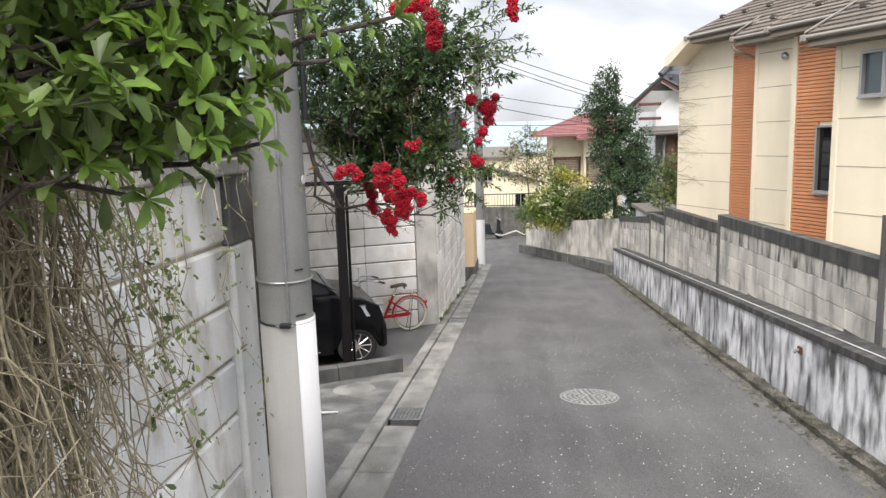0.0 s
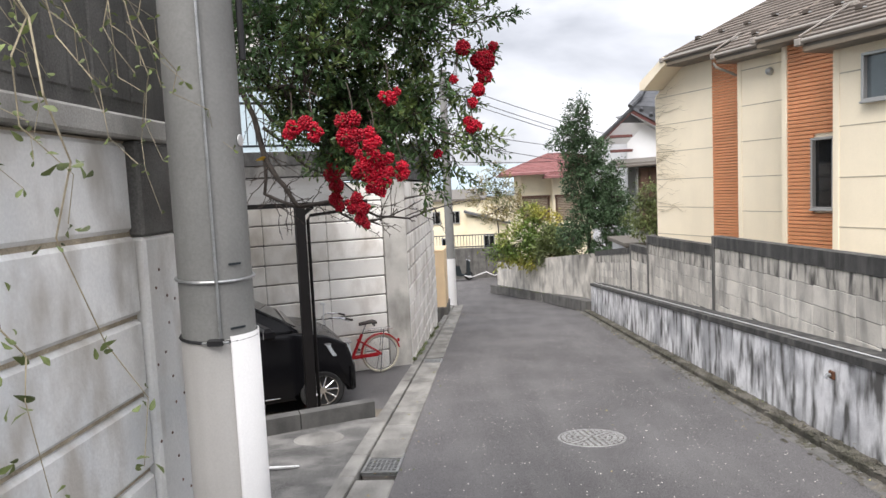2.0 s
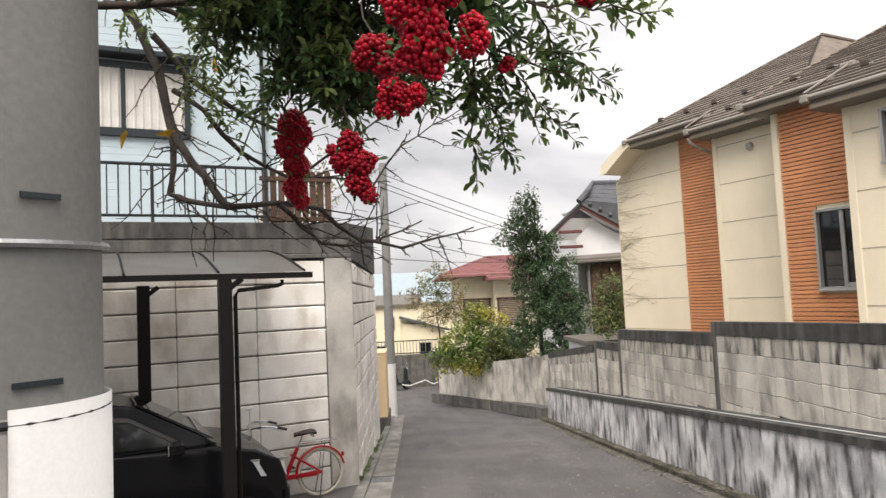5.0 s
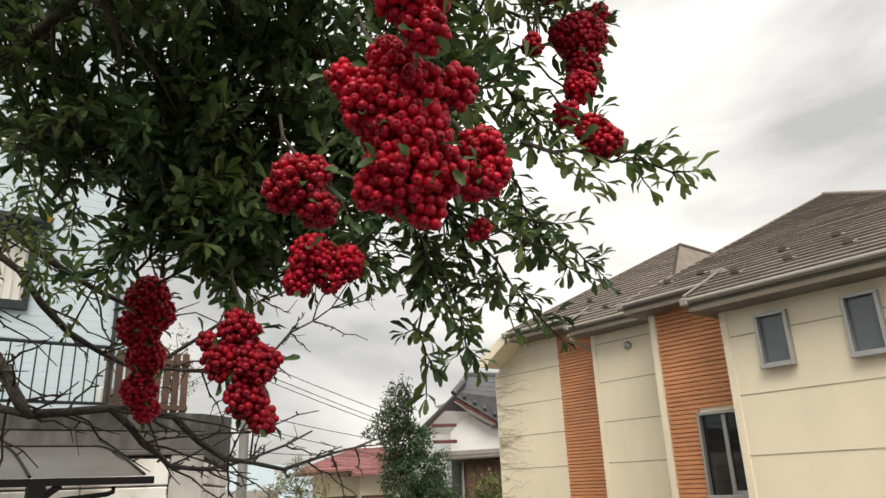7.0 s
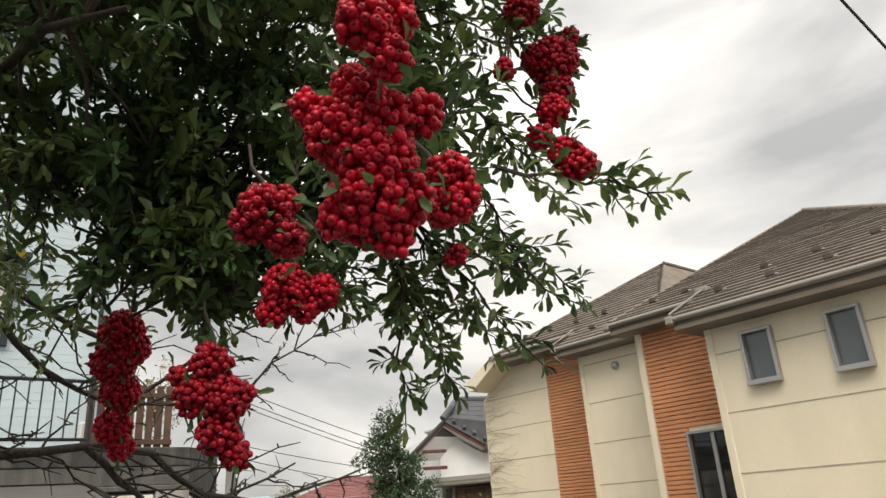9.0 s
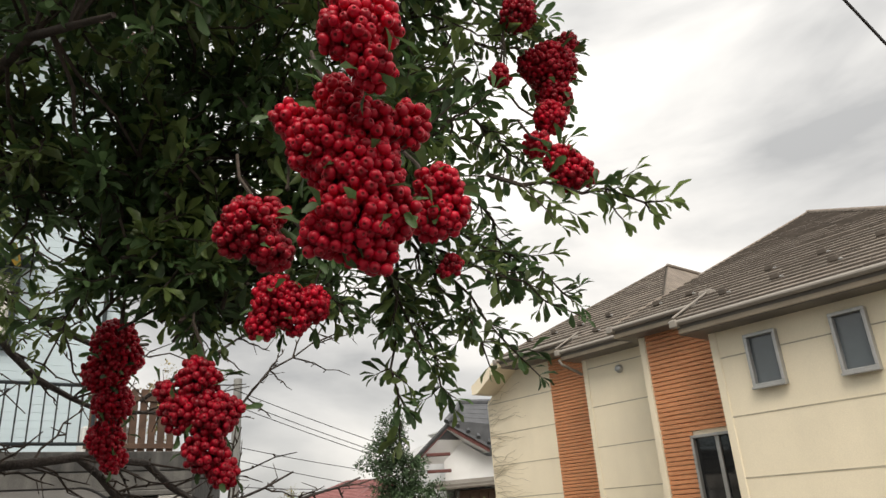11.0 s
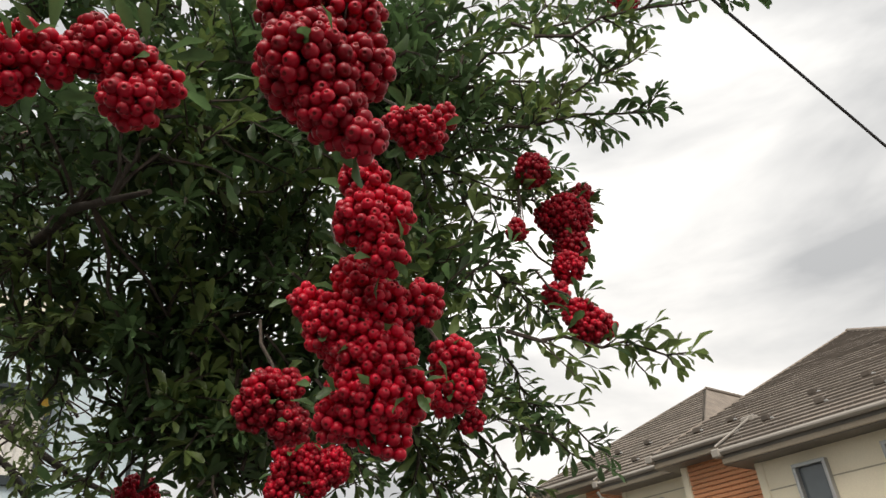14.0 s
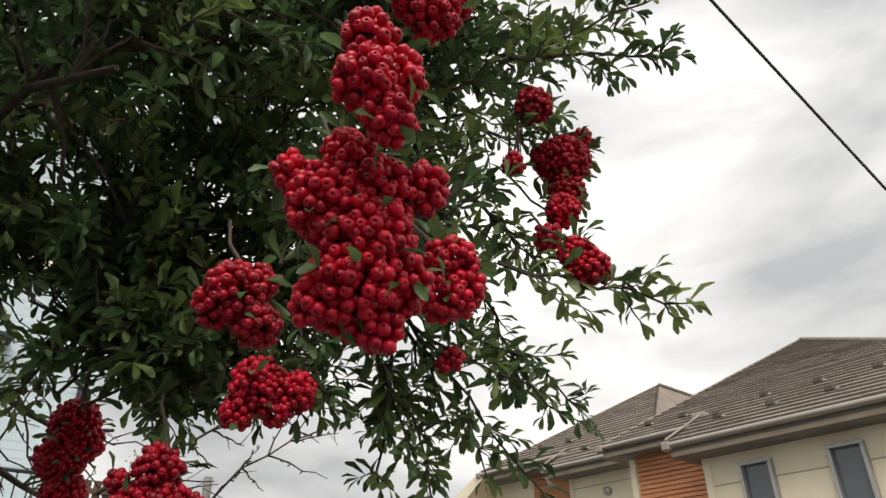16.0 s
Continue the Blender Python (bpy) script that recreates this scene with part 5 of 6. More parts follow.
part("downpipe", TB([(2.84, 19.2, 1.6), (2.80, 19.15, 1.4), (2.80, 19.15, -0.4)], 0.03, 8), FRAME, wh)
for z in (2.42, 2.06):
    part("gable_beam", B((2.2, 19.3, z - 0.035), (2.75, 19.4, z + 0.035), 0.01), MAROON, wh)
shed = thing("lean_to", "low white garden lean-to with a thin grey roof", "shed")
part("wall", B((2.55, 18.6, -1.6), (4.2, 20.4, -0.25), 0.01), WHITE_WALL, shed)
part("roof", B((2.45, 18.3, -0.22), (4.3, 20.6, -0.12), 0.01), EAVE, shed)
part("post", B((2.5, 18.35, -1.6), (2.58, 18.43, -0.22)), BROWN_WOOD, shed)


def scooter():
    t = thing("scooter", "small dark scooter parked by the far wall", "scooter", (-2.2, 34.8, gz(34.8)), rz=20)
    for x in (-0.5, 0.5):
        w = part("wheel", torus(bmesh.new(), 0.17, 0.055, 24, 8, pose(x, 0, 0.22, 90, 0, 0)), TYRE, t)
        part("rim", lathe(bmesh.new(), [(0.12, -0.02), (0.12, 0.02)], 16, pose(x, 0, 0.22, 90, 0, 0)), METAL, w)
    part("body", PR([(-0.65, -0.14, 0.42), (-0.6, -0.14, 0.72), (0.0, -0.14, 0.74), (0.1, -0.14, 0.34), (0.4, -0.14, 0.30), (0.45, -0.14, 0.95), (0.52, -0.14, 0.95), (0.56, -0.14, 0.24), (0.0, -0.14, 0.22)], (0, 0.28, 0)), RAIL, t)
    part("seat", B((-0.62, -0.13, 0.72), (0.0, 0.13, 0.80), 0.03), LEATHER, t)
    part("handlebar", TB([(0.44, -0.3, 1.02), (0.46, 0, 0.98), (0.44, 0.3, 1.02)], 0.018, 6), CHROME, t)
    part("headlamp", lathe(bmesh.new(), [(0.07, 0), (0.08, 0.05), (0.03, 0.1)], 14, pose(0.5, 0, 0.93, 0, 90, 0)), LAMP_CLEAR, t)
    part("mirror", lathe(bmesh.new(), [(0.05, 0), (0.05, 0.02)], 12, pose(0.42, -0.3, 1.18, 0, 90, 0)), CHROME, t)
    part("carrier_box", B((-0.85, -0.18, 0.78), (-0.5, 0.18, 1.08), 0.03), WHITE_PLASTIC, t)


scooter()
for k, pts in enumerate(([(-2.6, 34.9, -2.72), (-1.6, 34.7, -2.95), (-0.9, 34.8, -2.74)], [(-0.9, 34.8, -2.72), (-0.5, 34.6, -2.9), (0.2, 34.9, -2.66)])):
    part("chain", TB(pts, 0.025, 6), WHITE_PLASTIC, thing("hanging_chain", "pale plastic chain hanging low before the far wall", "chain"))

# wires
def wire(a, b, sag=0.25, r=0.012, label="thin black overhead wire between far poles"):
    a, b = Vector(a), Vector(b)
    t = thing("overhead_wire", label, "wire", group="overhead wires")
    part("cable", TB([a.lerp(b, i / 12) - Vector((0, 0, 4 * sag * (i / 12) * (1 - i / 12))) for i in range(13)], r, 5), CABLE, t)


for a, b in (((-2.2, 24.65, 4.97), (10.4, 31.8, 1.65)), ((-2.2, 24.69, 4.7), (10.4, 31.8, 1.3)), ((-2.2, 24.8, 4.55), (10.4, 31.9, 1.2)), ((-2.2, 24.85, 3.4), (9.1, 36, 2.5)), ((-2.2, 24.88, 3.05), (9.0, 36, 1.7)), ((-2.2, 24.93, 2.3), (7.5, 40, 2.9))):
    wire(a, b)
for z in (5.6, 5.2, 3.6):
    wire((-2.2, 25, z), (-9, 50, z + 1.5))
wire((-2.09, 5.57, 8.24), (9.88, 10.35, 4.31), 0.0, 0.017, "thick black service cable crossing above the lane")

# hills
def hills():
    vs, fs = [], []
    rnd = random.Random(3)
    n = 160
    for i in range(n + 1):
        a = radians(-80 + 160 * i / n)
        h_ = 22 + 26 * noise.noise(Vector((i * 0.05, 0.3, 0))) + 10 * noise.noise(Vector((i * 0.21, 1.3, 0)))
        x, y = 1500 * math.sin(a), 1500 * math.cos(a)
        vs += [(x, y, -90), (x, y, max(h_, 4) - 2)]
    for i in range(n):
        fs.append((2 * i, 2 * i + 2, 2 * i + 3, 2 * i + 1))
    tagged(raw("backdrop", vs, fs, HILL), "hazy blue-grey hills on the horizon", "hill", kind="structure")


hills()
# ---- plants ----
def rnd_dir(r):
    z = r.uniform(-1, 1)
    a = r.uniform(0, math.tau)
    q = math.sqrt(1 - z * z)
    return Vector((q * math.cos(a), q * math.sin(a), z))


class Leaves:
    """Gathers many leaves into one mesh."""
    def __init__(self, wide=0.15, fold=0.25, curl=0.10, blunt=True):
        self.v, self.f = [], []
        w = wide
        self.t = ([(0, 0, 0), (-w * 0.55, 0.3, fold * w * 0.6), (w * 0.55, 0.3, fold * w * 0.6), (0, 0.33, 0), (-w, 0.68, fold * w), (w, 0.68, fold * w), (0, 0.70, -curl * 0.4),
                   (-w * 0.62, 0.92, fold * w * 0.3 - curl), (w * 0.62, 0.92, fold * w * 0.3 - curl), (0, 1.0, -curl * 1.25)] if blunt else
                  [(0, 0, 0), (-w * 0.75, 0.28, fold * w * 0.8), (w * 0.75, 0.28, fold * w * 0.8), (0, 0.3, 0), (-w, 0.55, fold * w), (w, 0.55, fold * w), (0, 0.57, -curl * 0.3),
                   (-w * 0.5, 0.84, fold * w * 0.3 - curl * 0.7), (w * 0.5, 0.84, fold * w * 0.3 - curl * 0.7), (0, 1.0, -curl * 1.4)])
        self.q = [(0, 3, 1), (0, 2, 3), (1, 3, 6, 4), (3, 2, 5, 6), (4, 6, 9, 7), (6, 5, 8, 9)]

    def add(self, p, d, up, s):
        d = d.normalized()
        x = d.cross(up)
        if x.length < 1e-3:
            x = d.cross(Vector((1, 0.2, 0.1)))
        x.normalize()
        z = x.cross(d)
        k = len(self.v)
        for a, b, c in self.t:
            self.v.append(p + (x * a + d * b + z * c) * s)
        self.f += [tuple(i + k for i in q) for q in self.q]

    def done(self, name, mat, parent, label=""):
        return tagged(raw(name, self.v, self.f, mat, parent, label, True), kind="stuff")


def bend(a, b, r, wob=0.12, n=5):
    """A slightly crooked line from a to b."""
    a, b = Vector(a), Vector(b)
    L = (b - a).length
    out = [a]
    for i in range(1, n):
        out.append(a.lerp(b, i / n) + rnd_dir(r) * L * wob * 0.5)
    return out + [b]


def leafy(lv, pts, r, size, gap, start=0.15, spread=0.9):
    """Leaves in turn along a twig, with a tuft at its end."""
    total = sum((b - a).length for a, b in zip(pts, pts[1:]))
    s, k = total * start, 0
    while s < total:
        u, q = s, 0
        while q < len(pts) - 2 and u > (pts[q + 1] - pts[q]).length:
            u -= (pts[q + 1] - pts[q]).length
            q += 1
        seg = pts[q + 1] - pts[q]
        p = pts[q] + seg.normalized() * min(u, seg.length)
        d = seg.normalized()
        side = d.cross(rnd_dir(r)).normalized()
        for _ in range(1 if r.random() < 0.45 else 2):
            side = Matrix.Rotation(r.uniform(1.6, 3.2), 3, d) @ side
            lv.add(p, d * r.uniform(0.35, 0.9) + side * spread + Vector((0, 0, 0.12)), Vector((0, 0, 1)) + rnd_dir(r) * 0.8, size * r.uniform(0.6, 1.15))
        s += gap * r.uniform(0.6, 1.4)
        k += 1
    d = (pts[-1] - pts[-2]).normalized()
    for _ in range(3):
        lv.add(pts[-1], d + rnd_dir(r) * 0.55, Vector((0, 0, 1)) + rnd_dir(r) * 0.5, size * r.uniform(0.55, 0.9))


def berry_mesh(rad):
    bm = bmesh.new()
    prof = [(0.10, -1.0), (0.62, -0.80), (0.96, -0.22), (0.94, 0.30), (0.62, 0.80), (0.36, 0.95), (0.26, 0.93), (0.18, 0.80)]
    lathe(bm, [(a * rad, b * rad * 0.92) for a, b in prof], 10)
    me = bpy.data.meshes.new("berry")
    bmesh.ops.recalc_face_normals(bm, faces=bm.faces)
    bm.to_mesh(me)
    bm.free()
    me.materials.append(BERRY)
    me.materials.append(CALYX)
    for p in me.polygons:
        p.use_smooth = True
        if p.center.z > rad * 0.66 and math.hypot(p.center.x, p.center.y) < rad * 0.26:
            p.material_index = 1
    return me


def firethorn():
    r = random.Random(11)
    t = thing("firethorn", "firethorn shrub with dark glossy leaves and heavy bunches of red berries", "shrub")
    lv, pale = Leaves(0.165, 0.3, 0.12), Leaves(0.17, 0.3, 0.12)
    limbs = [[(-2.9, 4.8, -0.4), (-2.85, 4.8, 1.2), (-2.7, 4.75, 2.1), (-2.3, 4.75, 2.45), (-1.8, 4.6, 2.5), (-1.4, 4.35, 2.35)],
             [(-2.7, 4.75, 2.1), (-2.2, 4.65, 2.05), (-1.8, 4.5, 2.0), (-1.5, 4.3, 1.95), (-1.2, 4.3, 1.85)],
             [(-2.3, 4.75, 2.45), (-1.9, 4.9, 2.9), (-1.5, 4.6, 3.0), (-1.1, 4.4, 2.8)],
             [(-2.2, 4.65, 2.05), (-2.0, 4.35, 2.0), (-1.75, 3.98, 1.95), (-1.6, 3.82, 1.88)],
             ]
    limbs = [[(x - 0.05, y + 0.46, z - 0.02) for x, y, z in q] for q in limbs]
    for i, q in enumerate(limbs):
        k = len(q)
        r0 = 0.035 if i == 0 else 0.016
        part("limb", TB(q, [r0 * (1 - 0.75 * j / (k - 1)) for j in range(k)], 7), TWIG, t, soft=60)
    twigs = bmesh.new()
    blobs = [((-1.48, 4.72, 1.98), (0.36, 0.30, 0.40), 190), ((-1.62, 4.66, 1.80), (0.20, 0.20, 0.30), 100), ((-1.56, 4.70, 2.58), (0.54, 0.38, 0.52), 270), ((-1.14, 4.58, 2.28), (0.30, 0.28, 0.46), 140),
             ((-1.66, 4.42, 2.10), (0.32, 0.20, 0.26), 110), ((-1.25, 4.50, 1.80), (0.24, 0.20, 0.22), 80), ((-1.35, 4.42, 2.25), (0.35, 0.25, 0.30), 110),
             ((-1.98, 4.72, 2.22), (0.36, 0.28, 0.36), 170), ((-1.60, 4.64, 1.66), (0.22, 0.16, 0.15), 60), ((-1.95, 4.45, 2.55), (0.26, 0.25, 0.32), 60),
             ((-1.80, 4.68, 1.84), (0.20, 0.20, 0.22), 80), ((-1.50, 4.64, 1.62), (0.26, 0.15, 0.12), 60)]
    inner = [Vector(p).lerp(Vector(q), k / 4) for l_ in limbs for p, q in zip(l_[1:], l_[2:]) for k in range(4)]
    for c, rad, n in blobs:
        c = Vector(c)
        for _ in range(int(n * (0.46 if c.x < -1.5 else 0.62))):
            d = rnd_dir(r)
            d = Vector((d.x, d.y, d.z))
            q = r.uniform(0.45, 1.0) ** 0.6
            end = c + Vector((d.x * rad[0], d.y * rad[1], d.z * rad[2])) * q
            L = r.uniform(0.14, 0.30)
            lean = (d + Vector((0.25, -0.1, 0.05)) + rnd_dir(r) * 0.5).normalized()
            start = end - lean * L
            pts = bend(start, end, r, 0.2, 4)
            tube(twigs, pts, [0.0035, 0.003, 0.0025, 0.002, 0.001], 4)
            leafy(lv if r.random() < 0.72 else pale, pts, r, 0.046, 0.0135, 0.05)
            b = min(inner, key=lambda p: (p - start).length)
            if r.random() < 0.25 and (b - start).length < 0.26:
                tube(twigs, bend(b, start, r, 0.12, 3), [0.004, 0.0035, 0.003, 0.003], 4)
    sprays = [((-1.12, 4.34, 1.68), (-0.82, 4.33, 1.645)), ((-1.15, 4.55, 1.72), (-0.81, 4.71, 1.58)), ((-1.2, 4.60, 1.70), (-0.87, 4.60, 1.53)), ((-1.2, 4.62, 1.70), (-0.96, 4.61, 1.42)),
              ((-1.22, 4.60, 1.70), (-1.22, 4.62, 1.32)), ((-1.25, 4.6, 1.68), (-1.12, 4.63, 1.37)), ((-1.2, 4.6, 1.72), (-1.05, 4.62, 1.44)), ((-1.28, 4.55, 1.66), (-1.17, 4.58, 1.44)),
              ((-1.05, 4.4, 2.15), (-0.73, 4.33, 2.17)), ((-1.05, 4.45, 2.18), (-0.78, 4.27, 2.26)), ((-1.0, 4.3, 2.30), (-0.64, 4.12, 2.26)), ((-1.1, 4.5, 2.05), (-0.86, 4.5, 2.02)),
              ((-1.1, 4.5, 1.90), (-0.95, 4.55, 1.80)), ((-1.0, 4.4, 2.45), (-0.62, 4.45, 2.55)), ((-1.05, 4.5, 2.5), (-0.66, 4.5, 2.75)), ((-1.1, 4.5, 2.35), (-0.70, 4.5, 2.40)), ((-1.55, 4.6, 1.65), (-1.55, 4.6, 1.47)),
              ((-1.72, 4.66, 1.70), (-1.76, 4.66, 1.52)), ((-1.40, 4.5, 1.66), (-1.32, 4.5, 1.50)), ((-1.80, 4.6, 1.85), (-1.90, 4.58, 1.72)), ((-1.85, 4.6, 2.0), (-1.98, 4.6, 1.86)), ((-1.05, 4.6, 1.80), (-0.95, 4.7, 1.62))]
    for a, b in sprays:
        pts = bend(a, b, r, 0.08, 6)
        tube(twigs, pts, [0.004, 0.0036, 0.003, 0.0026, 0.0022, 0.0018, 0.0012], 5)
        leafy(lv if r.random() < 0.5 else pale, pts, r, 0.044, 0.021, 0.05, 0.9)
        for i in range(1, 6):
            for _ in range(2):
                d = ((pts[i] - pts[i - 1]).normalized() * 0.8 + rnd_dir(r) * 0.8).normalized()
                e = pts[i] + d * r.uniform(0.04, 0.13) * (1.1 - i / 8)
                tw = bend(pts[i], e, r, 0.15, 3)
                tube(twigs, tw, [0.0018, 0.0016, 0.0013, 0.001], 4)
                leafy(lv if r.random() < 0.5 else pale, tw, r, 0.040, 0.019, 0.15)
    tagged(part("twig", twigs, TWIG, t), kind="stuff")
    lv.done("foliage", LEAF, t)
    pale.done("foliage", LEAF_PALE, t)
    # berry bunches, each a few round lobes: place and radius
    me = berry_mesh(0.0061)
    bunches = []

    def bunch(lobes, near=0):
        bunches.append(([(Vector(q[:3]), q[3] * (1.0 if near else 0.9)) for q in lobes], near))

    bunch([(-1.427, 4.021, 1.559, 0.016), (-1.379, 4.021, 1.584, 0.022), (-1.392, 4.021, 1.532, 0.035), (-1.356, 4.021, 1.546, 0.034), (-1.314, 4.021, 1.561, 0.022), (-1.363, 4.021, 1.496, 0.043), (-1.369, 4.021, 1.457, 0.039), (-1.334, 4.021, 1.463, 0.025), (-1.395, 4.021, 1.442, 0.021), (-1.347, 4.021, 1.421, 0.017)], 1)
    bunch([(-1.269, 4.083, 1.522, 0.029), (-1.261, 4.083, 1.496, 0.025), (-1.279, 4.083, 1.486, 0.022)], 0)
    bunch([(-1.444, 3.784, 1.690, 0.033), (-1.404, 3.784, 1.698, 0.029), (-1.434, 3.784, 1.632, 0.043), (-1.397, 3.784, 1.638, 0.028), (-1.418, 3.784, 1.591, 0.026), (-1.396, 3.784, 1.569, 0.018)], 0)
    bunch([(-1.377, 3.954, 1.658, 0.026), (-1.377, 3.954, 1.610, 0.030), (-1.352, 3.954, 1.623, 0.025), (-1.358, 3.954, 1.576, 0.023)], 0)
    bunch([(-1.601, 3.850, 1.698, 0.029), (-1.574, 3.850, 1.682, 0.024), (-1.572, 3.850, 1.645, 0.025), (-1.549, 3.850, 1.663, 0.017)], 0)
    bunch([(-1.656, 3.843, 1.693, 0.021), (-1.631, 3.843, 1.676, 0.021), (-1.664, 3.843, 1.661, 0.026)], 0)
    bunch([(-1.298, 4.033, 1.795, 0.032), (-1.267, 4.033, 1.823, 0.017), (-1.324, 4.033, 1.805, 0.021)], 0)
    bunch([(-0.976, 4.349, 1.696, 0.035), (-0.991, 4.349, 1.716, 0.028), (-0.955, 4.349, 1.692, 0.024)], 0)
    bunch([(-0.911, 4.497, 2.004, 0.056), (-0.867, 4.497, 2.063, 0.026), (-0.912, 4.497, 1.934, 0.038), (-0.950, 4.497, 2.007, 0.030)], 0)
    bunch([(-0.942, 4.465, 1.870, 0.033), (-0.975, 4.465, 1.812, 0.026)], 0)
    bunch([(-1.004, 4.410, 2.050, 0.036), (-1.053, 4.410, 1.913, 0.021)], 0)
    bunch([(-1.141, 4.501, 1.592, 0.019), (-1.155, 4.501, 1.581, 0.012)], 0)
    bunch([(-1.462, 4.196, 1.522, 0.036), (-1.479, 4.196, 1.507, 0.025), (-1.441, 4.196, 1.536, 0.023), (-1.438, 4.196, 1.492, 0.026)], 0)
    bunch([(-1.424, 4.479, 1.519, 0.042), (-1.374, 4.479, 1.514, 0.030), (-1.449, 4.479, 1.480, 0.024), (-1.400, 4.479, 1.488, 0.024)], 0)
    bunch([(-1.758, 5.062, 1.603, 0.052), (-1.768, 5.062, 1.533, 0.052), (-1.749, 5.062, 1.469, 0.045), (-1.758, 5.062, 1.396, 0.040), (-1.730, 5.062, 1.563, 0.037), (-1.740, 5.062, 1.353, 0.030)], 0)
    bunch([(-1.530, 4.455, 1.398, 0.032), (-1.550, 4.455, 1.356, 0.030), (-1.511, 4.455, 1.349, 0.038), (-1.516, 4.455, 1.301, 0.031), (-1.485, 4.455, 1.357, 0.018), (-1.493, 4.455, 1.274, 0.021), (-1.573, 4.455, 1.381, 0.015)], 0)
    bunch([(-1.180, 4.120, 2.340, 0.050), (-1.170, 4.120, 2.410, 0.055), (-1.190, 4.120, 2.480, 0.045)])
    bunch([(-1.380, 4.170, 2.530, 0.045), (-1.310, 4.170, 2.540, 0.050), (-1.240, 4.170, 2.550, 0.045)])
    bunch([(-0.760, 4.330, 2.570, 0.034), (-0.760, 4.330, 2.520, 0.036), (-0.750, 4.330, 2.480, 0.026)])
    for lobes, near in bunches:
        pos, fails = [], 0
        c = sum((p for p, _ in lobes), Vector()) / len(lobes)
        low, high = min(p.z - q for p, q in lobes), max(p.z + q for p, q in lobes)
        s = (0.04, 0.04, high - c.z)
        weights = [q * q for _, q in lobes]
        while fails < 200:
            lc, lr = r.choices(lobes, weights)[0]
            d = rnd_dir(r)
            p = lc + d * lr * r.uniform(0.25, 1.0) ** 0.4 * (1 + 0.10 * noise.noise((lc + d) * 4))
            if any((p - o).length < q * 0.5 for o, q in lobes if q > 0.024) or any((p - o).length < 0.0083 for o, _ in pos):
                fails += 1
                continue
            fails = 0
            pos.append((p, d))
        n = len(pos)
        stem = bmesh.new()
        top = c + Vector((0, 0.03, s[2] * 0.8))
        tube(stem, bend(c + Vector((-0.03, 0.12, s[2] + 0.12)), top, r, 0.1, 3), 0.0025, 5)
        for p, d in pos[::4]:
            tube(stem, [top.lerp(c, 0.4), p.lerp(c, 0.3), p], 0.0009, 3, False)
        b = part("fruit_stalk", stem, TWIG, t, "dense bunch of bright red berries")
        mats = []
        for p, d in pos:
            aim = (d + rnd_dir(r) * 0.55 + Vector((0, -0.25, -0.1))).normalized().to_track_quat("Z", "Y").to_matrix().to_4x4()
            k = r.uniform(0.86, 1.12)
            mats.append(Matrix.Translation(p) @ aim @ Matrix.Diagonal((k, k, k * r.uniform(0.9, 1.0), 1)))
        loose = [m for m in mats if near and m.translation.y < c.y + 0.01][:300]
        for m in loose:
            ob = new("berry", me)
            ob.parent, ob.matrix_basis = b, m
        rest = [m for m in mats if m not in loose]
        if rest:
            vs, fs, ix = [], [], []
            for m in rest:
                k = len(vs)
                vs += [m @ v.co for v in me.vertices]
                fs += [tuple(i + k for i in p.vertices) for p in me.polygons]
                ix += [p.material_index for p in me.polygons]
            o = raw("berry_rest", vs, fs, BERRY, b, "", True)
            o.data.materials.append(CALYX)
            o.data.polygons.foreach_set("material_index", ix)
            tagged(o, kind="stuff")
        if n > 12:
            few = Leaves(0.16, 0.3, 0.12)
            for _ in range(max(3, n // 18)):
                p, d = r.choice(pos)
                few.add(p, d + rnd_dir(r) * 0.7, Vector((0, 0, 1)) + rnd_dir(r), r.uniform(0.024, 0.036))
            for _ in range(8):
                d = rnd_dir(r)
                few.add(top + d * 0.02, Vector((d.x, d.y, abs(d.z) * 0.4 + 0.1)), Vector((0, 0, 1)) + rnd_dir(r) * 0.5, r.uniform(0.03, 0.045))
            few.done("bunch_leaf", LEAF, b)


firethorn()


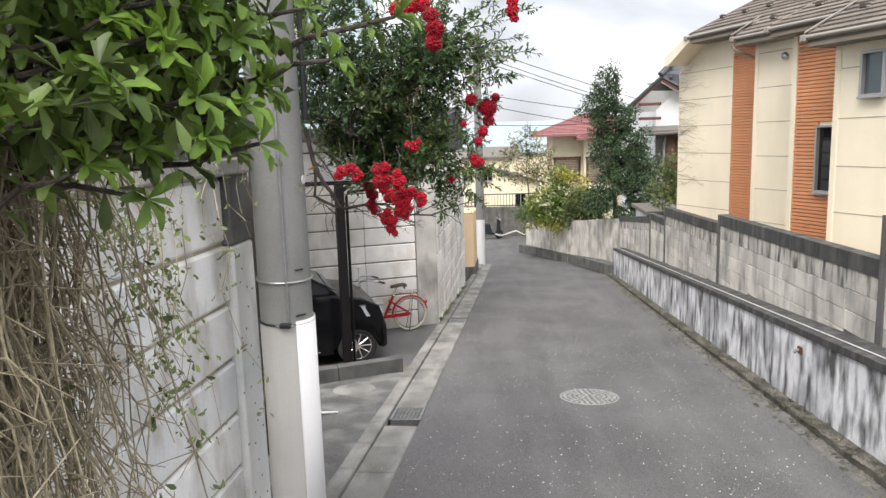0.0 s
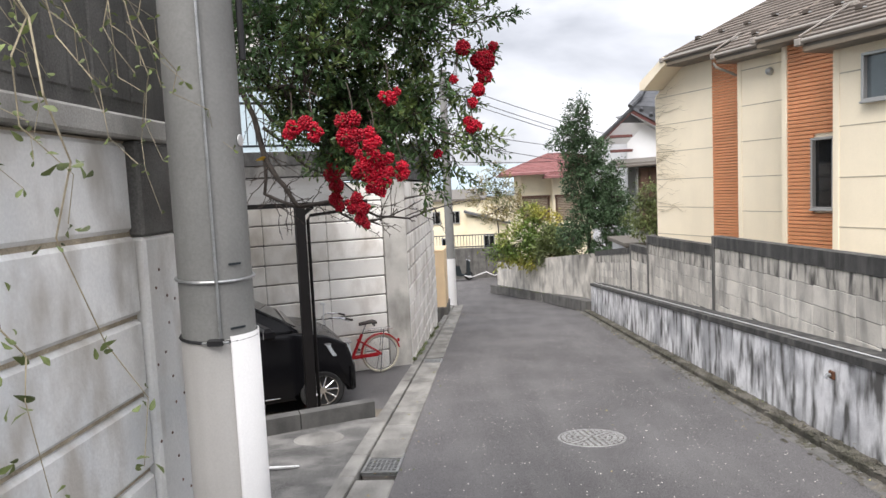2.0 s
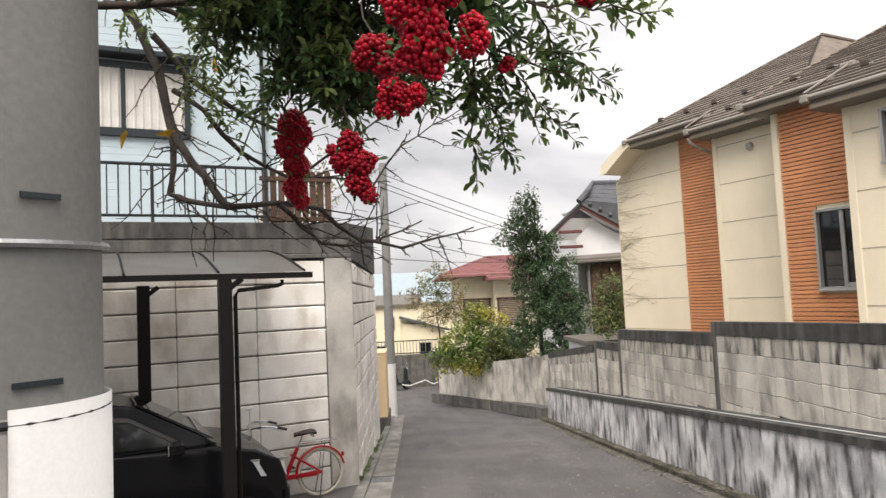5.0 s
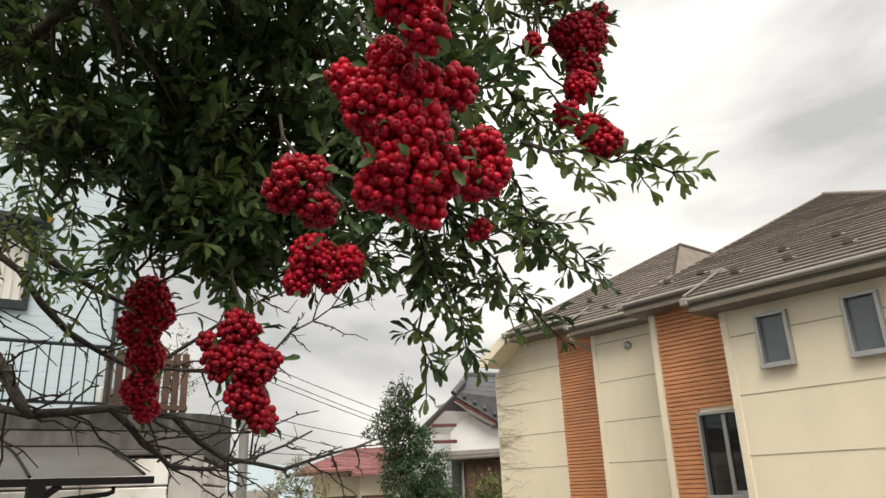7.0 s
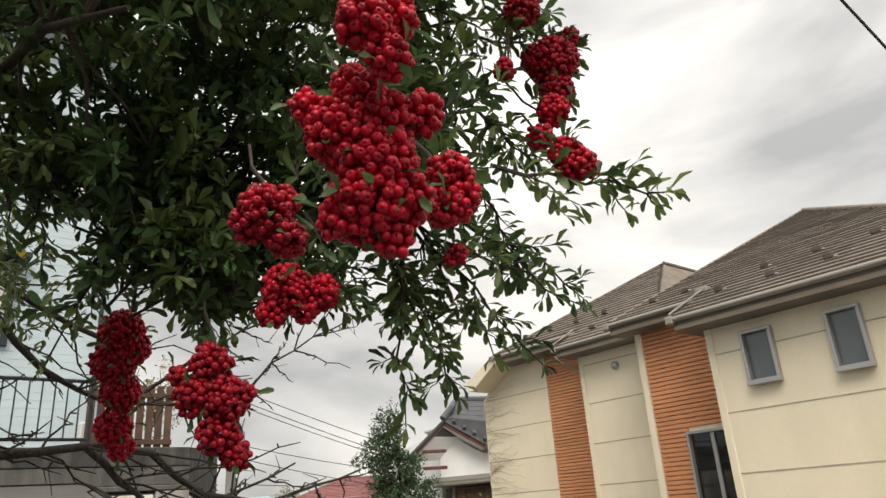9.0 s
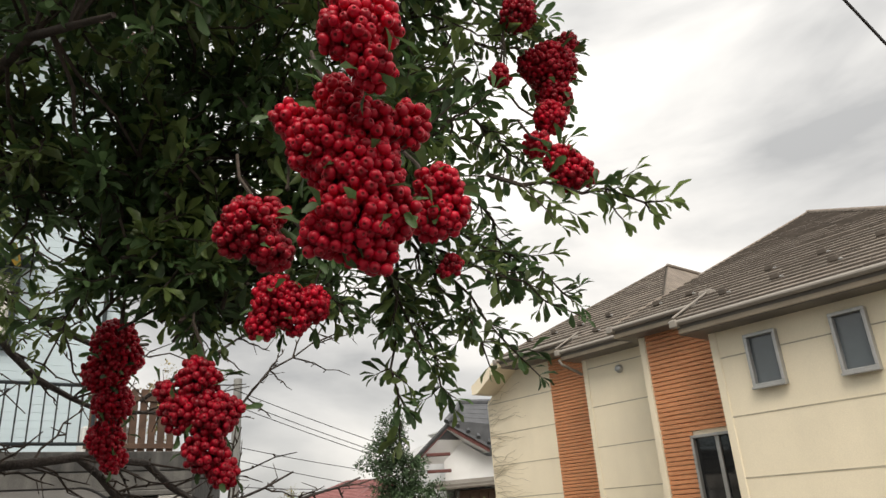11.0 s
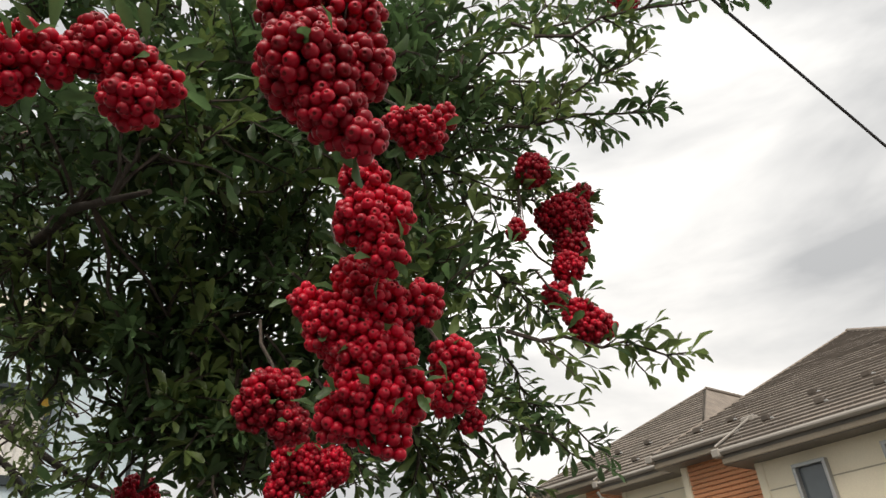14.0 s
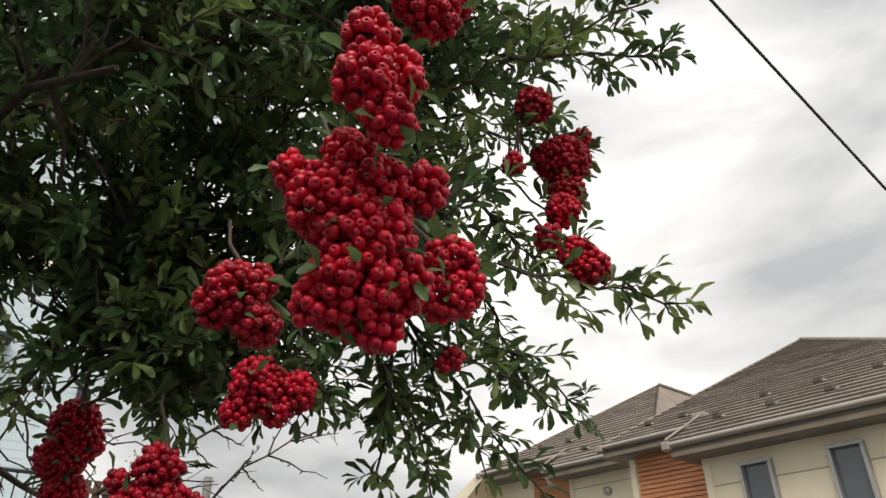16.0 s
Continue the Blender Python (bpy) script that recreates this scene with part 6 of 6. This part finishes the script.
def bare_tree():
    r = random.Random(23)
    t = thing("bare_tree", "leafless tree with crooked grey-brown branches and spur twigs", "tree", (0.03, 0.19, -0.02))
    lines = [([(-3.0, 5.6, -0.9), (-2.95, 5.55, 1.0), (-2.75, 5.4, 2.4), (-2.50, 5.20, 2.33)], 0.06, 0.03),
             ([(-2.75, 5.4, 2.4), (-2.50, 5.20, 2.29), (-2.40, 5.21, 2.11), (-2.32, 5.20, 1.92), (-2.27, 5.17, 1.71), (-2.17, 5.08, 1.55), (-2.08, 5.02, 1.44), (-2.03, 4.99, 1.38), (-1.88, 5.07, 1.40), (-1.75, 5.19, 1.39), (-1.63, 5.36, 1.29), (-1.46, 5.57, 1.26), (-1.30, 5.71, 1.31), (-1.13, 5.83, 1.36)], 0.022, 0.003),
             ([(-2.31, 5.22, 1.87), (-2.27, 5.19, 1.64), (-2.28, 5.17, 1.46), (-2.21, 5.14, 1.43), (-2.03, 4.99, 1.38)], 0.012, 0.009),
             ([(-2.41, 5.16, 2.20), (-2.25, 5.14, 2.12), (-2.15, 5.21, 2.05), (-2.05, 5.28, 1.93)], 0.012, 0.004),
             ([(-2.34, 5.20, 2.06), (-2.23, 5.24, 1.91), (-2.08, 5.26, 1.80), (-1.93, 5.36, 1.73), (-1.81, 5.47, 1.76)], 0.014, 0.005),
             ([(-2.28, 5.24, 1.86), (-2.16, 5.19, 1.77), (-2.04, 5.26, 1.62), (-1.90, 5.40, 1.55), (-1.72, 5.53, 1.56), (-1.56, 5.64, 1.53)], 0.011, 0.004),
             ([(-1.88, 5.07, 1.40), (-1.81, 5.14, 1.32), (-1.76, 5.25, 1.27), (-1.67, 5.31, 1.26), (-1.56, 5.46, 1.29), (-1.37, 5.65, 1.38)], 0.009, 0.003),
             ([(-1.81, 5.41, 1.58), (-1.67, 5.40, 1.68), (-1.55, 5.49, 1.78), (-1.38, 5.56, 1.87), (-1.28, 5.64, 1.95)], 0.006, 0.002),
             ([(-2.37, 5.18, 2.20), (-2.15, 5.27, 2.16), (-1.96, 5.33, 2.13), (-1.83, 5.45, 2.14)], 0.011, 0.004),
             ([(-1.58, 5.64, 1.53), (-1.45, 5.70, 1.72), (-1.30, 5.77, 1.83), (-1.15, 5.80, 2.06)], 0.005, 0.0015)]
    thin = bmesh.new()
    for pts, r0, r1 in lines:
        pts = [Vector(p) for p in pts]
        fine = []
        for a, b in zip(pts, pts[1:]):
            fine += [a, a.lerp(b, 0.5) + rnd_dir(r) * 0.008]
        fine.append(pts[-1])
        n = len(fine)
        part("branch", TB(fine, [(r0 + (r1 - r0) * i / (n - 1)) * r.uniform(0.92, 1.12) for i in range(n)], 8), BARK, t, soft=60)
        if r0 > 0.05:
            continue
        for i in range(1, n - 1):
            for _ in range(2):
                d = ((fine[i + 1] - fine[i]).normalized() * 0.6 + rnd_dir(r) * 0.8 + Vector((0.15, 0, 0.1))).normalized()
                L = r.uniform(0.05, 0.34)
                e = fine[i] + d * L
                tw = bend(fine[i], e, r, 0.07, 5)
                tube(thin, tw, [0.0035, 0.003, 0.0026, 0.0022, 0.0018, 0.0012], 5)
                for k in range(1, 5):
                    if r.random() < 0.8:
                        s = tw[k] + (d * 0.5 + rnd_dir(r)).normalized() * r.uniform(0.008, 0.022)
                        tube(thin, [tw[k], s], [0.0026, 0.002], 4)
                        if r.random() < 0.3:
                            s2 = s + (d * 0.5 + rnd_dir(r)).normalized() * r.uniform(0.02, 0.07)
                            tube(thin, [s, s2], [0.0015, 0.0009], 4)
    part("spur_twig", thin, TWIG, t)
    lv = Leaves(0.2, 0.2, 0.1)
    for p in ((-2.3, 5.1, 1.66), (-2.12, 5.2, 1.98), (-2.4, 5.05, 1.60)):
        lv.add(Vector(p), rnd_dir(r), rnd_dir(r), 0.07)
    lv.done("dead_leaf", YELLOW_LEAF, t, "last yellow dead leaf")
    green = Leaves(0.17, 0.3, 0.15)
    for a, b in (((-2.5, 5.0, 2.4), (-2.55, 4.95, 1.75)), ((-2.2, 5.1, 2.2), (-2.1, 5.08, 1.75)), ((-2.1, 5.1, 2.0), (-2.0, 5.1, 1.65)), ((-2.6, 5.1, 2.3), (-2.7, 5.0, 1.9)), ((-2.4, 5.1, 2.3), (-2.38, 5.0, 1.95))):
        for _ in range(4):
            o = rnd_dir(r) * 0.07
            leafy(green, bend(Vector(a) + o, Vector(b) + rnd_dir(r) * 0.09, r, 0.15, 5), r, 0.035, 0.013)
    green.done("foliage", LEAF_PALE, t)


bare_tree()


def azalea():
    r = random.Random(5)
    t = thing("azalea", "evergreen azalea spilling over the wall, bright green leaf rosettes", "shrub", (0.07, 0.21, -0.07))
    lv, dark = Leaves(0.17, 0.35, 0.18), Leaves(0.18, 0.3, 0.15)
    heads = [(-1.00, 1.21, 2.09), (-1.09, 1.14, 2.02), (-1.24, 1.02, 1.91), (-1.28, 0.87, 1.97), (-1.21, 1.09, 1.96), (-1.29, 0.98, 2.04), (-1.13, 1.16, 2.10), (-1.24, 1.01, 2.08), (-1.34, 0.90, 1.88), (-1.31, 0.98, 1.83), (-1.20, 1.12, 1.90),
             (-1.05, 1.22, 2.15), (-1.15, 1.1, 2.17), (-1.3, 1.0, 2.15), (-1.4, 1.1, 2.0), (-1.45, 1.0, 1.95), (-1.4, 0.95, 2.1), (-1.35, 1.2, 2.12), (-1.2, 1.3, 2.16), (-1.5, 1.2, 2.1), (-1.45, 1.3, 1.98), (-1.3, 1.3, 1.95)]
    heads += [(r.uniform(-1.5, -1.2), r.uniform(0.95, 1.2), r.uniform(1.90, 2.2)) for _ in range(60)]
    for h_ in heads:
        h_ = Vector(h_)
        base = h_ + Vector((-0.22, 0.06, -0.01)) + rnd_dir(r) * 0.05
        pts = bend(base, h_, r, 0.1, 4)
        part("stem", TB(pts, [0.006, 0.005, 0.0045, 0.004, 0.003], 6), BARK, t)
        ax = (h_ - base).normalized()
        n = r.randint(8, 11)
        for i in range(n):
            a = i * 2.4 + r.uniform(-0.3, 0.3)
            side = Matrix.Rotation(a, 3, ax) @ ax.cross(Vector((0, 0.2, 1))).normalized()
            lv.add(h_, ax * r.uniform(0.25, 0.9) + side * r.uniform(0.6, 1.0) + Vector((0, 0, 0.08)), ax + Vector((0, 0, 0.6)), r.uniform(0.034, 0.062))
        for k in (1, 2, 3):
            for _ in range(3):
                side = ax.cross(rnd_dir(r)).normalized()
                dark.add(pts[k], side + ax * 0.3, Vector((0, 0, 1)) + rnd_dir(r) * 0.3, r.uniform(0.035, 0.062))
    for _ in range(260):
        p = Vector((-1.48, 1.12, 2.06)) + Vector((r.uniform(-0.42, 0.24), r.uniform(-0.34, 0.30), r.uniform(-0.17, 0.20)))
        for _ in range(6):
            dark.add(p, rnd_dir(r), Vector((0, 0, 1)) + rnd_dir(r) * 0.4, r.uniform(0.038, 0.066))
    for _ in range(110):
        p = Vector((-1.62, 1.05, 2.02)) + Vector((r.uniform(-0.4, 0.25), r.uniform(-0.4, 0.35), r.uniform(-0.16, 0.2)))
        for _ in range(6):
            dark.add(p, rnd_dir(r), Vector((0, 0, 1)) + rnd_dir(r) * 0.4, r.uniform(0.038, 0.066))
    for a, b in (((-2.4, 0.9, 2.35), (-1.4, 1.05, 2.0)), ((-2.4, 1.3, 2.35), (-1.35, 1.2, 2.05)), ((-2.4, 0.6, 2.35), (-1.45, 0.9, 1.95)), ((-2.45, 1.0, 2.2), (-1.3, 1.1, 2.14))):
        part("branch", TB(bend(a, b, r, 0.08, 5), [0.014, 0.012, 0.010, 0.009, 0.008, 0.006], 6), BARK, t)
    lv.done("rosette_leaf", AZALEA, t)
    dark.done("foliage", AZALEA_OLD, t)


azalea()


def hanging_vine():
    r = random.Random(8)
    t = thing("hanging_vine", "curtain of dry brown vine stems hanging over the panel wall", "vine")
    dry, green = bmesh.new(), Leaves(0.22, 0.2, 0.1)
    thin = bmesh.new()
    for i in range(650):
        x, yy = r.uniform(-1.92, -1.48), r.uniform(0.80, 1.45)
        top = Vector((x, yy, r.uniform(1.85, 2.1)))
        bot = top + Vector((r.uniform(-0.05, 0.12), r.uniform(-0.08, 0.22), -r.uniform(0.5, 1.35)))
        pts = bend(top, bot, r, 0.07, 7)
        tube(dry, pts, [0.0022] * 5 + [0.0018, 0.0014, 0.001], 4)
        for k in range(1, 7):
            for _ in range(2):
                d = (rnd_dir(r) + Vector((0, 0, -0.7))).normalized()
                tube(thin, [pts[k], pts[k] + d * r.uniform(0.03, 0.12)], [0.0015, 0.0008], 3)
    for i in range(60):
        x, yy = r.uniform(-2.1, -1.6), r.uniform(1.2, 2.3)
        top = Vector((x, yy, r.uniform(1.7, 2.0)))
        bot = top + Vector((r.uniform(0.0, 0.15), r.uniform(0.0, 0.3), -r.uniform(0.3, 1.1)))
        pts = bend(top, bot, r, 0.10, 7)
        tube(dry, pts, [0.002] * 5 + [0.0015, 0.001, 0.001], 4)
        for k in range(2, 8):
            for _ in range(4):
                green.add(pts[min(k, 7)] + rnd_dir(r) * 0.02, rnd_dir(r) + Vector((0, 0, -0.5)), rnd_dir(r), r.uniform(0.018, 0.034))
    for i in range(22):
        top = Vector((r.uniform(-2.25, -2.0), r.uniform(2.2, 3.6), r.uniform(2.0, 2.4)))
        bot = top + Vector((r.uniform(0.05, 0.25), r.uniform(-0.1, 0.35), -r.uniform(0.2, 0.75)))
        pts = bend(top, bot, r, 0.14, 6)
        tube(dry, pts, [0.002] * 4 + [0.0015, 0.001, 0.001], 4)
        for k in range(1, 7):
            for _ in range(2):
                green.add(pts[k], rnd_dir(r), rnd_dir(r), r.uniform(0.016, 0.030))
    part("stem", dry, DRYTWIG, t)
    part("side_stem", thin, DRYTWIG, t)
    green.done("foliage", OLIVE, t)


hanging_vine()


def tree(name, label, at, h_, blobs, mat, leaf, n, seed, trunk_r=0.09, blunt=False, lean=(0, 0)):
    """A tapered trunk with limbs, and a crown of many small leaves gathered in clumps."""
    r = random.Random(seed)
    t = thing(name, label, "tree" if h_ > 2.5 else "shrub")
    at = Vector(at)
    top = at + Vector((lean[0], lean[1], h_))
    pts = bend(at, top, r, 0.05, 6)
    wood = TB(pts, [trunk_r * (1 - 0.85 * i / 6) for i in range(7)], 8)
    limbs = bmesh.new()
    lv = Leaves(0.24, 0.25, 0.1, blunt)
    ragged = []
    for c, rad in blobs:
        ragged.append((c, tuple(q * 0.9 for q in rad)))
        for _ in range(4):
            d = rnd_dir(r)
            k = r.uniform(0.25, 0.5)
            ragged.append((tuple(c[i] + d[i] * rad[i] * r.uniform(0.75, 1.1) for i in range(3)), tuple(q * k for q in rad)))
    tot = sum(b[1][0] * b[1][1] * b[1][2] for b in ragged)
    for c, rad in ragged:
        c = Vector(c)
        base = min(pts, key=lambda p: (p - c).length)
        tube(limbs, bend(base, c, r, 0.1, 4), [trunk_r * 0.35, trunk_r * 0.3, trunk_r * 0.22, trunk_r * 0.15, trunk_r * 0.1], 5)
        k = int(n * rad[0] * rad[1] * rad[2] / tot / 14)
        for _ in range(k):
            d = rnd_dir(r)
            p = c + Vector((d.x * rad[0], d.y * rad[1], d.z * rad[2])) * r.uniform(0.3, 1.08) ** 0.5
            if r.random() < 0.25:
                tube(limbs, [c.lerp(p, 0.3), p], [0.012, 0.005], 4)
            for _ in range(14):
                lv.add(p + rnd_dir(r) * leaf * 2.0 * r.random(), d * 0.5 + rnd_dir(r) + Vector((0, 0, -0.2)), Vector((0, 0, 1)) + rnd_dir(r) * 0.9, leaf * r.uniform(0.5, 1.15))
    part("trunk", wood, BARK, t, soft=60)
    part("limb", limbs, BARK, t)
    lv.done("crown", mat, t)


tree("evergreen_tree", "tall dark evergreen tree behind the garden wall", (2.3, 22.8, -1.6), 5.2,
     [((2.0, 22.6, 3.35), (0.45, 0.45, 0.55)), ((1.75, 22.5, 2.75), (0.6, 0.5, 0.5)), ((2.2, 22.6, 2.3), (0.75, 0.6, 0.6)), ((2.5, 22.5, 1.5), (0.75, 0.6, 0.6)), ((1.95, 22.4, 1.3), (0.55, 0.5, 0.6)), ((2.55, 22.5, 0.7), (0.65, 0.6, 0.55)), ((2.1, 22.4, 0.3), (0.55, 0.5, 0.5)), ((2.9, 22.6, 1.1), (0.4, 0.4, 0.5)), ((1.75, 22.4, -0.2), (0.5, 0.4, 0.5)), ((2.95, 22.3, 0.7), (0.6, 0.5, 0.6)), ((3.0, 22.3, 0.0), (0.6, 0.5, 0.6)), ((2.7, 22.3, -0.6), (0.6, 0.5, 0.5))],
     TREE_LEAF, 0.085, 30000, 31)
tree("hedge_shrub", "bushy shrub with yellowing leaves over the garden wall", (0.9, 26.6, -2.4), 2.4,
     [((0.3, 26.2, -0.65), (0.85, 0.5, 0.75)), ((1.15, 26.2, -0.2), (0.85, 0.5, 0.80)), ((-0.2, 26.6, -1.05), (0.6, 0.4, 0.55)), ((0.8, 26.0, -1.15), (0.9, 0.4, 0.5)), ((0.8, 26.3, 0.3), (0.5, 0.4, 0.4))],
     AUTUMN, 0.13, 7000, 33, 0.05)
tree("garden_shrub", "green leafy shrub over the garden wall", (1.8, 25.0, -2.2), 2.2,
     [((1.45, 25.3, -0.5), (0.6, 0.5, 0.55)), ((1.9, 25.0, -0.75), (0.55, 0.5, 0.5)), ((1.25, 25.4, -0.95), (0.5, 0.4, 0.45))],
     OLIVE, 0.10, 6500, 34, 0.05)
tree("russet_tree", "thin tree with russet autumn leaves", (-0.4, 30.3, -2.6), 4.4,
     [((-0.4, 30, 1.75), (0.8, 0.6, 0.55)), ((-0.9, 30, 1.0), (0.9, 0.6, 0.6)), ((0.2, 30, 1.1), (0.8, 0.6, 0.6)), ((-0.3, 30, 0.3), (1.0, 0.6, 0.55)), ((0.5, 30, 0.3), (0.7, 0.6, 0.6))],
     RUSSET, 0.08, 6500, 35, 0.05)
tree("olive_shrub", "feathery olive-green shrub beside the white house", (3.1, 17.9, -1.2), 2.4,
     [((2.95, 17.7, 1.0), (0.35, 0.35, 0.4)), ((2.75, 17.6, 0.6), (0.4, 0.35, 0.35)), ((3.1, 17.6, 0.45), (0.35, 0.35, 0.4)), ((2.7, 17.5, 0.25), (0.3, 0.3, 0.25))],
     OLIVE, 0.07, 3600, 36, 0.03)
tree("terrace_shrub", "thin pale shrub on the terrace corner", (-2.75, 13.6, 1.9), 1.4,
     [((-2.75, 13.6, 2.95), (0.25, 0.25, 0.4)), ((-2.65, 13.5, 2.6), (0.25, 0.25, 0.3))], RUSSET, 0.05, 900, 37, 0.02)


def climber():
    r = random.Random(40)
    t = thing("climbing_vine", "bare thin vine creeping over the cream siding", "vine", rz=24.6)
    bm = bmesh.new()
    for i in range(46):
        y0 = 13.78
        z0 = r.uniform(0.6, 3.3)
        a = Vector((9.395, y0, z0))
        b = a + Vector((0, -r.uniform(0.25, 1.0), r.uniform(-0.25, 0.35)))
        p = bend(a, b, r, 0.12, 6)
        for q in p:
            q.x = 9.395
        tube(bm, p, [0.004, 0.004, 0.003, 0.003, 0.002, 0.002, 0.0015], 4)
    part("stem", bm, DRYTWIG, t)


climber()


def litter():
    """Fallen leaves and small stones along the gutters."""
    r = random.Random(50)
    lv = Leaves(0.3, 0.3, 0.2, False)
    for _ in range(420):
        yy = r.uniform(2, 22)
        x = r.choice((r.uniform(1.45, 1.8), r.uniform(-2.05, -1.6), r.uniform(-1.6, 1.5) if r.random() < 0.35 else r.uniform(1.6, 2.0)))
        z = gz(yy) + (0.118 if x > 1.8 else 0.018)
        lv.add(Vector((x, yy, z)), Vector((r.uniform(-1, 1), r.uniform(-1, 1), 0.1)), Vector((0, 0, 1)) + rnd_dir(r) * 0.5, r.uniform(0.012, 0.035))
    rg = random.Random(51)
    vs, fs = [], []
    for _ in range(2600):
        x, yy = rg.uniform(-1.7, 1.6), 3.0 + 14 * rg.random() ** 1.6
        z, q, a = gz(yy) + 0.002, rg.uniform(0.003, 0.009), rg.uniform(0, 6.3)
        k = len(vs)
        for b in (0, 1.7, 2.9, 4.6):
            vs.append((x + q * math.cos(a + b), yy + q * math.sin(a + b) * 1.2, z))
        vs.append((x, yy, z + q * 0.6))
        fs += [(k, k + 1, k + 4), (k + 1, k + 2, k + 4), (k + 2, k + 3, k + 4), (k + 3, k, k + 4)]
    tagged(raw("road_grit", vs, fs, GRIT_M), "pale grit and tiny stone chips strewn on the asphalt", "grit", kind="stuff")
    vs, fs = [], []
    for _ in range(5200):
        yy = rg.uniform(3, 22)
        x = 1.90 + rg.gauss(0, 0.085)
        if x > 2.0 or x < 1.62:
            continue
        z, q, a = gz(yy) + (0.07 if x > 1.86 else 0.006), rg.uniform(0.008, 0.030), rg.uniform(0, 6.3)
        k = len(vs)
        for b in (0, 1.2, 2.3, 3.6, 5.1):
            w = q * rg.uniform(0.6, 1.3)
            vs.append((x + w * math.cos(a + b), yy + w * math.sin(a + b) * 1.4, z))
        vs.append((x, yy, z + q * rg.uniform(0.3, 0.8)))
        fs += [(k + i, k + (i + 1) % 5, k + 5) for i in range(5)]
    tagged(raw("gutter_dirt", vs, fs, MOSS), "dark crumbly dirt and moss heaped along the wall footing", "dirt", kind="stuff")
    o = lv.done("leaf_litter", RUSSET, None, "scattered small fallen leaves along the gutters")
    tagged(o, category="litter")


litter()


def weeds():
    """Small tufts growing out of the joints at the foot of the walls."""
    r = random.Random(61)
    lv = Leaves(0.16, 0.2, 0.2, False)
    for _ in range(90):
        side = r.random()
        if side < 0.7:
            x, yy, lift = -2.17 + r.uniform(-0.03, 0.04), 12.5 + 6.3 * r.random() ** 1.3, 0.05
        else:
            x, yy, lift = 2.26 - 0.37 * (k := r.random()) * 7.4, 21.9 + 7.0 * k, 0.30
        for _ in range(r.randint(5, 12)):
            d = Vector((r.uniform(-0.8, 0.8), r.uniform(-0.8, 0.8), r.uniform(0.5, 1.2)))
            lv.add(Vector((x, yy, gz(yy) + lift)) + d * 0.01, d, rnd_dir(r), r.uniform(0.02, 0.06))
    tagged(lv.done("weeds", OLIVE, None, "small green weeds sprouting at the foot of the walls"), category="weeds")


weeds()
tb = thing("broken_stick", "short pale broken stick lying on the driveway", "stick")
part("stick", TB([(-2.95, 6.95, gz(6.95) + 0.02), (-2.8, 6.93, gz(6.93) + 0.025), (-2.62, 6.98, gz(6.98) + 0.02)], [0.012, 0.016, 0.008], 6), WHITE_PLASTIC, tb)
